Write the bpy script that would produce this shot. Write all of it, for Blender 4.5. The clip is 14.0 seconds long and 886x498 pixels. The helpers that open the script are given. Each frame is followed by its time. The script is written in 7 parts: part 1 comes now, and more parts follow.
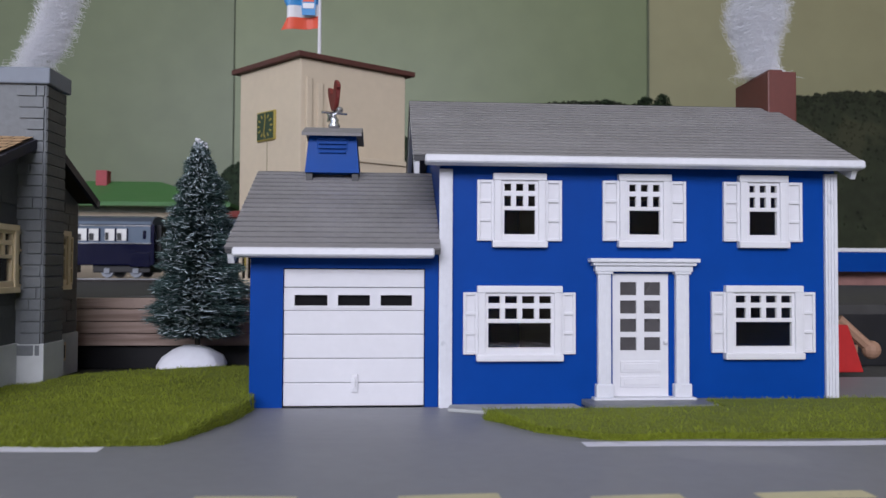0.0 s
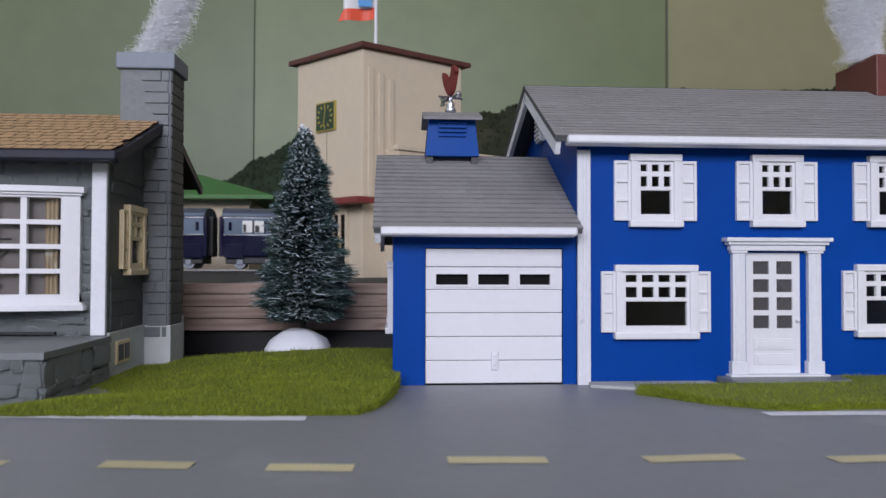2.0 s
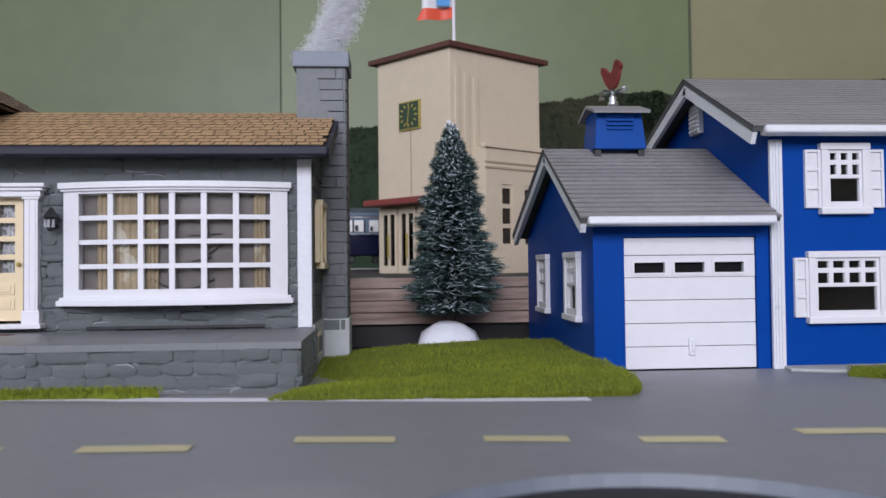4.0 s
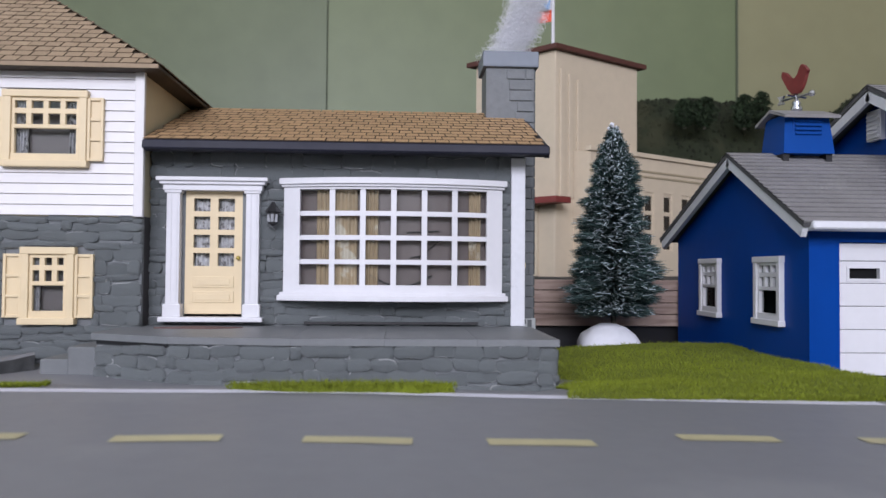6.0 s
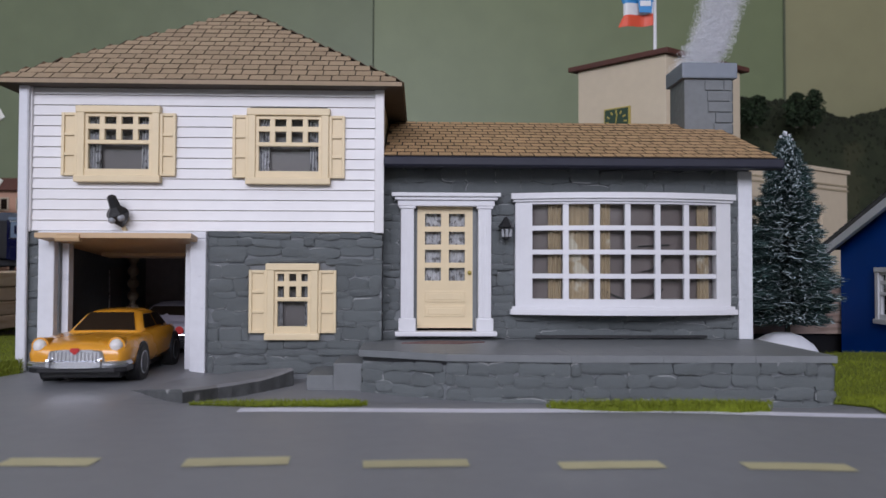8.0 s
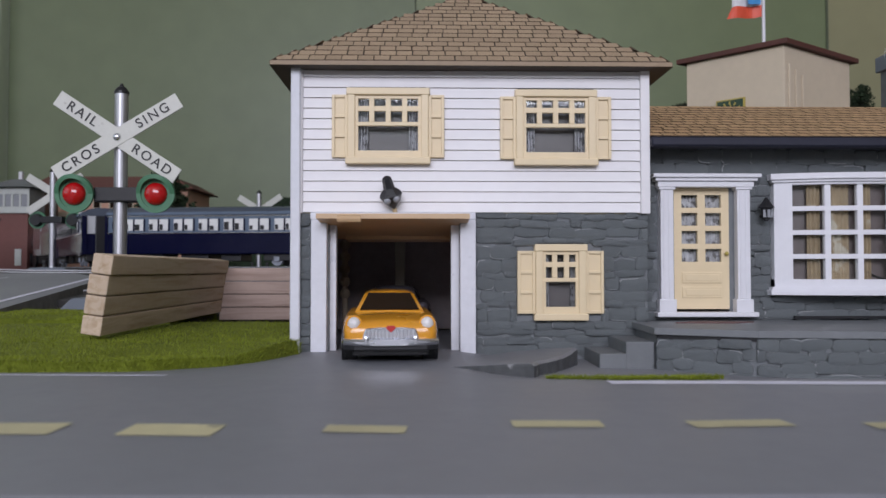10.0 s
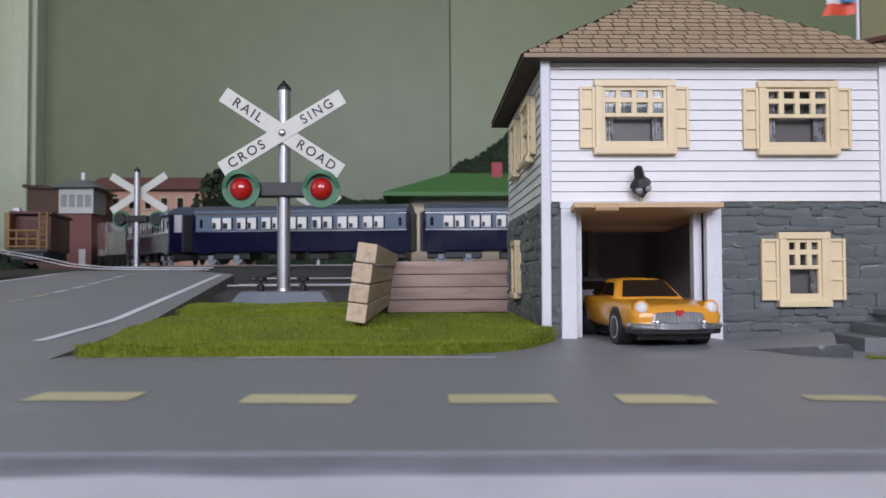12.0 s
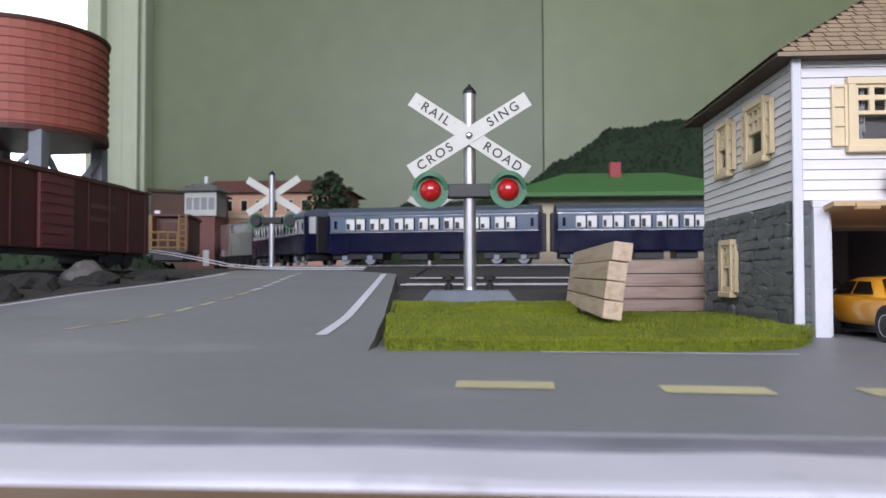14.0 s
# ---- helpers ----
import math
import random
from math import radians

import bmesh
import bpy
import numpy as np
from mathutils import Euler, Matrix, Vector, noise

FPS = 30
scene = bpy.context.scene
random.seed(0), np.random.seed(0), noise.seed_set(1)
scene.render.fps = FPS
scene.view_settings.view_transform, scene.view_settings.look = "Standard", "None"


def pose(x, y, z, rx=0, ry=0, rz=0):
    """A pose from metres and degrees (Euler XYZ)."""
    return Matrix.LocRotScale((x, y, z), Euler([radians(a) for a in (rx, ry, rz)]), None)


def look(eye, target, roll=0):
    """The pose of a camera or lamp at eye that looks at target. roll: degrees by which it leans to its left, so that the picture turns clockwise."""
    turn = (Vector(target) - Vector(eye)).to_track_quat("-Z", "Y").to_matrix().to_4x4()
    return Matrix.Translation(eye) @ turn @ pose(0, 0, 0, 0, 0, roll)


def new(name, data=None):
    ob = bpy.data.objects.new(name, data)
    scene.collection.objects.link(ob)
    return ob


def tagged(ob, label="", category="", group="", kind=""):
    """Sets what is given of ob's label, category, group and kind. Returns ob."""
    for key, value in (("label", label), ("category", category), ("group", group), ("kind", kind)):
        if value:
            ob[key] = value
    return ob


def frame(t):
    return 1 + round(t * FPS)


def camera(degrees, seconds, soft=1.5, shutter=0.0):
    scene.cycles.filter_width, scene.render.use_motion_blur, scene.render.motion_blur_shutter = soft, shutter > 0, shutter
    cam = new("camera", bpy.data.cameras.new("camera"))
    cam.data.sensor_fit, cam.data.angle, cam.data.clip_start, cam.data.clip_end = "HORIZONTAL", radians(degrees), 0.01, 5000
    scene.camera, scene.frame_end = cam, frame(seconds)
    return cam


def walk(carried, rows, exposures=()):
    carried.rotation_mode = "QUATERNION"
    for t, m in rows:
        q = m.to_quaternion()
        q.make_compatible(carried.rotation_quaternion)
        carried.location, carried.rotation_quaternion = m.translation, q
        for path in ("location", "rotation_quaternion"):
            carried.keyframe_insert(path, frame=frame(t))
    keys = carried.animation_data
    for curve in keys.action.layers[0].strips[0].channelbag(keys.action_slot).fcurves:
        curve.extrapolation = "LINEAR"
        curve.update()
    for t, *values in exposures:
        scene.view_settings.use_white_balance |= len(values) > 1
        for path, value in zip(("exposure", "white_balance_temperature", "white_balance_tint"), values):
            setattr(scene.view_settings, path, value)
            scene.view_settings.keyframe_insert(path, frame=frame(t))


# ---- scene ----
K = 0.01  # the plan below is in centimetres
cam = camera(60.3, 14.0, soft=1.45)
cam.data.dof.use_dof, cam.data.dof.focus_distance, cam.data.dof.aperture_fstop = True, 26.0 * K, 38.0
METRES, EYE, TILT, LEAN, TURN = 40.0 * K, 3.7 * K, 0.0, 0.0, -3.9
ROWS = [
    (0.0, 0.0, 0.0, 0.0, -0.01, 1.6, -0.28),
    (0.5, -0.0126, 0.0003, -0.0063, 1.01, 1.41, -0.4),
    (1.0, -0.0231, -0.0017, -0.0068, 1.52, 1.33, -0.67),
    (1.5, -0.0521, -0.0042, -0.0087, 0.36, 1.37, -0.26),
    (2.0, -0.0948, -0.0081, -0.0121, 0.01, 1.35, -0.14),
    (4.5, -0.27, -0.0233, -0.0191, -0.05, 1.46, 0.74),
    (5.0, -0.3073, -0.0237, -0.0183, 0.25, 1.54, 0.11),
    (5.5, -0.3368, -0.0206, -0.0192, 0.51, 1.46, 0.14),
    (6.0, -0.3742, -0.0225, -0.0211, 0.9, 1.64, -0.46),
    (6.5, -0.3962, -0.0236, -0.0193, 1.21, 1.63, -0.03),
    (7.0, -0.4335, -0.0258, -0.0178, 1.47, 1.62, 0.07),
    (7.5, -0.4833, -0.0281, -0.0167, 1.77, 1.58, -0.18),
    (8.0, -0.5229, -0.0305, -0.0112, 2.09, 1.53, -0.18),
    (8.5, -0.5685, -0.033, -0.0182, 2.54, 1.54, -0.72),
    (11.0, -0.7813, -0.0425, -0.0284, 2.61, 1.65, 0.42),
    (11.5, -0.8242, -0.045, -0.0323, 2.49, 1.7, -0.13),
    (12.0, -0.8641, -0.0565, -0.0336, 2.63, 1.72, 0.25),
    (12.5, -0.9108, -0.0572, -0.0385, 2.81, 1.79, 0.11),
    (13.0, -0.9392, -0.0609, -0.0372, 3.27, 1.82, 0.3),
    (13.5, -0.9697, -0.0729, -0.0356, 5.34, 1.83, -0.02),
    (14.0, -0.9875, -0.0809, -0.035, 7.65, 1.82, 0.16),
]
walk(cam, [(t, pose(0, 0, EYE, TILT, LEAN, TURN) @ pose(METRES * x, METRES * y, METRES * z, 90 + pitch, roll, yaw)) for t, x, y, z, yaw, pitch, roll in ROWS],
     [(0.0, -0.12), (2.2, -0.12), (5.0, 0.04), (6.5, 0.0), (7.1, -0.18), (7.6, -0.30), (8.0, -0.40), (8.5, -0.43), (11.0, -0.33), (12.0, -0.15), (13.0, 0.04), (14.0, 0.17)])

# ---- world and light ----
world = bpy.data.worlds.new("world")
scene.world = world
world.use_nodes = True
wn = world.node_tree
sky = wn.nodes.new("ShaderNodeTexSky")
sky.sky_type = "NISHITA"
sky.sun_disc = False
sky.sun_elevation = radians(40)
sky.sun_rotation = radians(200)
wn.nodes["Background"].inputs["Strength"].default_value = 0.15
wn.links.new(sky.outputs["Color"], wn.nodes["Background"].inputs["Color"])


def window_light(name, at, target, w, h, watts, colour):
    data = bpy.data.lights.new(name, "AREA")
    data.shape, data.size, data.size_y, data.energy, data.color = "RECTANGLE", w * K, h * K, watts, colour
    ob = new(name, data)
    ob.matrix_world = look(Vector(at) * K, Vector(target) * K)
    return ob


window_light("window_light_front", (-38, -196, 93), (-18, 30, 5), 190, 74, 50.5, (0.965, 0.96, 1.12))
# Weak fill added from the left; its window is made up and unseen.
window_light("fill_light_side", (-196, -40, 75), (0, 40, 5), 130, 110, 2.6, (0.95, 0.98, 1.0))
sun = new("sun", bpy.data.lights.new("sun", "SUN"))
sun.data.energy, sun.data.angle, sun.data.color = 2.0, radians(0.5), (1.0, 0.95, 0.88)
sun.rotation_euler = (radians(50), 0, radians(200))


# ---- materials ----
def mat(name, base, rough=0.5, metal=0.0, var=0.12, grain=4.0, bump=0.0, big=0.5, spec=0.5, rnd=0.0, island=0.0, speck=None, coat=0.0):
    """A painted or plain surface: two scales of variation, grain per cm, relief in cm, difference from piece to piece."""
    m = bpy.data.materials.new(name)
    m.use_nodes = True
    nt = m.node_tree
    n, ln = nt.nodes, nt.links
    p = n["Principled BSDF"]
    p.inputs["Roughness"].default_value = rough
    p.inputs["Metallic"].default_value = metal
    p.inputs["Specular IOR Level"].default_value = spec
    p.inputs["Coat Weight"].default_value = coat
    tc = n.new("ShaderNodeTexCoord")

    def nz(scale, detail=4.0):
        t = n.new("ShaderNodeTexNoise")
        t.inputs["Scale"].default_value = scale / K
        t.inputs["Detail"].default_value = detail
        ln.new(tc.outputs["Object"], t.inputs["Vector"])
        return t

    def mth(op, a, b):
        q = n.new("ShaderNodeMath")
        q.operation = op
        for i, v in enumerate((a, b)):
            if isinstance(v, (int, float)):
                q.inputs[i].default_value = v
            else:
                ln.new(v, q.inputs[i])
        return q.outputs[0]
    fine, wide = nz(grain), nz(big, 3.0)
    v = mth("ADD", mth("MULTIPLY", mth("SUBTRACT", fine.outputs["Fac"], 0.5), 2.0 * var), mth("MULTIPLY", mth("SUBTRACT", wide.outputs["Fac"], 0.5), 2.0 * var))
    if rnd:
        oi = n.new("ShaderNodeObjectInfo")
        v = mth("ADD", v, mth("MULTIPLY", mth("SUBTRACT", oi.outputs["Random"], 0.5), 2.0 * rnd))
    if island:
        gi = n.new("ShaderNodeNewGeometry")
        v = mth("ADD", v, mth("MULTIPLY", mth("SUBTRACT", gi.outputs["Random Per Island"], 0.5), 2.0 * island))
    mul = n.new("ShaderNodeMix")
    mul.data_type, mul.blend_type = "RGBA", "MULTIPLY"
    mul.inputs[0].default_value = 1.0
    mul.inputs[6].default_value = (*base, 1)
    ln.new(mth("ADD", v, 1.0), mul.inputs[7])
    colour = mul.outputs[2]
    if speck:
        sc, thr, col, amount = speck
        sp = nz(sc, 6.0)
        ramp = n.new("ShaderNodeMapRange")
        ramp.inputs[1].default_value, ramp.inputs[2].default_value = thr, thr + 0.06
        ramp.inputs[4].default_value = amount
        ln.new(sp.outputs["Fac"], ramp.inputs[0])
        mx = n.new("ShaderNodeMix")
        mx.data_type = "RGBA"
        ln.new(ramp.outputs[0], mx.inputs[0])
        ln.new(colour, mx.inputs[6])
        mx.inputs[7].default_value = (*col, 1)
        colour = mx.outputs[2]
    ln.new(colour, p.inputs["Base Color"])
    rr = mth("ADD", mth("MULTIPLY", mth("SUBTRACT", wide.outputs["Fac"], 0.5), 0.25), rough)
    ln.new(rr, p.inputs["Roughness"])
    if bump:
        b = n.new("ShaderNodeBump")
        b.inputs["Strength"].default_value = 0.6
        b.inputs["Distance"].default_value = bump * K
        ln.new(fine.outputs["Fac"], b.inputs["Height"])
        ln.new(b.outputs["Normal"], p.inputs["Normal"])
    return m


def glass_mat(name, tint=(0.95, 0.97, 0.96), rough=0.03):
    m = bpy.data.materials.new(name)
    m.use_nodes = True
    nt = m.node_tree
    n, ln = nt.nodes, nt.links
    n.remove(n["Principled BSDF"])
    tr, gl, mx, fr = (n.new(k) for k in ("ShaderNodeBsdfTransparent", "ShaderNodeBsdfGlossy", "ShaderNodeMixShader", "ShaderNodeFresnel"))
    tr.inputs["Color"].default_value = (*tint, 1)
    gl.inputs["Roughness"].default_value = rough
    fr.inputs["IOR"].default_value = 1.45
    ln.new(fr.outputs[0], mx.inputs[0])
    ln.new(tr.outputs[0], mx.inputs[1])
    ln.new(gl.outputs[0], mx.inputs[2])
    ln.new(mx.outputs[0], n["Material Output"].inputs["Surface"])
    return m


def wood_mat(name, base, dark, along=(0.25, 3.0, 3.0), rough=0.7, rnd=0.1):
    m = mat(name, base, rough, 0, 0.08, 6.0, 0.01, rnd=rnd)
    nt = m.node_tree
    n, ln = nt.nodes, nt.links
    p = n["Principled BSDF"]
    tc = n.new("ShaderNodeTexCoord")
    mp = n.new("ShaderNodeMapping")
    mp.inputs["Scale"].default_value = [a / K for a in along]
    nzn = n.new("ShaderNodeTexNoise")
    nzn.inputs["Scale"].default_value = 1.6
    nzn.inputs["Detail"].default_value = 6
    nzn.inputs["Distortion"].default_value = 0.6
    ln.new(tc.outputs["Object"], mp.inputs["Vector"])
    ln.new(mp.outputs[0], nzn.inputs["Vector"])
    mr = n.new("ShaderNodeMapRange")
    mr.inputs[1].default_value, mr.inputs[2].default_value = 0.45, 0.75
    ln.new(nzn.outputs["Fac"], mr.inputs[0])
    old = p.inputs["Base Color"].links[0].from_socket
    mx = n.new("ShaderNodeMix")
    mx.data_type = "RGBA"
    ln.new(mr.outputs[0], mx.inputs[0])
    ln.new(old, mx.inputs[6])
    mx.inputs[7].default_value = (*dark, 1)
    ln.new(mx.outputs[2], p.inputs["Base Color"])
    return m


BLUE = mat("blue_plastic", (0.0005, 0.048, 0.28), 0.45, spec=0.10, var=0.10, grain=1.5, big=0.25, bump=0.004, speck=(0.9, 0.73, (0.30, 0.36, 0.55), 0.35))
PALEBLUE = mat("cupola_blue", (0.002, 0.054, 0.27), 0.45, spec=0.12, var=0.08, grain=2)
WHITE = mat("white_plastic", (0.68, 0.68, 0.71), 0.42, var=0.04, grain=5, bump=0.003, rnd=0.015)
TRIMWHITE = mat("brushed_white_paint", (0.65, 0.66, 0.70), 0.55, var=0.08, grain=6, bump=0.012, speck=(2.2, 0.66, (0.42, 0.44, 0.48), 0.6))
CREAM = mat("cream_plastic", (0.71, 0.58, 0.37), 0.42, var=0.05, grain=3, bump=0.003)
SIDING = mat("white_siding", (0.73, 0.715, 0.72), 0.45, var=0.04, grain=3, bump=0.003, rnd=0.02)
CREAMWALL = mat("cream_wall", (0.60, 0.53, 0.36), 0.55, var=0.06)
STONE = mat("grey_stone_paint", (0.193, 0.213, 0.219), 0.36, var=0.16, grain=3.6, big=0.9, bump=0.26, rnd=0.08, speck=(2.6, 0.60, (0.40, 0.42, 0.43), 0.7))
MORTAR = mat("grey_mortar", (0.150, 0.162, 0.170), 0.6, var=0.18, grain=5, bump=0.03)
STONETOP = mat("grey_slab", (0.165, 0.175, 0.182), 0.5, var=0.14, grain=3, bump=0.02, speck=(1.3, 0.70, (0.30, 0.31, 0.32), 0.4))
# Stone of the +x faces, with that side's shade put into its colour.
SHADESTONE = mat("shaded_side_brick", (0.072, 0.078, 0.078), 0.6, var=0.18, grain=5, bump=0.02, rnd=0.12)
CHIMCAP = mat("blue_grey_cap", (0.175, 0.20, 0.24), 0.5, var=0.08)
FOUND = mat("whitewashed_foundation", (0.50, 0.52, 0.52), 0.7, var=0.12, grain=2, bump=0.02)
SHINGLE = mat("tan_brown_shingle", (0.46, 0.295, 0.155), 0.6, var=0.12, grain=5, bump=0.01, rnd=0.10)
SHINGLE2 = mat("brown_shingle", (0.375, 0.278, 0.182), 0.6, var=0.12, grain=5, bump=0.01, rnd=0.09)
BUTT = mat("shingle_wash_shadow_edge", (0.085, 0.056, 0.034), 0.8, var=0.2)
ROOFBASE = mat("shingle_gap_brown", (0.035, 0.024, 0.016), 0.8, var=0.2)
GREYROOF = mat("grey_roof_plastic", (0.262, 0.255, 0.258), 0.5, var=0.14, grain=4, bump=0.015, island=0.05)
# Shadow line under each roof course, put into the edge colour.
LAPSHADE = mat("roof_course_shade_edge", (0.175, 0.171, 0.174), 0.7, var=0.3, grain=3)
DARKTRIM = mat("dark_navy_gutter", (0.022, 0.023, 0.036), 0.5, spec=0.2, var=0.2, grain=3, speck=(1.2, 0.70, (0.3, 0.3, 0.33), 0.5))
BRICKRED = mat("brick_red_plastic", (0.115, 0.028, 0.020), 0.5, var=0.12, grain=4)
ROAD = mat("grey_road_paint", (0.222, 0.228, 0.247), 0.52, var=0.085, grain=3, big=0.22, bump=0.006, speck=(0.22, 0.60, (0.29, 0.295, 0.31), 0.5))
ROADSIDE = mat("rough_road_edge", (0.150, 0.147, 0.138), 0.85, var=0.35, grain=2.5, bump=0.05)
LINEW = mat("white_line_paint", (0.74, 0.74, 0.83), 0.6, var=0.10, grain=3, speck=(1.2, 0.66, (0.35, 0.36, 0.38), 0.5))
LINEY = mat("yellow_line_paint", (0.55, 0.505, 0.305), 0.6, var=0.12, grain=3, rnd=0.10, speck=(1.5, 0.64, (0.25, 0.24, 0.18), 0.6))
TURF = mat("green_turf_mat", (0.125, 0.155, 0.006), 0.9, var=0.35, grain=5, big=0.4, bump=0.06)
BLADE = mat("grass_fibre", (0.168, 0.205, 0.009), 0.75, var=0.34, grain=1.2, big=0.35, island=0.25)
PINE = mat("blue_green_bristle", (0.080, 0.140, 0.132), 0.75, var=0.2, grain=1.5, island=0.45)
FROST = mat("frosted_bristle", (0.42, 0.50, 0.53), 0.7, var=0.2, grain=2, island=0.35)
SNOW = mat("white_snow_base", (0.74, 0.75, 0.80), 0.7, var=0.05, grain=4, bump=0.03)
BARK = mat("twisted_wire_trunk", (0.06, 0.05, 0.035), 0.6)
COTTON = mat("cotton_smoke", (0.90, 0.91, 0.93), 0.9, var=0.04, island=0.08)
COTTON_N = COTTON.node_tree
thin = COTTON_N.nodes.new("ShaderNodeBsdfTranslucent")
thin.inputs["Color"].default_value = (0.95, 0.95, 0.97, 1)
blend = COTTON_N.nodes.new("ShaderNodeMixShader")
blend.inputs[0].default_value = 0.5
COTTON_N.links.new(COTTON_N.nodes["Principled BSDF"].outputs[0], blend.inputs[1])
COTTON_N.links.new(thin.outputs[0], blend.inputs[2])
COTTON_N.links.new(blend.outputs[0], COTTON_N.nodes["Material Output"].inputs["Surface"])
GREENWALL = mat("green_wall_paint", (0.200, 0.245, 0.130), 0.42, var=0.10, grain=0.2, big=0.012)
# The same green paint, darkened for the shade on the left panel.
SHADEWALL = mat("shaded_green_wall_paint", (0.160, 0.198, 0.110), 0.42, var=0.14, grain=0.2, big=0.012)
OLIVEWALL = mat("beige_olive_wall_paint", (0.32, 0.31, 0.178), 0.5, var=0.08, grain=0.2, big=0.012)
ROOMWALL = mat("room_wall_paint", (0.60, 0.60, 0.55), 0.8, var=0.05, grain=0.2, big=0.02)
CEIL = mat("ceiling_paint", (0.7, 0.7, 0.68), 0.9, var=0.03, grain=0.2, big=0.02)
TRIMGREEN = mat("pale_green_trim", (0.50, 0.56, 0.42), 0.5, var=0.05, grain=0.3)
FLOORM = mat("room_floor_boards", (0.20, 0.12, 0.07), 0.5, var=0.15, grain=0.3)
HILL = mat("dark_green_hill", (0.020, 0.036, 0.018), 0.95, var=0.45, grain=1.2, big=0.12, bump=0.3, island=0.3)
STUCCO = mat("cream_stucco", (0.58, 0.49, 0.365), 0.7, var=0.05, grain=2, bump=0.01)
DARKRED = mat("dark_red_roof", (0.085, 0.026, 0.018), 0.6, var=0.15)
CLOCKG = mat("green_clock_face", (0.018, 0.045, 0.020), 0.4)
GOLD = mat("gold_paint", (0.42, 0.33, 0.08), 0.35, 0.4)
CLEAR = glass_mat("clear_pane")
SMOKED = glass_mat("smoked_pane", (0.35, 0.34, 0.34), 0.06)
# Room shade put into the colour of inner walls and backing sheets.
DARKIN = mat("unlit_interior", (0.045, 0.042, 0.045), 0.8)
MAUVE = mat("mauve_grey_sheet", (0.115, 0.10, 0.103), 0.35, var=0.25, grain=1.0, big=0.6)
ROOMIN = mat("unpainted_interior", (0.50, 0.44, 0.44), 0.7, var=0.15)
GREYPANE = mat("grey_acetate_pane", (0.070, 0.066, 0.070), 0.25, var=0.25, grain=3)
INTERIOR = mat("grey_brown_interior", (0.21, 0.185, 0.18), 0.8, var=0.15)
CURTAIN = mat("gold_curtain", (0.36, 0.275, 0.18), 0.22, var=0.3, grain=2, speck=(1.4, 0.62, (0.62, 0.58, 0.50), 0.7))
LACE = mat("white_lace_curtain", (0.52, 0.51, 0.54), 0.8, var=0.45, grain=9, speck=(6.0, 0.52, (0.10, 0.09, 0.09), 0.8))
BLACK = mat("black_plastic", (0.012, 0.012, 0.014), 0.4, var=0.2)
BLACKR = mat("black_rubber", (0.018, 0.018, 0.018), 0.65, var=0.2)
LAMPGLASS = mat("frosted_lamp_glass", (0.27, 0.28, 0.30), 0.25, var=0.1)
CHROME = mat("chrome", (0.62, 0.63, 0.66), 0.22, 1.0, var=0.06)
ALU = mat("aluminium_tube", (0.48, 0.48, 0.50), 0.46, 1.0, var=0.08, grain=2)
STEEL = mat("rail_steel", (0.30, 0.30, 0.31), 0.45, 0.9, var=0.15, grain=1)
TIE = mat("dark_railway_ties", (0.030, 0.026, 0.023), 0.85, var=0.3)
BALLAST = mat("dark_grey_trackbed", (0.055, 0.053, 0.048), 0.95, var=0.35, grain=3, bump=0.08)
DECK = mat("grey_layout_deck", (0.045, 0.044, 0.042), 0.85, var=0.25, grain=1.2, big=0.1, bump=0.03)
PLANK = wood_mat("weathered_pink_plank", (0.45, 0.335, 0.28), (0.26, 0.175, 0.14))
PLANKEND = wood_mat("pale_pine_plank", (0.56, 0.44, 0.32), (0.38, 0.26, 0.15), (3.0, 0.25, 3.0))
SIGNWHITE = mat("white_sign_enamel", (0.58, 0.58, 0.53), 0.45, var=0.06, grain=4, speck=(2.5, 0.70, (0.3, 0.28, 0.24), 0.5))
INK = mat("black_lettering", (0.02, 0.02, 0.02), 0.5)
GREENLAMP = mat("green_lamp_hood", (0.060, 0.175, 0.095), 0.5, var=0.15, grain=3)
REDLENS = mat("red_lens", (0.42, 0.006, 0.008), 0.18, var=0.05, coat=0.5)
BASEBLUE = mat("blue_grey_base", (0.14, 0.16, 0.19), 0.5, var=0.15, grain=2)
YELLOW = mat("orange_yellow_enamel", (0.68, 0.30, 0.024), 0.25, var=0.05, grain=2, coat=0.4)
CARGLASS = mat("dark_tinted_glazing", (0.020, 0.014, 0.010), 0.10)
HEADLIGHT = mat("pearl_headlight", (0.70, 0.68, 0.66), 0.2)
REDBADGE = mat("red_badge", (0.45, 0.02, 0.02), 0.4)
TAN = mat("tan_garage_door", (0.50, 0.34, 0.19), 0.5, var=0.06)
NAVY = mat("navy_coach_enamel", (0.003, 0.004, 0.026), 0.2, spec=0.35, var=0.1)
COACHBAND = mat("pale_blue_coach_band", (0.130, 0.170, 0.230), 0.2, var=0.06)
COACHROOF = mat("blue_grey_coach_roof", (0.065, 0.08, 0.11), 0.4, var=0.1)
COACHWIN = mat("milky_coach_window", (0.74, 0.74, 0.72), 0.3, var=0.1)
BOXCAR = mat("maroon_boxcar", (0.075, 0.020, 0.021), 0.55, var=0.2, grain=1.0, bump=0.01)
BOXDOOR = mat("faded_red_boxcar_door", (0.16, 0.045, 0.05), 0.55, var=0.15)
TANKRED = mat("weathered_red_tank", (0.36, 0.105, 0.075), 0.6, var=0.2, grain=1, big=0.15, rnd=0.06)
GREYLEG = mat("blue_grey_steel_leg", (0.24, 0.26, 0.30), 0.5, var=0.15)
ROOFGREEN = mat("green_station_roof", (0.060, 0.175, 0.050), 0.6, var=0.12, grain=1)
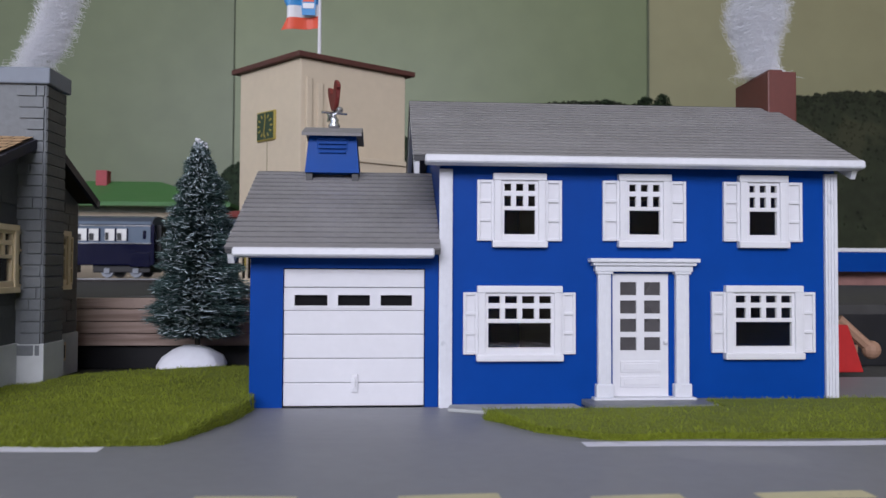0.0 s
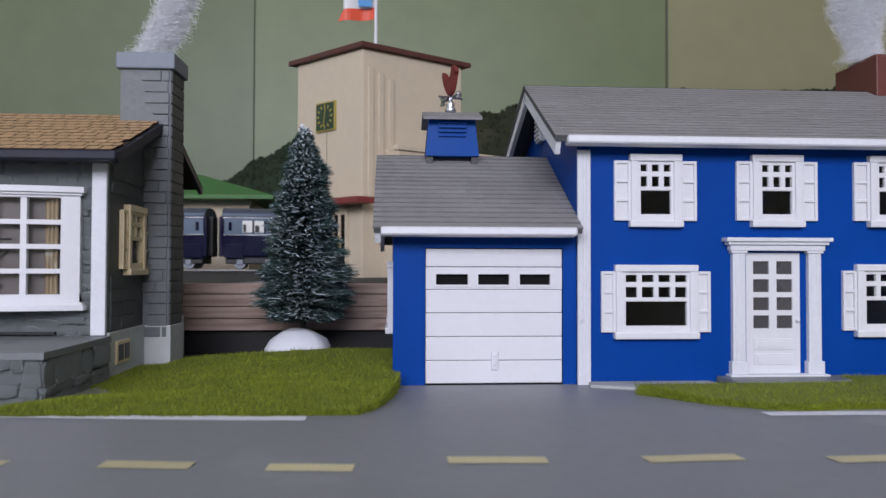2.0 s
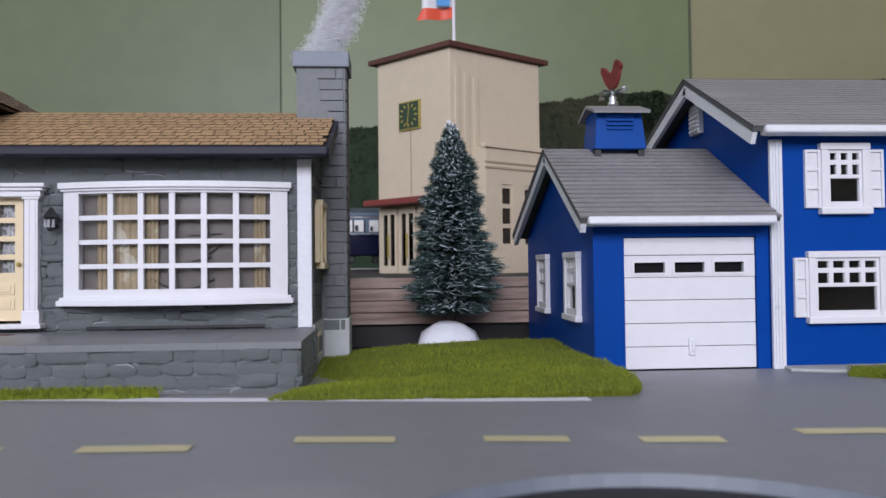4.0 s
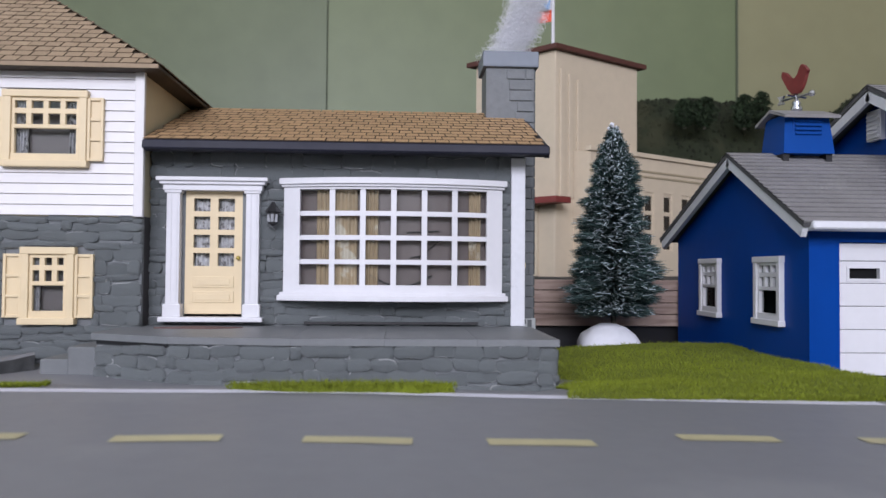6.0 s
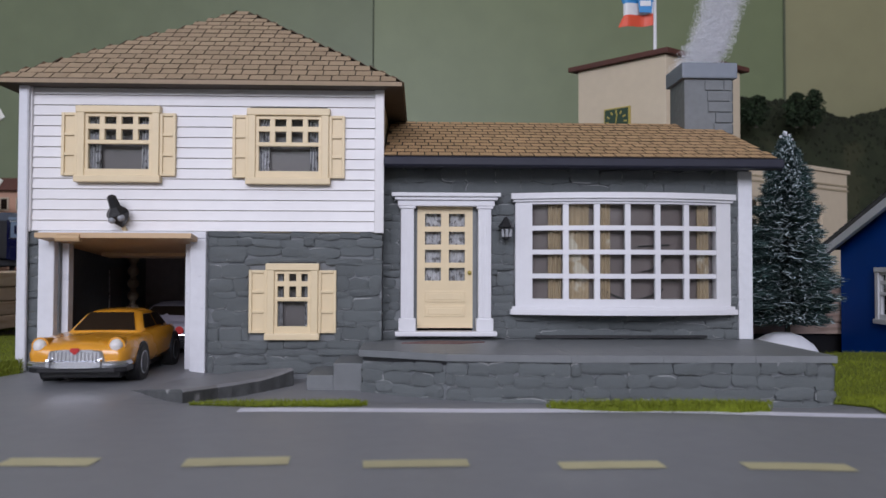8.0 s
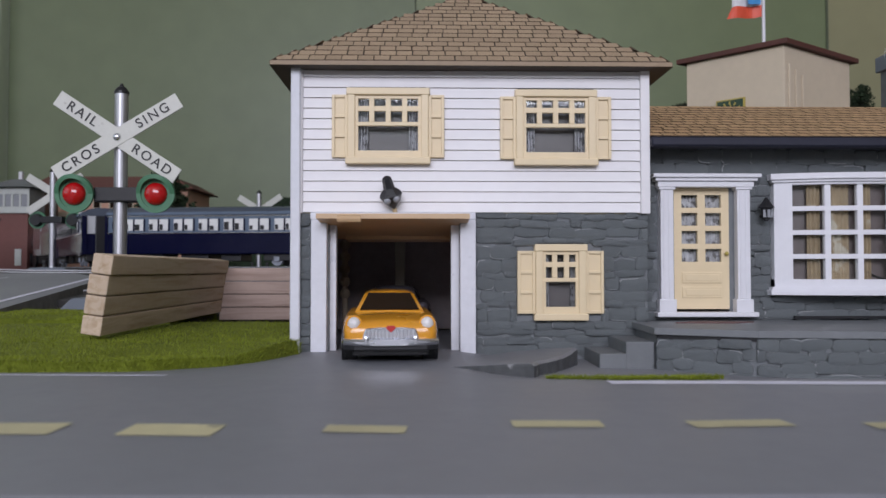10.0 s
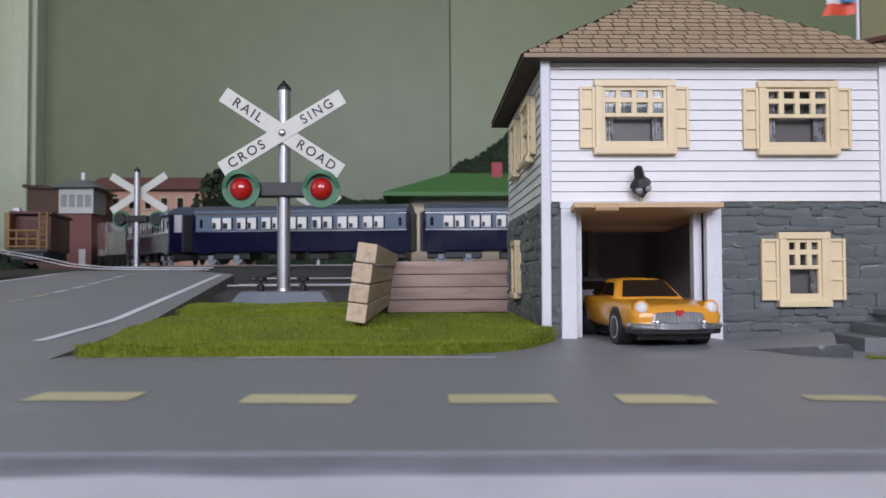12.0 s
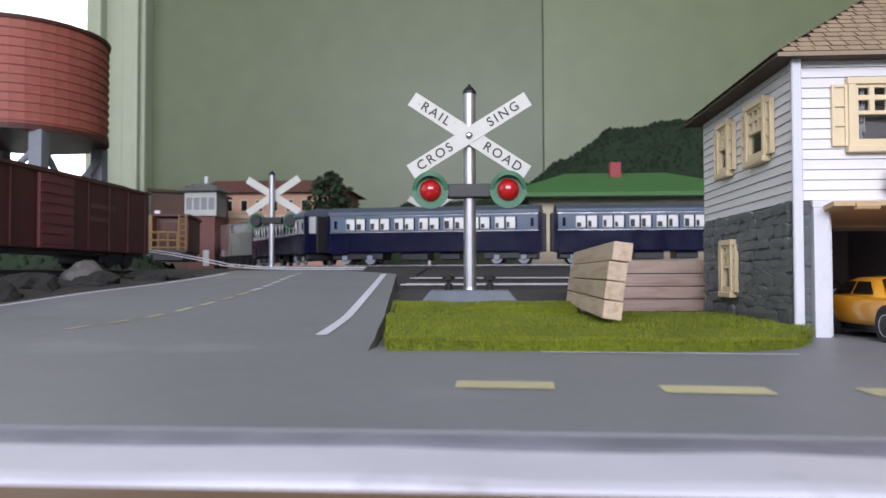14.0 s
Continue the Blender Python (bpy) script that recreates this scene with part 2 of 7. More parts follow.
REDBRICK = mat("red_chimney", (0.33, 0.05, 0.06), 0.6, var=0.15)
PINKWALL = mat("pink_stucco", (0.58, 0.34, 0.24), 0.7, var=0.1)
TERRA = mat("terracotta_roof", (0.13, 0.050, 0.035), 0.7, var=0.2)
ENGINE = mat("silver_locomotive", (0.66, 0.67, 0.70), 0.2, 0.95, var=0.08)
OCHRE = mat("ochre_caboose", (0.24, 0.14, 0.055), 0.55, var=0.15)
FLAGB, FLAGW, FLAGR = (mat(n, c, 0.5, var=0.06) for n, c in (("flag_blue", (0.03, 0.24, 0.55)), ("flag_white", (0.72, 0.72, 0.74)), ("flag_red", (0.72, 0.09, 0.04))))
EDGEJOINT = mat("scuffed_grey_joint", (0.235, 0.235, 0.285), 0.6, var=0.35, grain=1.2, big=0.3, bump=0.02)
RAILW = mat("white_layout_edging", (0.66, 0.66, 0.74), 0.5, var=0.10, grain=1, big=0.25, speck=(0.45, 0.62, (0.30, 0.30, 0.33), 0.5))
SANDT = mat("tan_sand_board", (0.42, 0.24, 0.09), 0.8, var=0.1)
LEAF = mat("dark_bush_foliage", (0.022, 0.040, 0.016), 0.85, var=0.3, island=0.4)


# ---- mesh helpers (centimetres) ----
def thing(name, at, label, category, group="", kind=""):
    ob = new(name)
    ob.empty_display_size = 0.01
    ob.location = Vector(at) * K
    ob["at"] = (float(at[0]), float(at[1]), float(at[2]))
    return tagged(ob, label, category, group, kind)


def root(ob):
    while ob.parent:
        ob = ob.parent
    return ob


def finish(name, bm, material, smooth=False):
    me = bpy.data.meshes.new(name)
    bmesh.ops.recalc_face_normals(bm, faces=bm.faces)
    bm.to_mesh(me)
    bm.free()
    me.materials.append(material)
    if smooth:
        me.shade_smooth()
    return me


def part(name, bm, material, parent, label="", m=None, smooth=False):
    """One mesh under a thing or a part; the bmesh is in the plan's centimetres, m moves it first."""
    if m is not None:
        bm.transform(m)
    at = root(parent).get("at", (0, 0, 0))
    bm.transform(Matrix.Scale(K, 4) @ Matrix.Translation(-Vector(at)))
    ob = new(name, finish(name, bm, material, smooth))
    ob.parent = parent
    return tagged(ob, label)


def solid(name, bm, material, label, category, kind="", group="", smooth=False):
    """One mesh that is a thing or a piece of the setting by itself."""
    bm.transform(Matrix.Scale(K, 4))
    return tagged(new(name, finish(name, bm, material, smooth)), label, category, group, kind)


def B():
    return bmesh.new()


def box(bm, x0, x1, y0, y1, z0, z1, bev=0.0):
    vs = [bm.verts.new((x, y, z)) for x in (x0, x1) for y in (y0, y1) for z in (z0, z1)]
    fs = [bm.faces.new([vs[i] for i in q]) for q in ((0, 1, 3, 2), (4, 6, 7, 5), (0, 4, 5, 1), (2, 3, 7, 6), (0, 2, 6, 4), (1, 5, 7, 3))]
    if bev:
        es = list({e for f in fs for e in f.edges})
        bmesh.ops.bevel(bm, geom=es, offset=bev, segments=2, affect="EDGES", profile=0.6)
    return bm


def prism(bm, pts, a0, a1, axis="y", bev=0.0):
    """A polygon drawn out along an axis: (x, z) along y, (y, z) along x, (x, y) along z."""
    def p(u, v, a):
        return {"y": (u, a, v), "x": (a, u, v), "z": (u, v, a)}[axis]
    lo = [bm.verts.new(p(u, v, a0)) for u, v in pts]
    hi = [bm.verts.new(p(u, v, a1)) for u, v in pts]
    n = len(pts)
    fs = [bm.faces.new(lo), bm.faces.new(hi[::-1])]
    for i in range(n):
        fs.append(bm.faces.new((lo[i], hi[i], hi[(i + 1) % n], lo[(i + 1) % n])))
    if bev:
        es = list({e for f in fs for e in f.edges})
        bmesh.ops.bevel(bm, geom=es, offset=bev, segments=1, affect="EDGES")
    return bm


def cyl(bm, x, y, z0, z1, r0, r1=None, n=20, axis="z"):
    r1 = r0 if r1 is None else r1
    rings = []
    for z, r in ((z0, r0), (z1, r1)):
        ring = []
        for i in range(n):
            a = 2 * math.pi * i / n
            u, v = r * math.cos(a), r * math.sin(a)
            ring.append(bm.verts.new({"z": (x + u, y + v, z), "y": (x + u, z, y + v), "x": (z, x + u, y + v)}[axis]))
        rings.append(ring)
    bm.faces.new(rings[0]), bm.faces.new(rings[1][::-1])
    for i in range(n):
        bm.faces.new((rings[0][i], rings[0][(i + 1) % n], rings[1][(i + 1) % n], rings[1][i]))
    return bm


def lathe(bm, x, y, prof, n=24):
    """A profile of (radius, z) turned about the upright line through x, y."""
    rings = [[bm.verts.new((x + r * math.cos(2 * math.pi * i / n), y + r * math.sin(2 * math.pi * i / n), z)) for i in range(n)] for r, z in prof]
    for a, b in zip(rings, rings[1:]):
        for i in range(n):
            bm.faces.new((a[i], a[(i + 1) % n], b[(i + 1) % n], b[i]))
    bm.faces.new(rings[0][::-1]), bm.faces.new(rings[-1])
    return bm


def dome(bm, c, r, n=16, m=8, squash=1.0):
    bmesh.ops.create_uvsphere(bm, u_segments=n, v_segments=m, radius=r, matrix=Matrix.Translation(c) @ Matrix.Diagonal((1, squash, 1, 1)))
    return bm


def rod(bm, a, b, r, n=8):
    a, b = Vector(a), Vector(b)
    q = (b - a).to_track_quat("Z", "Y").to_matrix().to_4x4()
    bmesh.ops.create_cone(bm, cap_ends=True, segments=n, radius1=r, radius2=r, depth=(b - a).length, matrix=Matrix.Translation((a + b) / 2) @ q)
    return bm


def wall(bm, u0, u1, v0, v1, d0, d1, holes=(), axis="y"):
    """A wall plate with openings right through it; u along it, v up, d its thickness."""
    us = sorted({u0, u1, *[h for o in holes for h in o[:2] if u0 < h < u1]})
    for a, b in zip(us, us[1:]):
        mid = (a + b) / 2
        vs = sorted([(max(o[2], v0), min(o[3], v1)) for o in holes if o[0] < mid < o[1]])
        at = v0
        for lo, hi in [*vs, (v1, v1)]:
            if lo > at + 1e-6:
                if axis == "y":
                    box(bm, a, b, d0, d1, at, lo)
                else:
                    box(bm, d0, d1, a, b, at, lo)
            at = max(at, hi)
    bmesh.ops.remove_doubles(bm, verts=bm.verts, dist=1e-5)
    return bm


def turned(x, y, z, deg):
    return Matrix.Translation((x, y, z)) @ Matrix.Rotation(radians(deg), 4, "Z")


def ground_z(x):
    return 0.38 * min(1.0, max(0.0, (-5.0 - x) / 23.0))


# ---- the room ----
bm = B()
wall(bm, -107, -30, -90, 160, 146, 150)
solid("wall_back_1", bm, SHADEWALL, "green wall panel behind the layout, coloured darker for its shade", "wall", "structure")
bm = B()
wall(bm, -29.7, 50, -90, 160, 146, 150)
solid("wall_back_2", bm, GREENWALL, "green painted wall panel behind the layout", "wall", "structure")
bm = B()
wall(bm, 50.4, 200, -90, 160, 146, 150)
solid("wall_back_3", bm, OLIVEWALL, "beige olive painted wall panel behind the layout", "wall", "structure")
bm = B()
box(bm, -30, -29.7, 146.4, 149.5, -90, 160)
box(bm, 50, 50.4, 145.7, 149.5, -90, 160)
solid("trim_panel_joint", bm, mat("dark_joint", (0.11, 0.13, 0.085), 0.8), "dark joint between the wall panels", "trim", "structure")
bm = B()
wall(bm, -200, -107.2, -90, 160, 146, 150, [(-185, -119.5, 5, 130)])
solid("wall_back_4", bm, TRIMGREEN, "pale green wall round the bright window", "wall", "structure")
bm = B()
box(bm, -112, -107.2, 143, 146, -60, 160, 0.4)
box(bm, -119.5, -116.5, 143.5, 146, -60, 160, 0.4)
box(bm, -109, -108, 141.5, 143, -60, 160, 0.2)
solid("trim_window", bm, TRIMGREEN, "pale green window casing on the back wall", "trim", "structure")
win = solid("window_1", box(B(), -185, -119.5, 147.6, 148.0, 5, 130), CLEAR, "bright window in the back wall", "window", "structure")
win.visible_shadow = False
DAY = bpy.data.materials.new("overcast_daylight")
DAY.use_nodes = True
DAY.node_tree.nodes["Principled BSDF"].inputs["Emission Color"].default_value = (0.95, 0.97, 1.0, 1)
DAY.node_tree.nodes["Principled BSDF"].inputs["Emission Strength"].default_value = 3.0
solid("backdrop", box(B(), -240, -90, 196, 200, -60, 190), DAY, "bright overcast sky outside the rear window", "sky", "structure")
bm = B()
wall(bm, -200, 200, -90, 160, -204, -200, [(-138, 62, 52, 136)])
solid("wall_front", bm, ROOMWALL, "plain painted wall with a wide window", "wall", "structure")
# Unseen left wall; the opening is added to go with the side fill.
bm = B()
wall(bm, -200, 150, -90, 160, -204, -200, [(-110, 30, 20, 132)], axis="x")
solid("wall_left", bm, ROOMWALL, "plain side wall with an unseen opening added for the fill light", "wall", "structure")
bm = B()
box(bm, 200, 204, -200, 150, -90, 160)
solid("wall_right", bm, ROOMWALL, "plain painted side wall", "wall", "structure")
solid("ceiling", box(B(), -204, 204, -204, 150, 160, 164), CEIL, "plain pale ceiling", "ceiling", "structure")
solid("floor", box(B(), -204, 204, -204, 150, -94, -90), FLOORM, "brown board floor of the room", "floor", "structure")


# ---- layout table, road, decks ----
def sheet(name, x0, x1, y0, y1, nx, ny, zf, material, label, category, kind="structure", thick=0.0, smooth=True):
    bm = B()
    grid = [[bm.verts.new((x0 + (x1 - x0) * i / nx, y0 + (y1 - y0) * j / ny, zf(x0 + (x1 - x0) * i / nx, y0 + (y1 - y0) * j / ny))) for i in range(nx + 1)] for j in range(ny + 1)]
    for j in range(ny):
        for i in range(nx):
            bm.faces.new((grid[j][i], grid[j][i + 1], grid[j + 1][i + 1], grid[j + 1][i]))
    if thick:
        rim = [grid[0][i] for i in range(nx + 1)] + [grid[j][nx] for j in range(1, ny + 1)] + [grid[ny][i] for i in range(nx - 1, -1, -1)] + [grid[j][0] for j in range(ny - 1, 0, -1)]
        low = [bm.verts.new((v.co.x, v.co.y, v.co.z - thick)) for v in rim]
        for i in range(len(rim)):
            k = (i + 1) % len(rim)
            bm.faces.new((rim[i], low[i], low[k], rim[k]))
    return solid(name, bm, material, label, category, kind, smooth=smooth)


solid("ground", box(B(), -150, 110, 6, 140, -3.0, -0.35), BALLAST, "dark baseboard under the model layout", "baseboard", "structure")
for sx in (-140, 100):
    for sy in (14, 130):
        bm = B()
        box(bm, sx - 4, sx + 4, sy - 4, sy + 4, -90, -3.0, 0.4)
        solid("table_leg", bm, FLOORM, "square brown wooden leg of the layout table", "table leg", group="legs of the layout table")


def between(points, x):
    """Straight lines through (x, value) points in rising x."""
    for (xa, va), (xb, vb) in zip(points, points[1:]):
        if x <= xb:
            return va + (vb - va) * max(0.0, (x - xa) / (xb - xa))
    return points[-1][1]


def verge_z(x, y):
    """The road's crown stands higher than the ground under the houses and falls away behind its edge line."""
    g = ground_z(x)
    crown = between(((-75, 0.66), (-40, 0.61), (-34, 0.575), (-24, 0.53), (-16, 0.49), (-5.5, 0.275), (4, 0.20), (14, 0.15), (60, 0.15)), x)
    reach = between(((-31, 5.0), (-28, 2.2), (-11.7, 2.2), (-11.0, 4.5)), x)
    f = max(0.0, min(1.0, 1 - (y - 15.4) / reach))
    return g + (crown - g) * f * f * (3 - 2 * f)


def road_z(x, y):
    # the drive up to the open garage stays level with the road
    up = max(0.0, min(1.0, (y - 14.5) / 1.5)) * max(0.0, min(1.0, (x + 33.5) / 2.5)) * max(0.0, min(1.0, (-25.6 - x) / 1.2))
    v = verge_z(x, y)
    return v + max(0.0, 0.545 - v) * up


def settle(x, y, z=None, cx=None):
    """Draws a spot laid out on level ground towards the road until it meets the raised verge."""
    h = between(((-39.6, 2.30), (-36.5, 2.16), (-31, 2.56), (-23, 3.0), (-11, 2.94), (-4, 3.22), (0, 3.6)), x)
    cx = x if cx is None else cx
    k = 0.82
    while k < 1.0 and h - (h - ground_z(x)) * k > verge_z(x, y * k):
        k += 0.002
    k = min(k, 1.0)
    flat = (cx + (x - cx) * k, y * k)
    return flat if z is None else (*flat, h - (h - z) * k)


sheet("road", -75, 60, 7.72, 26.0, 135, 40, road_z, ROAD, "smooth grey painted model road with drives", "road", thick=0.3, smooth=False)


def ramp_z(y):
    return between(((15.8, 0.605), (24.0, 0.871), (41.0, 2.25)), y) + 0.26 * max(0.0, min(1.0, (y - 41) / 6.0))


def side_edge(y):
    # the side road's far edge bends in towards the crossing
    pts = ((15.0, -60.6), (27.0, -58.1), (31.5, -57.2), (36.0, -55.6), (40.5, -54.7), (47.0, -55.4), (60.0, -58.0))
    for (ya, xa), (yb, xb) in zip(pts, pts[1:]):
        if y <= yb:
            return xa + (xb - xa) * (y - ya) / (yb - ya)
    return pts[-1][1]


bm = B()
left, right, low_l, low_r = [], [], [], []
for j in range(31):
    y = 15.8 + (52 - 15.8) * j / 30
    f = (y - 17.2) / 28.0
    xr, xl = -42.55 - 2.4 * min((y - 18.0) / 23.5, 1.0) - 0.75 * max(0.0, y - 41.5), side_edge(y) - 0.55
    z = ramp_z(y)
    jit = 0.035 * noise.noise((y * 0.9, 0, 0))
    left.append(bm.verts.new((xl, y, z)))
    right.append(bm.verts.new((xr + jit, y, z)))
    low_l.append(bm.verts.new((xl - 0.2, y, -0.35)))
    low_r.append(bm.verts.new((xr + 0.10 + 2 * jit, y, min(0.1, z - 0.2))))
for j in range(30):
    bm.faces.new((left[j], right[j], right[j + 1], left[j + 1]))
    bm.faces.new((low_l[j], left[j], left[j + 1], low_l[j + 1]))
    bm.faces.new((right[j], low_r[j], low_r[j + 1], right[j + 1]))
bm.faces.new((low_l[0], low_r[0], right[0], left[0]))
bm.faces.new((low_l[30], left[30], right[30], low_r[30]))
side_road = solid("road_side", bm, ROAD, "grey side road ramping up to the level crossing", "road", "structure")
side_road.data.materials.append(ROADSIDE)
for p in side_road.data.polygons:
    if abs(p.normal.z) < 0.5:
        p.material_index = 1


def strip(name, pts, width, zf, material, label, lift=0.012):
    """A painted line along points of the plan."""
    bm = B()
    a, b = [], []
    for i, (x, y) in enumerate(pts):
        q = Vector(pts[min(i + 1, len(pts) - 1)]) - Vector(pts[max(i - 1, 0)])
        nrm = Vector((-q.y, q.x)).normalized() * width / 2
        a.append(bm.verts.new((x + nrm.x, y + nrm.y, zf(x + nrm.x, y + nrm.y) + lift)))
        b.append(bm.verts.new((x - nrm.x, y - nrm.y, zf(x - nrm.x, y - nrm.y) + lift)))
    for i in range(len(pts) - 1):
        bm.faces.new((a[i], a[i + 1], b[i + 1], b[i]))
    return solid(name, bm, material, label, "road marking", "structure")


def line_y(x):
    return 16.05 if x < -30 else between(((-16, 15.04), (-12, 14.88), (0, 14.88), (0.1, 15.22)), x)


for x0, x1 in ((-38.6, -33.2), (-24.4, -5.44), (3.9, 40.0)):
    n = int(abs(x1 - x0) * 1.5)
    strip("road_line", [(x0 + (x1 - x0) * i / n, line_y(x0 + (x1 - x0) * i / n) + 0.03 * math.sin(i * 0.7)) for i in range(n + 1)], 0.42 if x0 > -30 else 0.20, road_z, LINEW,
          "white painted line along the road edge")
rng = random.Random(4)
for x0, x1, y in ((-40.2, -38.72, 11.05), (-37.18, -35.64, 10.8), (-34.33, -32.85, 10.78), (-31.96, -30.7, 10.7), (-29.3, -28.2, 10.73),
                  (-26.73, -25.46, 11.08), (-24.22, -22.78, 11.1), (-21.72, -20.24, 11.0), (-18.97, -17.5, 10.92), (-16.36, -14.84, 10.86), (-13.78, -12.25, 10.9), (-10.85, -9.35, 11.4),
                  (-8.0, -6.7, 11.38), (-5.6, -4.34, 11.25), (-2.93, -1.4, 11.62), (0.14, 1.7, 11.65), (3.1, 4.55, 11.55), (5.75, 7.6, 11.65), (8.9, 10.4, 11.35), (12.0, 13.5, 11.35)):
    tilt = rng.uniform(-0.05, 0.07)
    strip("road_dash", [(x0, y - tilt), ((x0 + x1) / 2, y + 0.01), (x1, y + tilt)], 0.74 if x0 < -30 else (0.46 if x0 < -22 else 0.40), road_z, LINEY, "short yellow dash painted on the road", 0.014)
strip("road_line", [(-44.06 - 1.54 * (i / 20) ** 1.1, 18.9 + 22.1 * i / 20) for i in range(21)], 0.30, lambda x, y: ramp_z(y), LINEW, "white painted line along the side road edge", 0.02)
strip("road_line", [(side_edge(18.0 + 24.5 * i / 24), 18.0 + 24.5 * i / 24) for i in range(25)], 0.30, lambda x, y: ramp_z(y), LINEW, "white painted line along the side road edge", 0.02)
for j in range(13):
    y = 20.2 + j * 1.75
    mid = -51.6 + 1.4 * math.sin(min(1.0, (y - 20.0) / 11.0) * 1.57) - 0.06 * max(0.0, y - 34)
    strip("road_dash", [(mid, y - 0.1), (mid + 0.09, y + 1.0)], 0.22, lambda x, y: ramp_z(y), LINEY if j < 7 else LINEW, "short dash painted on the side road", 0.02)

# white edging of the layout towards the camera, with a dark joint behind it
def edge_run(name, prof, material, label, category, wob):
    bm = B()
    n = 120
    rings = []
    for i in range(n + 1):
        x = -78 + 140 * i / n
        k = wob * noise.noise((x * 0.8, 3, 0))
        rings.append([bm.verts.new((x, y + k, z + (verge_z(x, 8.0) - 0.60 if z > 0 else 0) + k)) for y, z in prof])
    for a, b in zip(rings, rings[1:]):
        for q in range(len(prof)):
            bm.faces.new((a[q], a[(q + 1) % len(prof)], b[(q + 1) % len(prof)], b[q]))
    bm.faces.new(rings[0]), bm.faces.new(rings[-1][::-1])
    return solid(name, bm, material, label, category, "structure")


edge_run("trim_layout_edge", [(5.48, -3.2), (5.48, 0.52), (5.56, 0.60), (5.72, 0.63), (6.70, 0.63), (6.86, 0.56), (6.90, -3.2)], RAILW, "scuffed white wooden edging of the layout", "edging", 0.03)
edge_run("trim_edge_joint", [(6.94, -3.2), (6.94, 0.55), (7.10, 0.585), (7.60, 0.585), (7.70, 0.56), (7.70, -3.2)], EDGEJOINT, "scuffed lavender grey joint behind the white edging", "trim", 0.0)
edge_run("trim_wood_front", [(4.0, -3.4), (4.0, 0.50), (4.1, 0.60), (5.38, 0.60), (5.44, 0.54), (5.44, -3.4)], FLOORM, "reddish brown wooden board before the edging", "trim", 0.0)
# low dark dish with a pale rim on the near road edge
t = thing("dish", (-7.3, 7.4, 0.0), "low dark round dish on the road edge", "dish")
bm = lathe(B(), -7.0, 5.2, [(3.2, 0.22), (3.35, 0.26), (3.3, 0.55), (3.18, 0.59), (3.12, 0.45), (3.05, 0.35)], 48)
part("rim", bm, BASEBLUE, t)
part("dish_floor", lathe(B(), -7.0, 5.2, [(3.1, 0.28), (3.08, 0.46)], 48), BLACK, t)


def deck_z(x, y):
    f = max(0.0, min(1.0, (y - 31.0) / 28.0))
    lo = 1.2 if x < -33 else (2.3 if x > -29 else 1.2 + 1.1 * (x + 33) / 4)
    return lo + (2.72 - lo) * f


sheet("deck_rear", -31.8, 110, 31.6, 140, 60, 30, deck_z, DECK, "grey raised rear deck of the layout", "deck", thick=0.8, smooth=False)
sheet("deck_left", -44.5, -31.8, 34.5, 140, 14, 30, deck_z, DECK, "dark raised deck behind the crossing", "deck", thick=0.8, smooth=False)
sheet("deck_far_left", -150, -44.5, 48.0, 140, 40, 30, lambda x, y: 2.2 + 0.5 * max(0.0, min(1.0, (y - 48) / 8.0)), DECK, "dark raised deck by the side road", "deck", thick=0.8, smooth=False)
sheet("deck_near_left", -150, -57.0, 12.0, 60.5, 30, 20, lambda x, y: min(ramp_z(y) - 0.25, 1.9) + (2.05 - min(ramp_z(y) - 0.25, 1.9)) * max(0.0, min(1.0, (-60.0 - x) / 3.0)), BALLAST, "dark track bed beside the side road", "deck", thick=0.6, smooth=False)


def planks(name, at, deg, length, zs, material, label, thick=0.35, seed=1, lean=0.0):
    """A low wall of boards stacked on edge, each a little out of line."""
    r = random.Random(seed)
    t = thing(name, (at[0], at[1], zs[0]), label, "plank wall", "plank retaining walls")
    for z0, z1 in zip(zs, zs[1:]):
        d = r.uniform(-0.04, 0.04)
        e = r.uniform(-0.06, 0.06)
        bm = box(B(), e, length + e, d, d + thick, z0 + 0.014, z1 - 0.014, 0.04)
        part("plank", bm, material, t, m=turned(at[0], at[1], zs[0], deg) @ Matrix.Rotation(radians(lean), 4, "X") @ Matrix.Translation((0, 0, -zs[0])))
    return t


planks("plank_wall", (-21.0, 31.2), 0, 19.5, (0.62, 1.12, 1.60, 2.10, 2.55), PLANK, "stacked weathered pinkish planks holding up the rear deck", seed=2)
planks("plank_wall", (-36.2, 31.15), 0, 7.6, (0.70, 1.22, 1.74, 2.26, 2.80), PLANK, "stacked weathered pinkish planks beside the house", seed=3)
planks("plank_wall", (-36.22, 20.0), 89.5, 11.1, (1.00, 1.52, 2.04, 2.58, 3.12), PLANKEND, "leaning panel of pale stacked planks on the lawn", 0.52, seed=5, lean=8.0)
# Black board set in as the shade below and behind the planks.
solid("trim_deck_side", box(B(), -31.5, 60, 31.56, 31.9, -0.3, 1.9), BLACK, "black board for the shade under the plank wall", "trim", "structure")
solid("trim_deck_side", box(B(), -44.6, -31.9, 34.2, 34.5, -0.3, 1.05), BALLAST, "dark track bed side behind the crossing lawn", "trim", "structure")


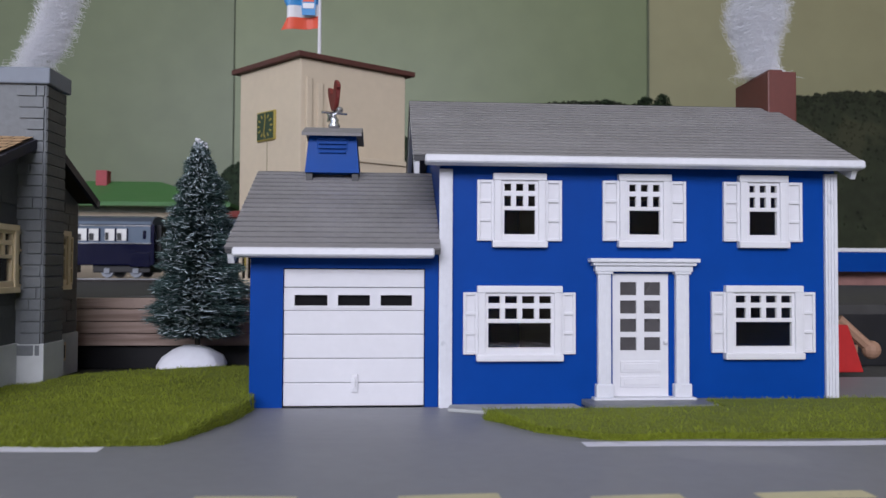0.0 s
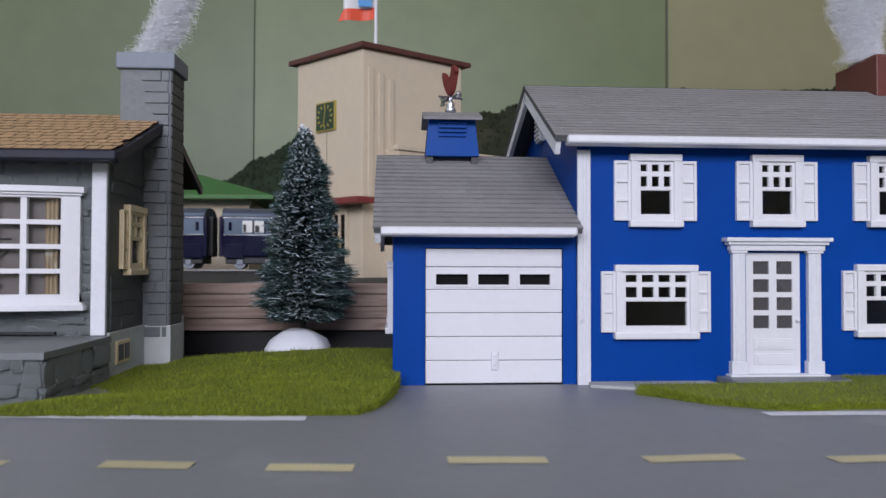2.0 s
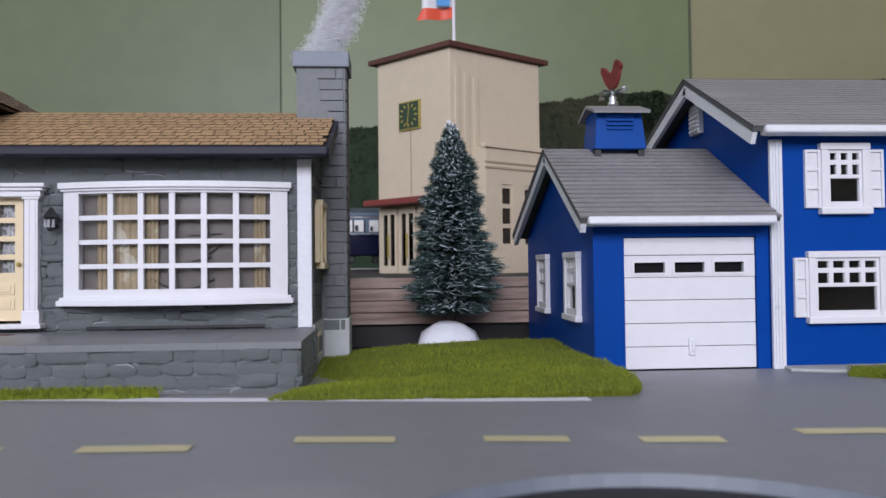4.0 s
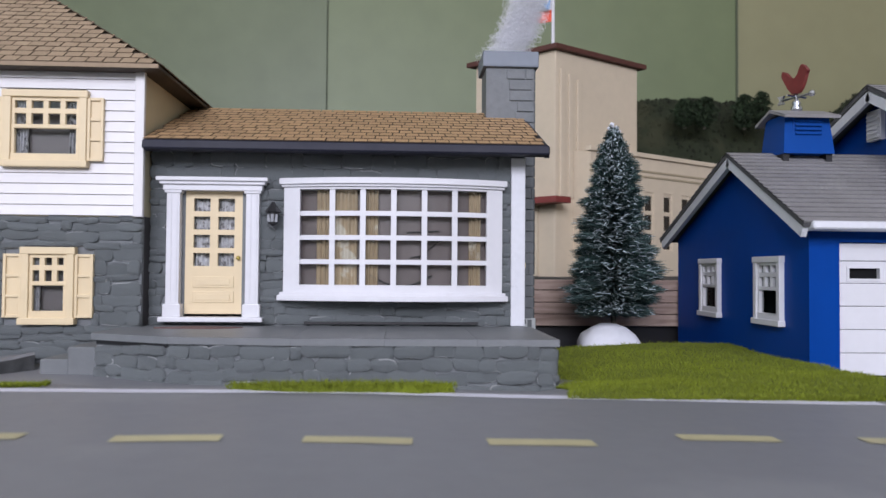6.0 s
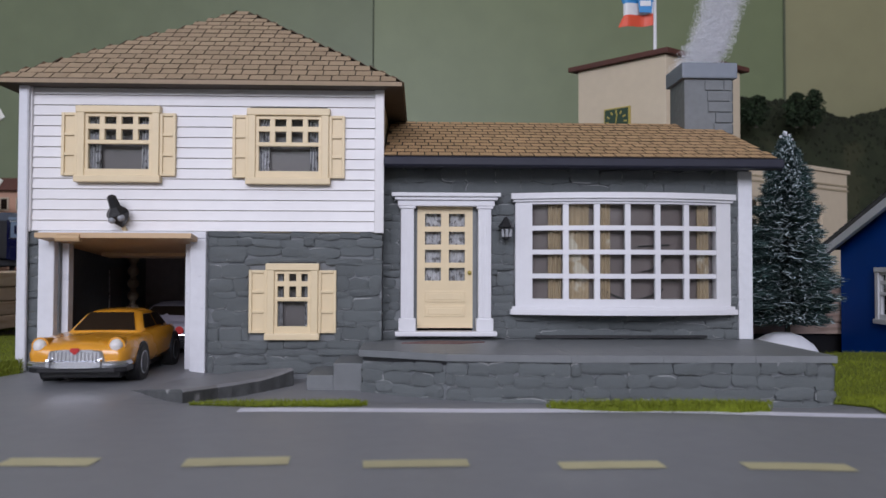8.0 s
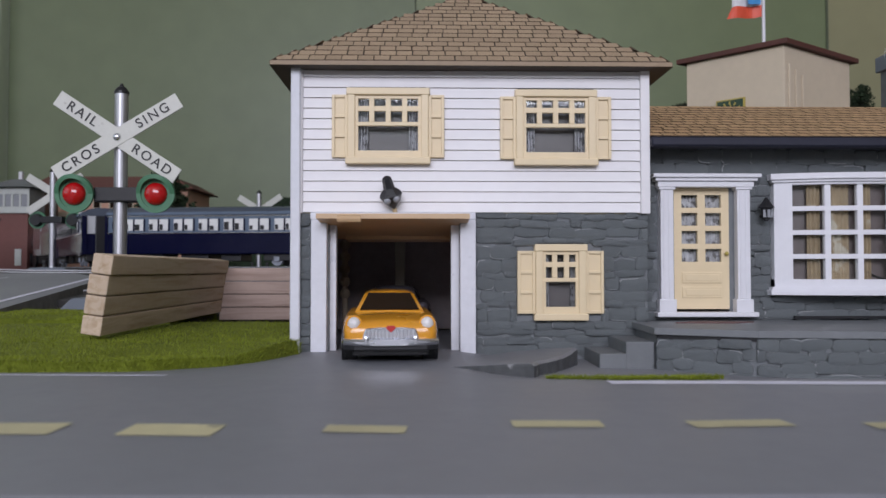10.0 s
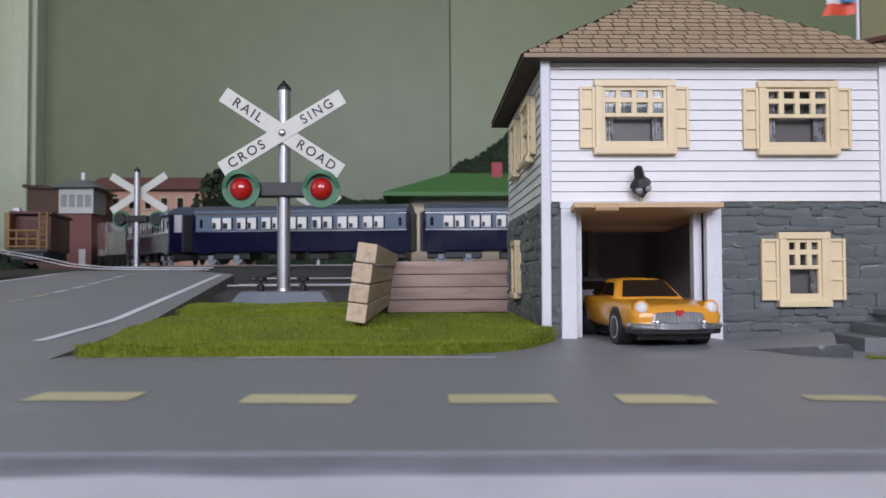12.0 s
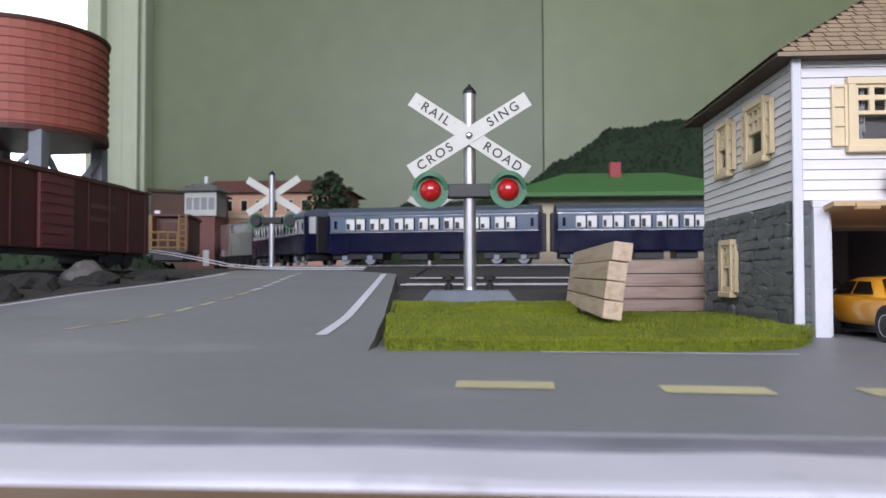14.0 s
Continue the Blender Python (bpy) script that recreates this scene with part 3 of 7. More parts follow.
# ---- lawns ----
def lawn(name, poly, zf, label, blades, seed, height=0.085):
    """A turf mat cut to a plan outline with a thick rounded edge, and its fibres."""
    r = random.Random(seed)
    poly = [settle(*p, cx=max(p[0], -38.5)) for p in poly]
    laid, zf = zf, lambda x, y: laid(x, y) + verge_z(x, y) - ground_z(x)
    t = thing(name, (poly[0][0], poly[0][1], 0), label, "lawn")
    n = len(poly)
    area = sum(poly[i][0] * poly[(i + 1) % n][1] - poly[(i + 1) % n][0] * poly[i][1] for i in range(n)) / 2
    sgn = 1 if area > 0 else -1
    pts = []
    for i in range(n):
        a, b = Vector(poly[i]), Vector(poly[(i + 1) % n])
        m = max(1, int((b - a).length / 0.5))
        nr = Vector(((b - a).y, -(b - a).x)).normalized() * sgn
        for q in range(m):
            p = a.lerp(b, q / m)
            pts.append(p + nr * 0.16 * noise.noise((p.x * 1.1, p.y * 1.1, seed)))
    bm = B()
    low = [bm.verts.new((p.x, p.y, verge_z(p.x, p.y) - 0.1)) for p in pts]
    c = sum((p for p in pts), Vector((0, 0))) / len(pts)
    top = []
    for p in pts:
        q = p + (c - p).normalized() * 0.12
        top.append(bm.verts.new((q.x, q.y, zf(q.x, q.y))))
    for i in range(len(pts)):
        k = (i + 1) % len(pts)
        bm.faces.new((low[i], low[k], top[k], top[i]))
    f = bm.faces.new(top)
    cut = bmesh.ops.triangulate(bm, faces=[f])["faces"]
    geom = set(cut) | {e for q in cut for e in q.edges} | {v for q in cut for v in q.verts}
    fixed = set(bm.verts)
    for axis in (0, 1):
        lo_, hi_ = min(p[axis] for p in pts), max(p[axis] for p in pts)
        at_ = lo_ + 0.7
        while at_ < hi_:
            co, no = ((at_, 0, 0), (1, 0, 0)) if axis == 0 else ((0, at_, 0), (0, 1, 0))
            geom = set(bmesh.ops.bisect_plane(bm, geom=[g for g in geom if g.is_valid], plane_co=co, plane_no=no)["geom"])
            at_ += 0.7
    for v in bm.verts:
        if v not in fixed:
            v.co.z = zf(v.co.x, v.co.y)
    part("turf", bm, TURF, t)
    # fibres, thicker towards the edges
    xs, ys = [p.x for p in pts], [p.y for p in pts]

    def inside(x, y):
        hit = False
        for i in range(len(pts)):
            a, b = pts[i], pts[i - 1]
            if (a.y > y) != (b.y > y) and x < (b.x - a.x) * (y - a.y) / (b.y - a.y) + a.x:
                hit = not hit
        return hit
    verts, faces = [], []

    def blade(x, y, z, out=(0, 0), h=height):
        a = r.uniform(0, 6.28)
        w = r.uniform(0.008, 0.016)
        hh = h * r.uniform(0.5, 1.25)
        dx, dy = w * math.cos(a), w * math.sin(a)
        lx, ly = r.gauss(0, 0.45) * hh + out[0], r.gauss(0, 0.45) * hh + out[1]
        i = len(verts)
        verts.extend([(x - dx, y - dy, z), (x + dx, y + dy, z), (x + lx, y + ly, z + hh)])
        faces.append((i, i + 1, i + 2))
    made = 0
    while made < blades:
        x, y = r.uniform(min(xs), max(xs)), r.uniform(min(ys), max(ys))
        # nearer the road the fibres stand closer
        if r.random() > 1.15 - (y - min(ys)) / (max(ys) - min(ys) + 1e-6):
            continue
        if inside(x, y):
            blade(x, y, zf(x, y) - 0.02)
            made += 1
    for i in range(len(pts)):
        a, b = pts[i], pts[(i + 1) % len(pts)]
        nr = Vector(((b - a).y, -(b - a).x)).normalized() * sgn
        for _ in range(int((b - a).length * 170)):
            p = a.lerp(b, r.random())
            z = r.uniform(verge_z(p.x, p.y), zf(p.x, p.y))
            blade(p.x, p.y, z, (nr.x * 0.05, nr.y * 0.05), 0.075)
    me = bpy.data.meshes.new("fibre")
    me.from_pydata([((a - poly[0][0]) * K, (b - poly[0][1]) * K, c2 * K) for a, b, c2 in verts], [], faces)
    me.materials.append(BLADE)
    ob = new("fibre", me)
    ob.parent = t
    tagged(ob, kind="stuff")
    return t


lawn("lawn", [(-11.75, 16.5), (-5.2, 16.45), (-4.45, 16.62), (-4.15, 17.1), (-3.75, 18.6), (-3.6, 20.3), (-3.72, 21.0), (-3.72, 26.4), (-7.0, 26.9), (-10.7, 26.0), (-10.7, 24.3), (-11.45, 24.2), (-11.45, 17.6)],
     lambda x, y: 0.12 + 0.26 * max(0, min(1, (x + 11) / 5)) * max(0, min(1, (y - 15.2) / 3)) + 0.16 * noise.noise((x * 0.30, y * 0.30, 1)) * min(1.0, max(0.0, (y - 17.2) / 2.0)), "bright green turf lawn between the two model houses", 34000, 1)
lawn("lawn", [(2.3, 18.9), (3.2, 17.3), (4.2, 16.5), (22, 16.5), (22, 19.4), (12.8, 20.4), (8.6, 20.2), (8.4, 19.1), (4.4, 18.9)],
     lambda x, y: 0.14 + 0.12 * min(1, max(0, (y - 16.5) / 2)), "green turf strip before the blue model house", 12000, 2)
lawn("lawn", [(-42.4, 18.25), (-34.2, 18.25), (-32.6, 18.8), (-31.6, 19.6), (-31.2, 20.3), (-31.65, 20.9), (-31.7, 27.2), (-42.0, 27.0), (-43.3, 26.2)],
     lambda x, y: 0.62 + 0.28 * min(1, max(0, (y - 18.3) / 1.6)) + 0.06 * noise.noise((x * 0.5, y * 0.5, 2)), "bright green turf mat beside the side road", 26000, 3, 0.085)
lawn("lawn", [(-43.2, 26.4), (-36.6, 26.6), (-36.3, 31.5), (-38.2, 31.6), (-39.0, 30.6), (-42.4, 30.6), (-43.7, 31.0)],
     lambda x, y: 1.03 + 0.10 * min(1, max(0, (y - 26.4) / 1.2)) + 0.10 * noise.noise((x * 0.7, y * 0.7, 4)), "second turf mat laid behind the first", 7000, 4, 0.085)
lawn("lawn", [(-18.4, 17.0), (-17.4, 16.75), (-14.6, 16.75), (-13.9, 17.05), (-14.6, 17.22), (-17.6, 17.22)], lambda x, y: 0.34, "small turf tuft before the stone porch", 1100, 5)
lawn("lawn", [(-25.5, 16.95), (-24.6, 16.8), (-22.6, 16.8), (-22.0, 17.0), (-22.6, 17.3), (-24.9, 17.2)], lambda x, y: 0.33, "thin turf strip beside the stone steps", 1800, 6, 0.06)


# ---- building parts ----
def window_unit(parent, m, w, h, cols, frame_mat, sh=0.46, rows=2, curtain=None, pane=CLEAR, upper=0.46):
    """A sash window with casing, sill, muntins, shutters and a pane. m: its foot's middle on the wall, facing -y. Returns the opening's half width and heights."""
    ow, o0, o1 = w / 2 - 0.20, 0.30, h - 0.17
    bm = B()
    for a, b, c, d, e in ((-w / 2, -ow, 0.1, h - 0.1, 0.16), (ow, w / 2, 0.1, h - 0.1, 0.16), (-w / 2 - 0.03, w / 2 + 0.03, h - 0.17, h + 0.02, 0.18)):
        box(bm, a, b, -e, 0.05, c, d, 0.025)
    mid = o0 + (o1 - o0) * (1 - upper)
    box(bm, -ow, ow, -0.10, 0.03, mid - 0.11, mid, 0.02)
    gw = 2 * ow / cols
    bars = []
    for i in range(1, cols):
        bars.append(box(B(), -ow + gw * i - 0.07, -ow + gw * i + 0.07, -0.09, 0.02, mid, o1, 0.015))
    box(bm, -ow, -ow + 0.08, -0.095, 0.022, o0, o1)
    box(bm, ow - 0.08, ow, -0.095, 0.022, o0, o1)
    for j in range(1, rows):
        z = mid + (o1 - mid) * j / rows
        bars.append(box(B(), -ow, ow, -0.088, 0.018, z - 0.07, z + 0.07, 0.012))
    box(bm, -ow, ow, -0.12, 0.024, 0.14, o0 + 0.06)
    box(bm, -ow, ow, -0.098, 0.024, o1 - 0.09, o1)
    wn_ = part("window", bm, frame_mat, parent, m=m)
    for bar in bars:
        part("muntin", bar, frame_mat, wn_, m=m)
    part("sill", box(B(), -w / 2 - 0.05, w / 2 + 0.05, -0.22, 0.04, 0.0, 0.18, 0.03), frame_mat, wn_, m=m)
    if sh:
        for s in (-1, 1):
            bm = B()
            x0 = s * (w / 2 + sh / 2) - sh / 2
            x1 = x0 + sh
            z0, z1 = 0.18, h - 0.16
            box(bm, x0, x1, -0.05, 0.03, z0, z1, 0.015)
            box(bm, x0, x0 + 0.08, -0.11, -0.05, z0, z1, 0.015)
            box(bm, x1 - 0.08, x1, -0.11, -0.05, z0, z1, 0.015)
            for q in range(4):
                zz = z0 + (z1 - z0 - 0.08) * q / 3
                box(bm, x0 + 0.08, x1 - 0.08, -0.105, -0.05, zz, zz + 0.08, 0.012)
            part("shutter", bm, frame_mat, wn_, m=m)
    g = part("pane", box(B(), -ow, ow, -0.02, -0.005, o0, o1), pane, wn_, m=m)
    g.visible_shadow = False
    if curtain:
        # black strip that draws the shadow line over the window head
        part("head_gap", box(B(), -w / 2 + 0.05, w / 2 - 0.05, -0.07, 0.02, h + 0.022, h + 0.055), BLACK, wn_, m=m)
        part("backing", box(B(), -ow - 0.05, ow + 0.05, 0.27, 0.29, o0 - 0.1, o1 + 0.05), MAUVE, wn_, m=m)
        for s in (-1, 1):
            part("curtain", drape(s * ow * 0.98, s * ow * 0.62, 0.14, o0 - 0.05, o1, 4), curtain, wn_, "patterned lace curtain", m=m)
    return ow, o0, o1


def drape(x0, x1, y, z0, z1, folds, depth=0.07):
    """A hanging curtain with folds and thickness."""
    bm = B()
    n = folds * 6
    lo, hi = [], []
    for i in range(n + 1):
        f = i / n
        x = x0 + (x1 - x0) * f
        yy = y + depth * math.sin(f * folds * 2 * math.pi)
        lo.append((bm.verts.new((x, yy, z0)), bm.verts.new((x, yy + 0.03, z0))))
        hi.append((bm.verts.new((x, yy * 0.7 + y * 0.3, z1)), bm.verts.new((x, yy * 0.7 + y * 0.3 + 0.03, z1))))
    for i in range(n):
        for s in (0, 1):
            bm.faces.new((lo[i][s], lo[i + 1][s], hi[i + 1][s], hi[i][s]))
    return bm


def panel_door(parent, x0, x1, z0, z1, y, material, knob_side, name="door", lace=None, pane=GREYPANE):
    """A door with eight lights over two raised panels, and its knob."""
    w, h = x1 - x0, z1 - z0
    cols = [x0 + w * 0.14, x0 + w * 0.43, x0 + w * 0.57, x0 + w * 0.86]
    zs = []
    for i in range(4):
        t1 = z1 - h * 0.07 - i * h * 0.147
        zs.append((t1 - h * 0.105, t1))
    holes = [(a, b, lo, hi) for a, b in ((cols[0], cols[1]), (cols[2], cols[3])) for lo, hi in zs]
    bm = wall(B(), x0, x1, z0, z1, y, y + 0.12, holes)
    rails = []
    for q in range(2):
        za = z0 + h * (0.09 + q * 0.12)
        rails.append((za, za + h * 0.09))
    bmesh.ops.remove_doubles(bm, verts=bm.verts, dist=0.002)
    d = part(name, bm, material, parent)
    for za, zb in rails:
        bm = box(B(), x0 + w * 0.14, x1 - w * 0.14, y - 0.03, y + 0.01, za, zb, 0.015)
        box(bm, x0 + w * 0.2, x1 - w * 0.2, y - 0.05, y - 0.02, za + h * 0.02, zb - h * 0.02, 0.01)
        part("panel", bm, material, d)
    for a, b in ((cols[0], cols[1]), (cols[2], cols[3])):
        for lo, hi in zs:
            g = part("pane", box(B(), a, b, y + 0.05, y + 0.06, lo, hi), pane, d)
            g.visible_shadow = False
    if lace:
        part("curtain", drape(x0 + w * 0.1, x1 - w * 0.1, y + 0.22, zs[-1][0] - 0.1, z1 - 0.1, 9, 0.03), lace, d, "lace curtain behind the door lights")
    kx = x1 - w * 0.06 if knob_side > 0 else x0 + w * 0.06
    part("knob", dome(B(), (kx, y - 0.07, z0 + h * 0.45), 0.06, 10, 6), GOLD if lace else WHITE, d, smooth=True)
    return d


def surround(parent, x0, x1, z0, z1, y, material, pil=0.42, head=0.36):
    """Fluted pilasters on plinths, with a moulded head and a threshold."""
    bm = B()
    box(bm, x0 - 0.06, x1 + 0.06, y - 0.22, y + 0.1, z1 - head, z1 - 0.20, 0.02)
    box(bm, x0 - 0.14, x1 + 0.14, y - 0.29, y + 0.1, z1 - 0.20, z1 - 0.11, 0.02)
    box(bm, x0 - 0.22, x1 + 0.22, y - 0.36, y + 0.1, z1 - 0.11, z1, 0.025)
    s = part("door_surround", bm, material, parent)
    for a, b in ((x0, x0 + pil), (x1 - pil, x1)):
        bm = B()
        box(bm, a + 0.03, b - 0.03, y - 0.16, y + 0.1, z0 + 0.45, z1 - head, 0.02)
        for q in range(2):
            c = a + 0.13 + q * (pil - 0.26)
            box(bm, c - 0.045, c + 0.045, y - 0.175, y - 0.15, z0 + 0.5, z1 - head - 0.08, 0.01)
        box(bm, a - 0.02, b + 0.02, y - 0.20, y + 0.1, z1 - head - 0.07, z1 - head, 0.015)
        part("pilaster", bm, material, s)
        part("plinth", box(B(), a - 0.03, b + 0.03, y - 0.21, y + 0.1, z0 + 0.12, z0 + 0.48, 0.025), material, s)
    part("threshold", box(B(), x0 - 0.12, x1 + 0.12, y - 0.34, y + 0.1, z0, z0 + 0.13, 0.03), material, s)
    return s


DRYBRUSH = mat("rubbed_stone_edge", (0.60, 0.61, 0.62), 0.5, var=0.3, grain=3, bump=0.05, speck=(2.4, 0.48, (0.20, 0.21, 0.22), 0.9))
STONE_MESH = []
for v in range(26):
    r = random.Random(100 + v)
    bm = B()
    n = 18
    rings = [[], [], []]
    round_ = r.uniform(0.55, 0.66)
    for i in range(n):
        a = 2 * math.pi * (i + 0.5) / n
        ca, sa = math.cos(a), math.sin(a)
        k = min(0.5 / max(abs(ca), abs(sa)), round_) * (0.98 + 0.16 * noise.noise((ca * 1.4, sa * 1.4, v * 3.1)) + r.uniform(-0.02, 0.02))
        for ring, (ku, kv, d) in zip(rings, ((1.03, 1.04, 0.5), (0.99, 0.96, -0.60), (0.95, 0.86, -0.92))):
            ring.append(bm.verts.new((ca * k * ku, d + (0.35 * noise.noise((ca * 1.2, sa * 1.2, v * 1.7)) if d < 0 else 0), sa * k * kv)))
    c = bm.verts.new((0, -1.0 + r.uniform(-0.1, 0.15), 0))
    for a, b in zip(rings, rings[1:]):
        for i in range(n):
            k = (i + 1) % n
            bm.faces.new((a[i], a[k], b[k], b[i]))
    for i in range(n):
        bm.faces.new((rings[2][i], rings[2][(i + 1) % n], c))
    me = finish("stone", bm, STONE, True)
    me.materials.append(DRYBRUSH)
    # pale paint rubbed along part of the rim of some stones
    first = r.randrange(n)
    for p in me.polygons:
        if v % 3 and n <= p.index < 2 * n and (p.index - n - first) % n < 2 + v % 3:
            p.material_index = 1
    STONE_MESH.append(me)


def stones(parent, m, w, z0, z1, holes=(), course=0.40, proud=0.12, seed=0, longest=1.25, even=False):
    """Irregular courses of stones laid on a wall; u along it, facing -y, as single pieces."""
    r = random.Random(seed)
    at = Vector(root(parent).get("at", (0, 0, 0)))
    z = z0
    while z < z1 - 0.1:
        hgt = min(course * (r.uniform(0.95, 1.05) if even else r.choice((0.6, 0.8, 0.95, 1.1, 1.35))), z1 - z)
        if z1 - z - hgt < 0.15:
            hgt = z1 - z
        u = -r.uniform(0, 0.4)
        while u < w:
            ln_ = r.uniform(0.36, longest) * r.choice((0.75, 1.0, 1.0, 1.2))
            a, b = max(u, 0), min(u + ln_, w)
            u += ln_
            pieces = [(a, b)]
            for h in holes:
                if h[2] < z + hgt - 0.06 and h[3] > z + 0.06:
                    nxt = []
                    for p, q in pieces:
                        if h[1] <= p or h[0] >= q:
                            nxt.append((p, q))
                        else:
                            if h[0] > p:
                                nxt.append((p, h[0]))
                            if h[1] < q:
                                nxt.append((h[1], q))
                    pieces = nxt
            for p, q in pieces:
                if q - p < 0.14:
                    continue
                ob = new("stone", r.choice(STONE_MESH))
                ob.parent = parent
                dz = r.uniform(-0.05, 0.05)
                mm = m @ Matrix.Translation(((p + q) / 2, 0, z + hgt / 2 + dz)) @ Matrix.Rotation(radians(r.uniform(-4.5, 4.5)), 4, "Y") @ Matrix.Rotation(radians(r.uniform(-5, 5)), 4, "X") @ Matrix.Diagonal(((q - p) * 1.045, proud * r.uniform(0.6, 1.35), hgt * r.uniform(1.05, 1.18), 1))
                ob.matrix_basis = Matrix.Scale(K, 4) @ Matrix.Translation(-at) @ mm
        z += hgt


TAB = {}


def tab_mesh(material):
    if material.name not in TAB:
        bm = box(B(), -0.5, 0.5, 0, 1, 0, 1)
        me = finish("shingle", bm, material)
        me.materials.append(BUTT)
        # butt and side faces dark: paint wash and groove shadow put into colour
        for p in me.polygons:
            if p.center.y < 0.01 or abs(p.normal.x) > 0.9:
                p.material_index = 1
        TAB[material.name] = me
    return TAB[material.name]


def shingles(parent, a, b, c, d, rows, tab, material, seed=0, keep=None, thick=0.022):
    """Shingle tabs, row on row, on the slope a-b (eave) to d-c (top); each tab a piece."""
    r = random.Random(seed)
    at = Vector(root(parent).get("at", (0, 0, 0)))
    a, b, c, d = (Vector(p) for p in (a, b, c, d))
    up = ((d + c) / 2 - (a + b) / 2)
    nrm = (b - a).cross(up).normalized()
    if nrm.z < 0:
        nrm = -nrm
    slope = (up - (b - a).normalized() * up.dot((b - a).normalized()))
    step = slope.length / rows
    slope.normalize()
    uu = (b - a).normalized()
    for j in range(rows):
        f = (j + 0.5) / rows
        p, q = a.lerp(d, f), b.lerp(c, f)
        width = (q - p).length
        base = p - slope * step * 0.5
        u = -r.uniform(0.0, 0.08) * tab - (0.0, 0.5, 0.22, 0.72)[j % 4] * tab
        while u < width:
            x0, x1 = max(u + 0.016, 0), min(u + tab - 0.016, width)
            u += tab * r.uniform(0.98, 1.02)
            if x1 - x0 < 0.1:
                continue
            o = base + uu * ((x0 + x1) / 2) + nrm * (0.05 + r.uniform(0, 0.005))
            tilt = slope * step * 0.98 - nrm * 0.03
            mm = Matrix.Identity(4)
            for k, col in enumerate((uu * (x1 - x0), tilt, nrm * thick * r.uniform(0.85, 1.15))):
                mm[0][k], mm[1][k], mm[2][k] = col
            mm.translation = o - at
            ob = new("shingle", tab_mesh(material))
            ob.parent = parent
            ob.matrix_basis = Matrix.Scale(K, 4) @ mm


def lapped(bm, a, b, c, d, rows, thick=0.05):
    """Lapped courses on a slope, as one mesh."""
    a, b, c, d = (Vector(p) for p in (a, b, c, d))
    nrm = (b - a).cross(d - a).normalized()
    if nrm.z < 0:
        nrm = -nrm
    for j in range(rows):
        f0, f1 = j / rows, (j + 1.08) / rows
        lo = [a.lerp(d, f0), b.lerp(c, f0)]
        hi = [a.lerp(d, f1), b.lerp(c, f1)]
        vs = [bm.verts.new(p) for p in (lo[0] + nrm * thick, lo[1] + nrm * thick, hi[1] + nrm * 0.012, hi[0] + nrm * 0.012, lo[0], lo[1])]
        bm.faces.new(vs[:4])
        bm.faces.new((vs[4], vs[5], vs[1], vs[0]))
    return bm


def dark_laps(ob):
    """The cut edges of lapped courses take a darker colour, as their shadow lines."""
    ob.data.materials.append(LAPSHADE)
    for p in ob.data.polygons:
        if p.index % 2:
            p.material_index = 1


def slab(bm, a, b, c, d, thick):
    """A flat board through four corners, thick downwards along its normal."""
    a, b, c, d = (Vector(p) for p in (a, b, c, d))
    nrm = (b - a).cross(d - a).normalized()
    if nrm.z < 0:
        nrm = -nrm
    top = [bm.verts.new(p) for p in (a, b, c, d)]
    low = [bm.verts.new(p - nrm * thick) for p in (a, b, c, d)]
    bm.faces.new(top), bm.faces.new(low[::-1])
    for i in range(4):
        k = (i + 1) % 4
        bm.faces.new((top[i], low[i], low[k], top[k]))
    return bm


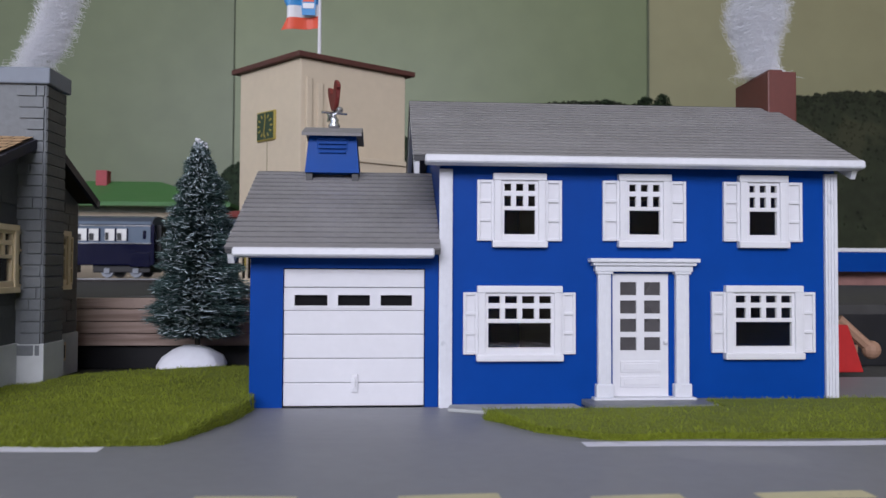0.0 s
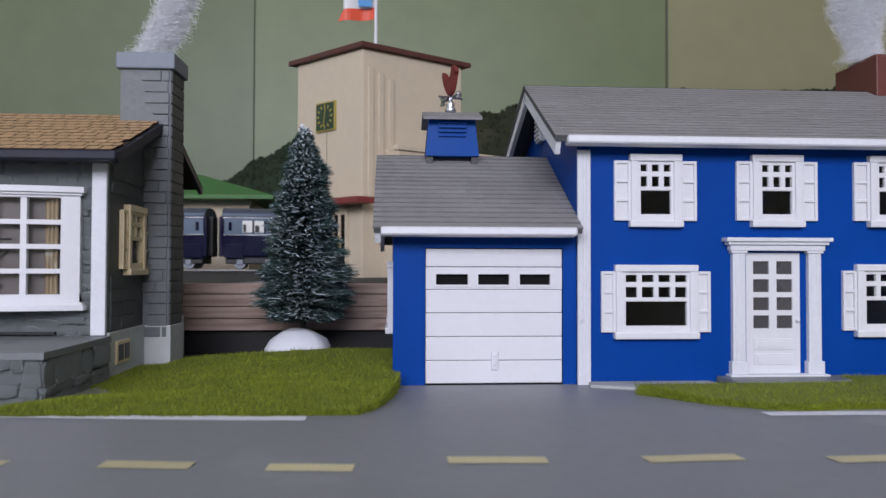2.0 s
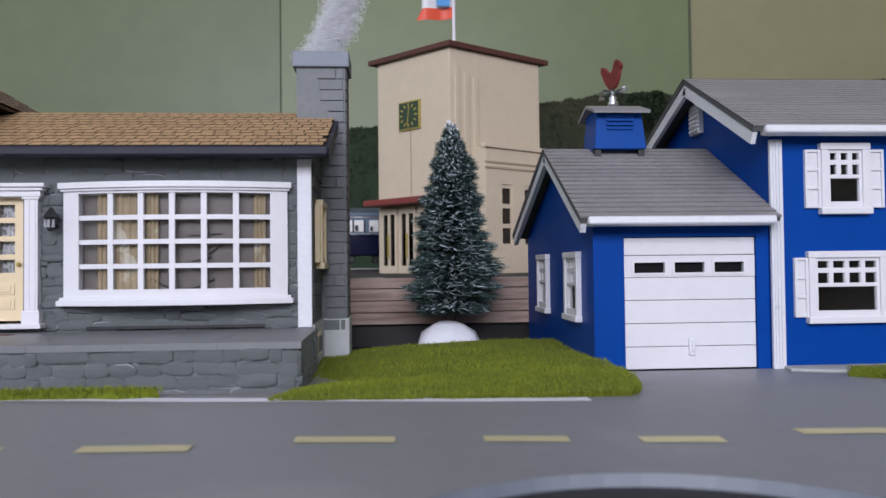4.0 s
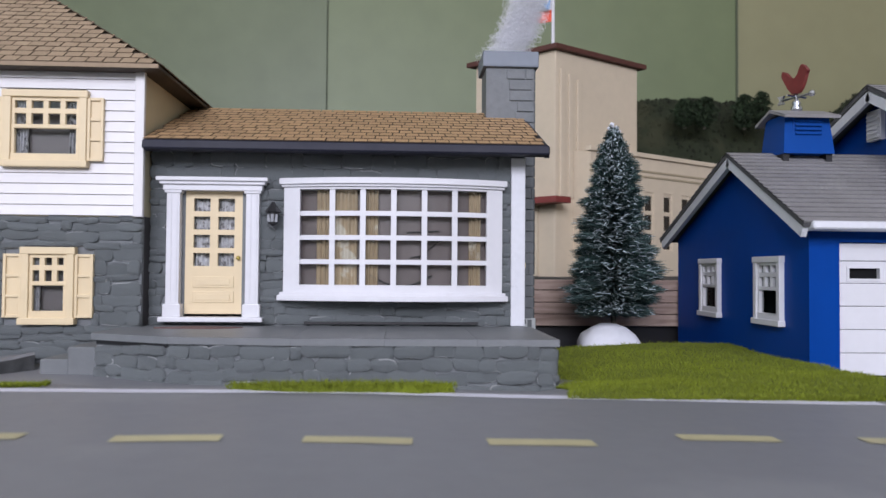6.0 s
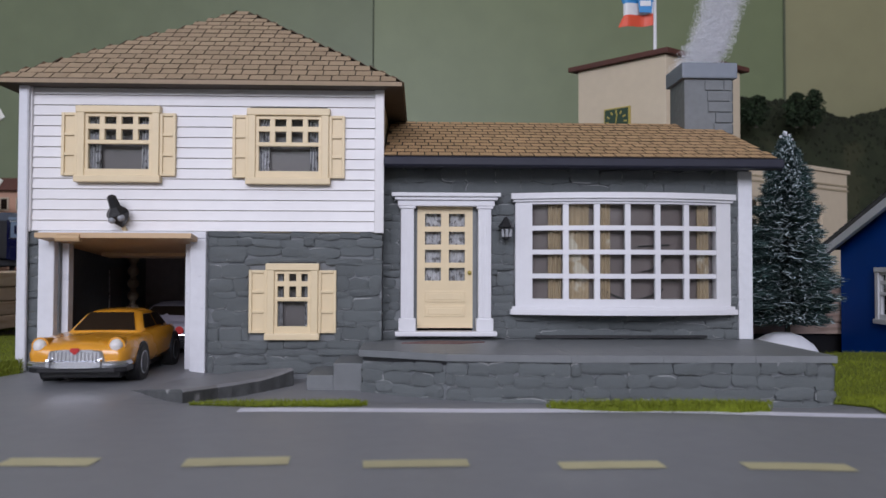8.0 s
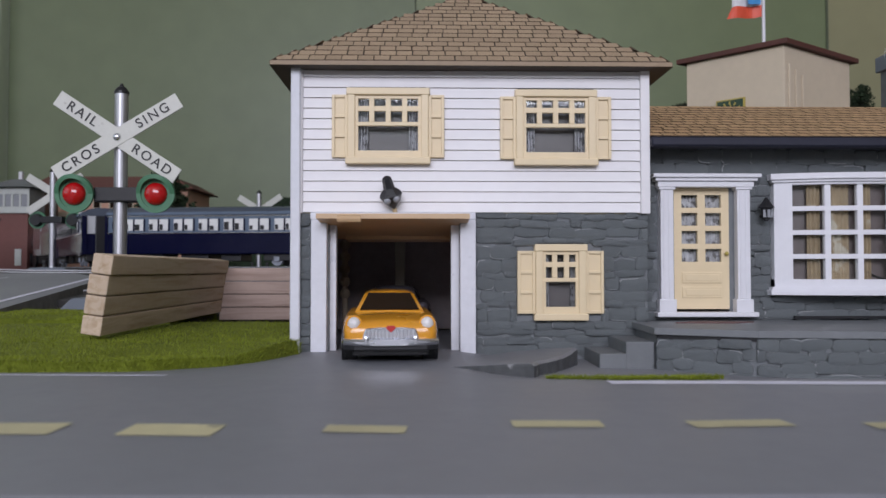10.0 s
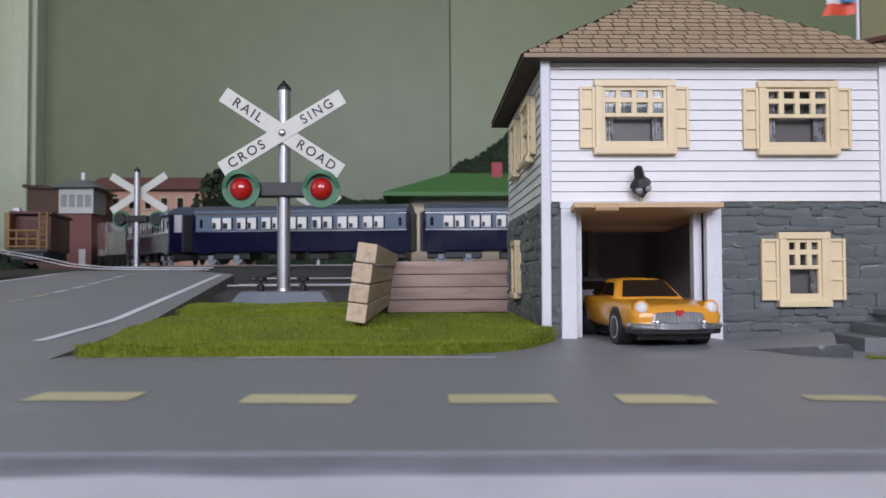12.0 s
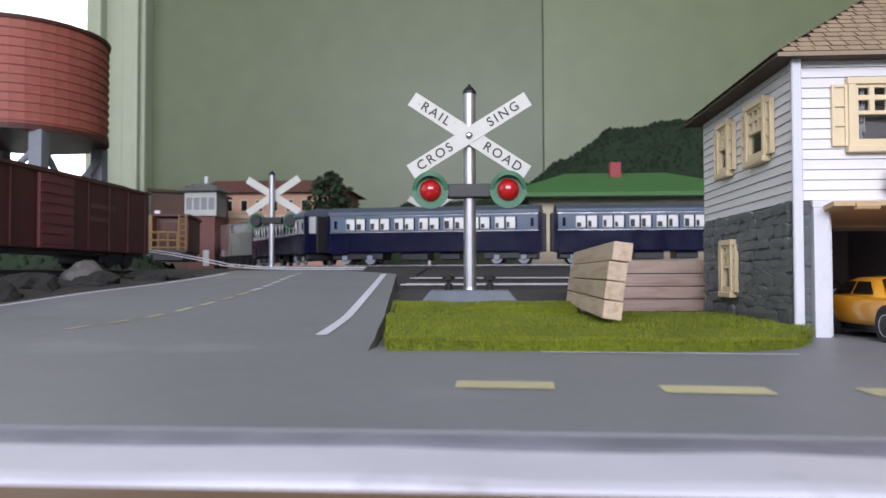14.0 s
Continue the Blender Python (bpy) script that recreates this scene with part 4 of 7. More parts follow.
def smoke(name, at, top, spread, label, seed, strands=420, lean=(0.0, 0.0)):
    """Teased cotton wool: fine tangled strands round a rising core of thin tufts."""
    r = random.Random(seed)
    verts, faces = [], []
    x0, y0, z0 = at
    hgt = top - z0

    def centre(f):
        return x0 + lean[0] * f + 0.22 * math.sin(f * 5 + seed), y0 + lean[1] * f + 0.12 * math.sin(f * 4)

    def width(f):
        return spread * (0.62 + 0.45 * math.sin(min(1.0, f * 1.15) * math.pi * 0.8) + 0.16 * math.sin(f * 9 + seed) + 0.75 * max(0.0, 1 - f * 9))
    for s in range(strands):
        f = r.random() ** 1.1
        a, rr = r.uniform(0, 6.28), math.sqrt(r.random())
        n = r.randint(7, 12)
        pts = []
        curl, ph, amp = r.uniform(1.5, 6), r.uniform(0, 6.28), r.choice((0.06, 0.12, 0.2, 0.34))
        for i in range(n):
            g = min(1.0, f + 0.22 * i / n)
            cx, cy = centre(g)
            w = width(g) * rr
            pts.append(Vector((cx + w * math.cos(a + 0.25 * i) + amp * math.sin(curl * i / 3 + ph), cy + 0.6 * w * math.sin(a + 0.25 * i) + 0.10 * math.cos(curl * i / 2), z0 - 0.1 + hgt * g + 0.07 * math.cos(curl * i + ph))))
        rad = r.uniform(0.0025, 0.006)
        base = len(verts)
        for i, p in enumerate(pts):
            k = rad * (1 - 0.6 * abs(i / (n - 1) - 0.5))
            for q in range(3):
                b_ = q * 2.094 + i * 0.4
                verts.append((p + Vector((math.cos(b_), math.sin(b_) * 0.7, math.sin(b_ + 1))) * k - Vector(at)) * K)
        for i in range(n - 1):
            for q in range(3):
                u = base + i * 3
                faces.append((u + q, u + (q + 1) % 3, u + 3 + (q + 1) % 3, u + 3 + q))
    # small tufts that fill the core
    for s in range(120):
        f = r.random()
        cx, cy = centre(f)
        w = width(f) * 0.72 * math.sqrt(r.random())
        a = r.uniform(0, 6.28)
        c = Vector((cx + w * math.cos(a), cy + 0.6 * w * math.sin(a), z0 - 0.1 + hgt * f))
        q = r.uniform(0.02, 0.06)
        base = len(verts)
        dirs = [Vector((r.gauss(0, 1), r.gauss(0, 1), r.gauss(0, 1))).normalized() * q * r.uniform(0.6, 1.3) for _ in range(6)]
        verts.extend([(c + d_ - Vector(at)) * K for d_ in dirs])
        faces.extend([(base, base + 1, base + 2), (base, base + 2, base + 3), (base, base + 3, base + 4), (base, base + 4, base + 1), (base + 5, base + 2, base + 1), (base + 5, base + 4, base + 3), (base + 5, base + 3, base + 2), (base + 5, base + 1, base + 4)])
    me = bpy.data.meshes.new(name)
    me.from_pydata(verts, [], faces)
    me.materials.append(COTTON)
    ob = new(name, me)
    ob.location = Vector(at) * K
    return tagged(ob, label, "cotton smoke")


# ---- blue colonial house ----
bh = thing("blue_house", (6.9, 25.7, 0), "blue plastic two-storey model house with white trim and attached garage", "model house")
YF = 20.65
upper_w = [(2.79, 4.20, 4.33, 3), (6.26, 7.68, 4.35, 3), (9.67, 11.01, 4.36, 3)]
lower_w = [(2.36, 4.64, 1.25, 4), (9.26, 11.42, 1.28, 4)]
holes = [(a + 0.2, b - 0.2, z + 0.30, z + 1.83) for a, b, z, c in upper_w + lower_w]
holes.append((6.09, 7.66, 0.19, 3.63))
part("front_wall", wall(B(), 1.32, 12.45, -0.1, 6.62, YF, YF + 0.15, holes), BLUE, bh)
part("back_wall", wall(B(), 1.32, 12.45, -0.1, 6.62, 30.7, 30.85), BLUE, bh)
for x0, name in ((1.32, "gable_wall"), (12.30, "gable_wall")):
    bm = wall(B(), YF + 0.15, 30.7, -0.1, 6.62, x0, x0 + 0.15, axis="x")
    prism(bm, [(YF, 6.62), (30.85, 6.62), (24.9, 9.0)], x0, x0 + 0.15, "x")
    part(name, bm, BLUE, bh)
part("floor_slab", box(B(), 1.5, 12.28, 20.9, 30.6, 3.62, 3.75), BLUE, bh)
part("partition", box(B(), 5.2, 5.32, 21.4, 30.6, 0.0, 6.5), INTERIOR, bh)
bm = B()
slab(bm, (0.58, 20.0, 6.72), (12.85, 20.0, 6.72), (12.85, 24.9, 9.22), (0.58, 24.9, 9.22), 0.14)
slab(bm, (0.58, 31.5, 6.72), (12.85, 31.5, 6.72), (12.85, 24.9, 9.22), (0.58, 24.9, 9.22), 0.14)
ROOFEDGE = mat("dark_grey_roof_edge", (0.085, 0.085, 0.09), 0.7)
rf = part("roof", bm, ROOFEDGE, bh)
bm = lapped(B(), (0.56, 19.98, 6.73), (12.87, 19.98, 6.73), (12.87, 24.9, 9.23), (0.56, 24.9, 9.23), 20, 0.032)
lapped(bm, (0.56, 31.5, 6.73), (12.87, 31.5, 6.73), (12.87, 24.9, 9.23), (0.56, 24.9, 9.23), 20, 0.032)
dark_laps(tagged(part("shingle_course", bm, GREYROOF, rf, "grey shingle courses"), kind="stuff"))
part("gutter", prism(B(), [(19.84, 6.54), (20.25, 6.49), (20.3, 6.72), (19.88, 6.76)], 0.88, 12.9, "x", 0.04), TRIMWHITE, bh, "thickly brushed white gutter")
for x0 in (0.60, 12.68):
    bm = B()
    slab(bm, (x0, 20.1, 6.58), (x0 + 0.14, 20.1, 6.58), (x0 + 0.14, 24.9, 9.03), (x0, 24.9, 9.03), 0.34)
    slab(bm, (x0, 31.4, 6.58), (x0 + 0.14, 31.4, 6.58), (x0 + 0.14, 24.9, 9.03), (x0, 24.9, 9.03), 0.34)
    part("bargeboard", bm, TRIMWHITE, bh)
for x0 in (1.30, 12.12):
    post = part("corner_post", box(B(), x0, x0 + 0.36, YF - 0.12, YF + 0.0, 0.0, 6.45, 0.02), TRIMWHITE, bh, "fluted white corner post")
    for q in range(3):
        part("flute", box(B(), x0 + 0.06 + q * 0.09, x0 + 0.11 + q * 0.09, YF - 0.15, YF - 0.115, 0.1, 6.4), TRIMWHITE, post)
bm = box(B(), 1.14, 1.32, 25.05, 25.85, 7.45, 8.50, 0.02)
for q in range(6):
    box(bm, 1.08, 1.15, 25.13, 25.77, 7.53 + q * 0.15, 7.60 + q * 0.15)
part("attic_vent", bm, WHITE, bh, "white louvred attic vent")
for a, b, z, c in upper_w:
    window_unit(bh, Matrix.Translation(((a + b) / 2, YF, z)), b - a, 2.0, c, WHITE, 0.46)
for a, b, z, c in lower_w:
    window_unit(bh, Matrix.Translation(((a + b) / 2, YF, z)), b - a, 2.02, c, WHITE, 0.40)
surround(bh, 5.62, 8.22, 0.14, 4.05, YF, TRIMWHITE)
panel_door(bh, 6.09, 7.66, 0.2, 3.64, YF + 0.02, WHITE, 1)
part("chimney", box(B(), 12.46, 13.45, 24.4, 26.8, -0.1, 10.38, 0.05), BRICKRED, bh, "brick red plastic chimney")
part("chimney_flue", box(B(), 12.7, 13.2, 24.8, 26.4, 10.38, 10.55, 0.05), BRICKRED, bh)
part("broken_slab", prism(B(), [(1.5, 20.0), (2.6, 19.5), (4.2, 19.2), (5.2, 19.4), (5.0, 20.6), (1.6, 20.6)], 0.0, 0.09, "z", 0.02), mat("pale_broken_slab", (0.36, 0.37, 0.37), 0.8, var=0.3, grain=2, bump=0.04), bh, "broken pale slab along the wall")
part("doorstep", prism(B(), [(5.3, 19.55), (9.0, 19.5), (9.1, 20.6), (5.2, 20.6)], 0.06, 0.22, "z", 0.03), STONETOP, bh, "flat grey step before the door")
# garage wing
gw_holes = [(22.30, 23.60, 1.6, 3.15), (26.75, 28.05, 1.6, 3.15)]
part("garage_front", wall(B(), -3.75, 1.30, -0.12, 4.2, 20.72, 20.87, [(-2.88, 0.93, 0.0, 3.74)]), BLUE, bh)
bm = wall(B(), 20.87, 30.8, -0.12, 4.2, -3.75, -3.60, gw_holes, axis="x")
prism(bm, [(20.72, 4.2), (30.8, 4.2), (24.9, 6.62)], -3.75, -3.60, "x")
part("garage_side", bm, BLUE, bh)
part("garage_back", box(B(), -3.6, 1.32, 30.65, 30.8, -0.1, 4.2), BLUE, bh)
bm = B()
slab(bm, (-4.27, 20.0, 4.22), (1.30, 20.0, 4.22), (1.30, 24.9, 6.84), (-4.27, 24.9, 6.84), 0.12)
slab(bm, (-4.27, 31.5, 4.22), (1.30, 31.5, 4.22), (1.30, 24.9, 6.84), (-4.27, 24.9, 6.84), 0.12)
rf = part("garage_roof", bm, ROOFEDGE, bh)
bm = lapped(B(), (-4.29, 19.98, 4.23), (1.31, 19.98, 4.23), (1.31, 24.9, 6.85), (-4.29, 24.9, 6.85), 17, 0.055)
lapped(bm, (-4.29, 31.5, 4.23), (1.31, 31.5, 4.23), (1.31, 24.9, 6.85), (-4.29, 24.9, 6.85), 17, 0.055)
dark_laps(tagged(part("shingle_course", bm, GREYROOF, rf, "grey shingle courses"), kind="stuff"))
part("garage_gutter", prism(B(), [(19.84, 4.06), (20.25, 4.01), (20.3, 4.24), (19.88, 4.28)], -4.08, 1.14, "x", 0.04), TRIMWHITE, bh, "thickly brushed white gutter")
bm = B()
slab(bm, (-4.24, 20.1, 4.14), (-4.08, 20.1, 4.14), (-4.08, 24.9, 6.72), (-4.24, 24.9, 6.72), 0.32)
slab(bm, (-4.24, 31.4, 4.14), (-4.08, 31.4, 4.14), (-4.08, 24.9, 6.72), (-4.24, 24.9, 6.72), 0.32)
part("bargeboard", bm, TRIMWHITE, bh)
for yc in (22.95, 27.4):
    window_unit(bh, turned(-3.75, yc, 1.28, -90), 1.70, 2.08, 3, WHITE, 0)
# sectional garage door
# Near-black backing stands for the garage's shade behind the door openings.
gd = part("garage_door", box(B(), -2.88, 0.93, 20.90, 20.96, 0.0, 3.74), mat("unlit_garage_backing", (0.010, 0.010, 0.011), 0.9, spec=0.1), bh, "white sectional garage door")
zs = [0.03, 0.66, 1.31, 1.96, 2.60, 3.22, 3.72]
for k, (z0, z1) in enumerate(zip(zs, zs[1:])):
    if k == 4:
        bm = wall(B(), -2.86, 0.91, z0 + 0.008, z1 - 0.008, 20.78, 20.90, [(-2.58, -1.70, 2.73, 3.02), (-1.42, -0.56, 2.73, 3.02), (-0.27, 0.58, 2.73, 3.02)])
        for a, b in ((-2.58, -1.70), (-1.42, -0.56), (-0.27, 0.58)):
            part("window_trim", wall(B(), a - 0.07, b + 0.07, 2.66, 3.09, 20.75, 20.775, [(a, b, 2.73, 3.02)]), WHITE, gd)
    else:
        bm = box(B(), -2.86, 0.91, 20.78, 20.90, z0 + 0.008, z1 - 0.008, 0.022)
    part("panel", bm, WHITE, gd)
bm = box(B(), -1.06, -0.86, 20.70, 20.78, 0.40, 0.90, 0.04)
box(bm, -1.0, -0.92, 20.64, 20.72, 0.52, 0.80, 0.03)
part("handle", bm, WHITE, gd)
# cupola with its weather vane
cu = thing("cupola", (-1.93, 25.7, 6.8), "small blue plastic cupola with grey roof on the garage ridge", "cupola")
bm = B()
lo = [(-2.78, 24.9), (-1.08, 24.9), (-1.08, 26.5), (-2.78, 26.5)]
hi = [(-2.66, 25.05), (-1.20, 25.05), (-1.20, 26.35), (-2.66, 26.35)]
a = [bm.verts.new((x, y, 6.98)) for x, y in lo]
b = [bm.verts.new((x, y, 8.28)) for x, y in hi]
bm.faces.new(a), bm.faces.new(b[::-1])
for i in range(4):
    bm.faces.new((a[i], a[(i + 1) % 4], b[(i + 1) % 4], b[i]))
body = part("cupola_body", bm, PALEBLUE, cu)
bm = box(B(), -2.42, -1.44, 24.98, 25.06, 7.55, 8.16, 0.02)
for q in range(4):
    box(bm, -2.36, -1.50, 24.90, 25.02, 7.60 + q * 0.14, 7.67 + q * 0.14, 0.012)
part("louvre", bm, PALEBLUE, body)
bm = B()
slab(bm, (-2.86, 24.65, 8.20), (-1.00, 24.65, 8.20), (-1.00, 25.7, 8.54), (-2.86, 25.7, 8.54), 0.10)
slab(bm, (-2.86, 26.75, 8.20), (-1.00, 26.75, 8.20), (-1.00, 25.7, 8.54), (-2.86, 25.7, 8.54), 0.10)
part("cupola_roof", bm, GREYROOF, cu)
part("foot", box(B(), -2.75, -2.55, 25.0, 26.4, 6.45, 7.0), BLACK, cu)
part("foot", box(B(), -1.31, -1.11, 25.0, 26.4, 6.45, 7.0), BLACK, cu)
wv = thing("weather_vane", (-1.93, 25.7, 8.5), "silver weather vane with a dark red rooster", "weather vane")
bm = lathe(B(), -1.93, 25.7, [(0.17, 8.5), (0.19, 8.62), (0.12, 8.72), (0.15, 8.80), (0.07, 8.9), (0.05, 9.2)], 14)
part("post", bm, CHROME, wv, smooth=True)
m = turned(-1.93, 25.7, 9.0, 110)
bm = rod(B(), (-0.62, 0, 0.0), (0.62, 0, 0.0), 0.05)
dome(bm, (-0.62, 0, 0), 0.11, 10, 6)
prism(bm, [(0.5, -0.14), (0.78, -0.14), (0.68, 0), (0.78, 0.14), (0.5, 0.14), (0.58, 0)], -0.04, 0.04, "y")
part("arrow", bm, CHROME, wv, m=m)
part("arrow", rod(B(), (0, -0.42, 0.02), (0, 0.42, 0.02), 0.04), CHROME, wv, m=m)
rooster = [(-0.16, 0.1), (0.14, 0.1), (0.34, 0.32), (0.44, 0.62), (0.60, 0.78), (0.56, 0.98), (0.36, 0.90), (0.22, 0.66), (0.02, 0.60), (-0.12, 0.72), (-0.14, 0.94), (-0.24, 1.06), (-0.40, 0.98), (-0.44, 0.84), (-0.56, 0.78), (-0.42, 0.70), (-0.40, 0.44), (-0.30, 0.24)]
part("rooster", prism(B(), rooster, -0.07, 0.07, "y", 0.03), mat("dark_red_rooster", (0.15, 0.020, 0.016), 0.5, var=0.3), wv, m=m)
for ob in (cu, wv):
    ob.location += Vector((0.06, -0.8, -0.22)) * K
smoke("smoke", (12.95, 25.6, 10.45), 15.0, 0.85, "white cotton wool smoke above the red chimney", 3, 5200, (-0.15, 0.0))


# ---- stone split-level house ----
sh = thing("split_level_house", (-21.9, 25.2, 0), "grey stone and white siding split-level model house with brown roofs", "model house")
# garage block
op = (-30.52, -27.02, 0.35, 4.02)
lwh = (-24.80, -23.84, 1.66, 3.20)
part("lower_front", wall(B(), -31.4, -21.95, 0.30, 4.25, 20.85, 21.0, [op, lwh]), MORTAR, sh)
part("lower_side", wall(B(), 21.0, 29.6, 0.30, 4.25, -31.4, -31.25, [(25.9, 26.9, 1.75, 3.2)], axis="x"), MORTAR, sh)
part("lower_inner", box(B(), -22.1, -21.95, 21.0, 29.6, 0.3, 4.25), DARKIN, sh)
part("back_wall", box(B(), -31.4, -21.95, 29.6, 29.75, 0.3, 8.2), CREAMWALL, sh)
part("garage_floor", box(B(), -31.2, -22.1, 20.9, 29.6, 0.20, 0.435), ROAD, sh)
part("garage_ceiling", box(B(), -31.25, -22.1, 21.0, 29.6, 4.1, 4.25), ROOMIN, sh)
part("garage_partition", box(B(), -26.2, -26.0, 21.0, 29.6, 0.5, 4.1), ROOMIN, sh)
part("garage_liner", box(B(), -31.24, -26.2, 29.3, 29.6, 0.5, 4.1), ROOMIN, sh)
part("inner_post", box(B(), -29.0, -28.65, 26.6, 26.9, 0.5, 4.1, 0.03), mat("pale_post", (0.30, 0.27, 0.22), 0.6), sh, "pale post inside the garage")
uw = [(-30.02, -27.86, 5.53), (-25.52, -23.37, 5.50)]
uholes = [(a + 0.2, b - 0.2, z + 0.30, z + 1.85) for a, b, z in uw]
part("upper_front", wall(B(), -31.35, -21.98, 4.22, 8.2, 20.82, 20.97, uholes), CREAMWALL, sh)
sw_holes = [(22.6, 24.2, 5.9, 7.4), (26.1, 27.3, 5.9, 7.4)]
part("upper_side", wall(B(), 20.97, 29.6, 4.22, 8.2, -31.35, -31.2, sw_holes, axis="x"), CREAMWALL, sh)
part("upper_side", box(B(), -22.13, -21.98, 20.97, 29.6, 4.22, 8.2), CREAMWALL, sh)
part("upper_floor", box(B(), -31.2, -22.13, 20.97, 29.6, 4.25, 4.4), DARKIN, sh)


def siding(parent, axis, u0, u1, face, z0, z1, rows, holes):
    hgt = (z1 - z0) / rows
    for j in range(rows):
        za, zb = z0 + j * hgt, z0 + (j + 1) * hgt
        segs = [(u0, u1)]
        for h in holes:
            if h[2] < zb - 0.02 and h[3] > za + 0.02:
                segs = [s for p, q in segs for s in ((p, min(q, h[0])), (max(p, h[1]), q)) if s[1] - s[0] > 0.02]
        for p, q in segs:
            bm = B()
            prof = [(face - 0.09, za + 0.014), (face, za + 0.014), (face, zb), (face - 0.045, zb)]
            prism(bm, prof, p, q, "x" if axis == "y" else "y")
            part("siding_board", bm, SIDING, parent)


siding(sh, "y", -31.25, -22.05, 20.82, 4.24, 8.16, 14, uholes)
siding(sh, "x", 20.95, 29.6, -31.35, 4.24, 8.16, 14, sw_holes)
part("corner_board", box(B(), -31.48, -31.22, 20.66, 20.82, 4.22, 8.18, 0.02), SIDING, sh)
part("corner_board", box(B(), -22.15, -21.90, 20.66, 20.82, 4.22, 8.18, 0.02), SIDING, sh)
bm = B()
prism(bm, [(20.54, 8.14), (20.66, 8.14), (20.72, 0.50), (20.58, 0.50)], -31.52, -31.26, "x", 0.03)
part("downpipe", bm, TRIMWHITE, sh, "thin white leaning downpipe strip")
for a, b, z in uw:
    window_unit(sh, Matrix.Translation(((a + b) / 2, 20.74, z)), b - a, 2.02, 4, CREAM, 0.42, curtain=LACE)
window_unit(sh, Matrix.Translation((-24.32, 20.80, 1.36)), 1.36, 2.02, 3, CREAM, 0.48, curtain=LACE)
window_unit(sh, turned(-31.46, 23.4, 5.6, -90), 1.75, 1.95, 3, CREAM, 0.42, curtain=LACE)
window_unit(sh, turned(-31.46, 26.7, 5.6, -90), 1.35, 1.95, 3, CREAM, 0.42, curtain=LACE)
window_unit(sh, turned(-31.48, 26.4, 1.45, -90), 1.25, 1.95, 2, CREAM, 0.30, curtain=LACE)
# stones of the garage block
stones(sh, Matrix.Translation((-31.4, 20.85, 0)), 9.45, 0.42, 4.22, [(op[0] + 31.4 - 0.5, op[1] + 31.4 + 0.45, 0, 4.2), (31.4 - 25.5, 31.4 - 23.2, 1.36, 3.4)], 0.27, 0.10, 11, 0.95)
stones(sh, turned(-31.4, 29.6, 0, -90), 8.6, 0.55, 4.22, [(29.6 - 27.3, 29.6 - 25.6, 1.4, 3.4)], 0.27, 0.09, 12, 0.95)
# garage opening: posts, head, the door swung up
for x0 in (-30.98, -27.02):
    part("garage_post", box(B(), x0, x0 + 0.42, 20.62, 21.2, 0.42, 4.05, 0.03), TRIMWHITE, sh, "white garage post")
part("garage_post", box(B(), -30.56, -30.35, 21.0, 21.3, 0.5, 4.0, 0.02), TRIMWHITE, sh)
bm = rod(B(), (-30.7, 26.6, 0.6), (-30.7, 26.6, 4.0), 0.10, 10)
for q in range(5):
    dome(bm, (-30.7, 26.6, 1.9 + q * 0.42), 0.19, 10, 6)
part("garage_rod", bm, mat("pale_brown_beads", (0.36, 0.28, 0.20), 0.5), sh, "beaded pale brown rod inside the garage")
part("garage_post", box(B(), -27.25, -27.02, 21.0, 21.3, 0.5, 4.0, 0.02), TRIMWHITE, sh)
part("garage_head", box(B(), -31.0, -26.6, 20.62, 20.95, 4.05, 4.24, 0.03), TRIMWHITE, sh)
dr = part("garage_door", slab(B(), (-30.75, 19.95, 4.16), (-26.80, 19.95, 4.16), (-26.95, 23.6, 3.78), (-30.6, 23.6, 3.78), 0.13), TAN, sh, "tan garage door swung up open")
part("door_rail", slab(B(), (-30.3, 23.0, 3.72), (-27.2, 23.0, 3.72), (-27.2, 23.6, 3.66), (-30.3, 23.6, 3.66), 0.10), TAN, dr)
part("hinge", rod(B(), (-30.2, 19.95, 4.02), (-29.6, 19.95, 4.02), 0.10), TAN, dr)
# hip roof
ex0, ex1, ey0, ey1 = -32.02, -21.40, 20.25, 30.2
apex_l, apex_r = (-26.82, 24.95, 11.55), (-26.52, 24.95, 11.55)
ze = 8.15
bm = B()
e = [bm.verts.new(p) for p in ((ex0, ey0, ze), (ex1, ey0, ze), (ex1, ey1, ze), (ex0, ey1, ze))]
lo = [bm.verts.new((v.co.x, v.co.y, ze - 0.08)) for v in e]
al, ar = bm.verts.new(apex_l), bm.verts.new(apex_r)
bm.faces.new((e[0], e[1], ar, al)), bm.faces.new((e[2], e[3], al, ar)), bm.faces.new((e[1], e[2], ar)), bm.faces.new((e[3], e[0], al)), bm.faces.new(lo[::-1])
for i in range(4):
    bm.faces.new((e[i], lo[i], lo[(i + 1) % 4], e[(i + 1) % 4]))
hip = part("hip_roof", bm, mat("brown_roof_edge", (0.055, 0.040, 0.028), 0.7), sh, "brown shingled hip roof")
shingles(hip, (ex0, ey0, ze), (ex1, ey0, ze), apex_r, apex_l, 16, 0.43, SHINGLE2, 21)
shingles(hip, (ex0, ey1, ze), (ex0, ey0, ze), apex_l, apex_l, 16, 0.43, SHINGLE2, 22)
shingles(hip, (ex1, ey0, ze), (ex1, ey1, ze), apex_r, apex_r, 16, 0.43, SHINGLE2, 23)
part("eave_board", box(B(), ex0 + 0.02, ex1 - 0.02, ey0 - 0.03, ey0 + 0.05, ze - 0.07, ze + 0.04), mat("tan_eave", (0.30, 0.22, 0.14), 0.6), hip)
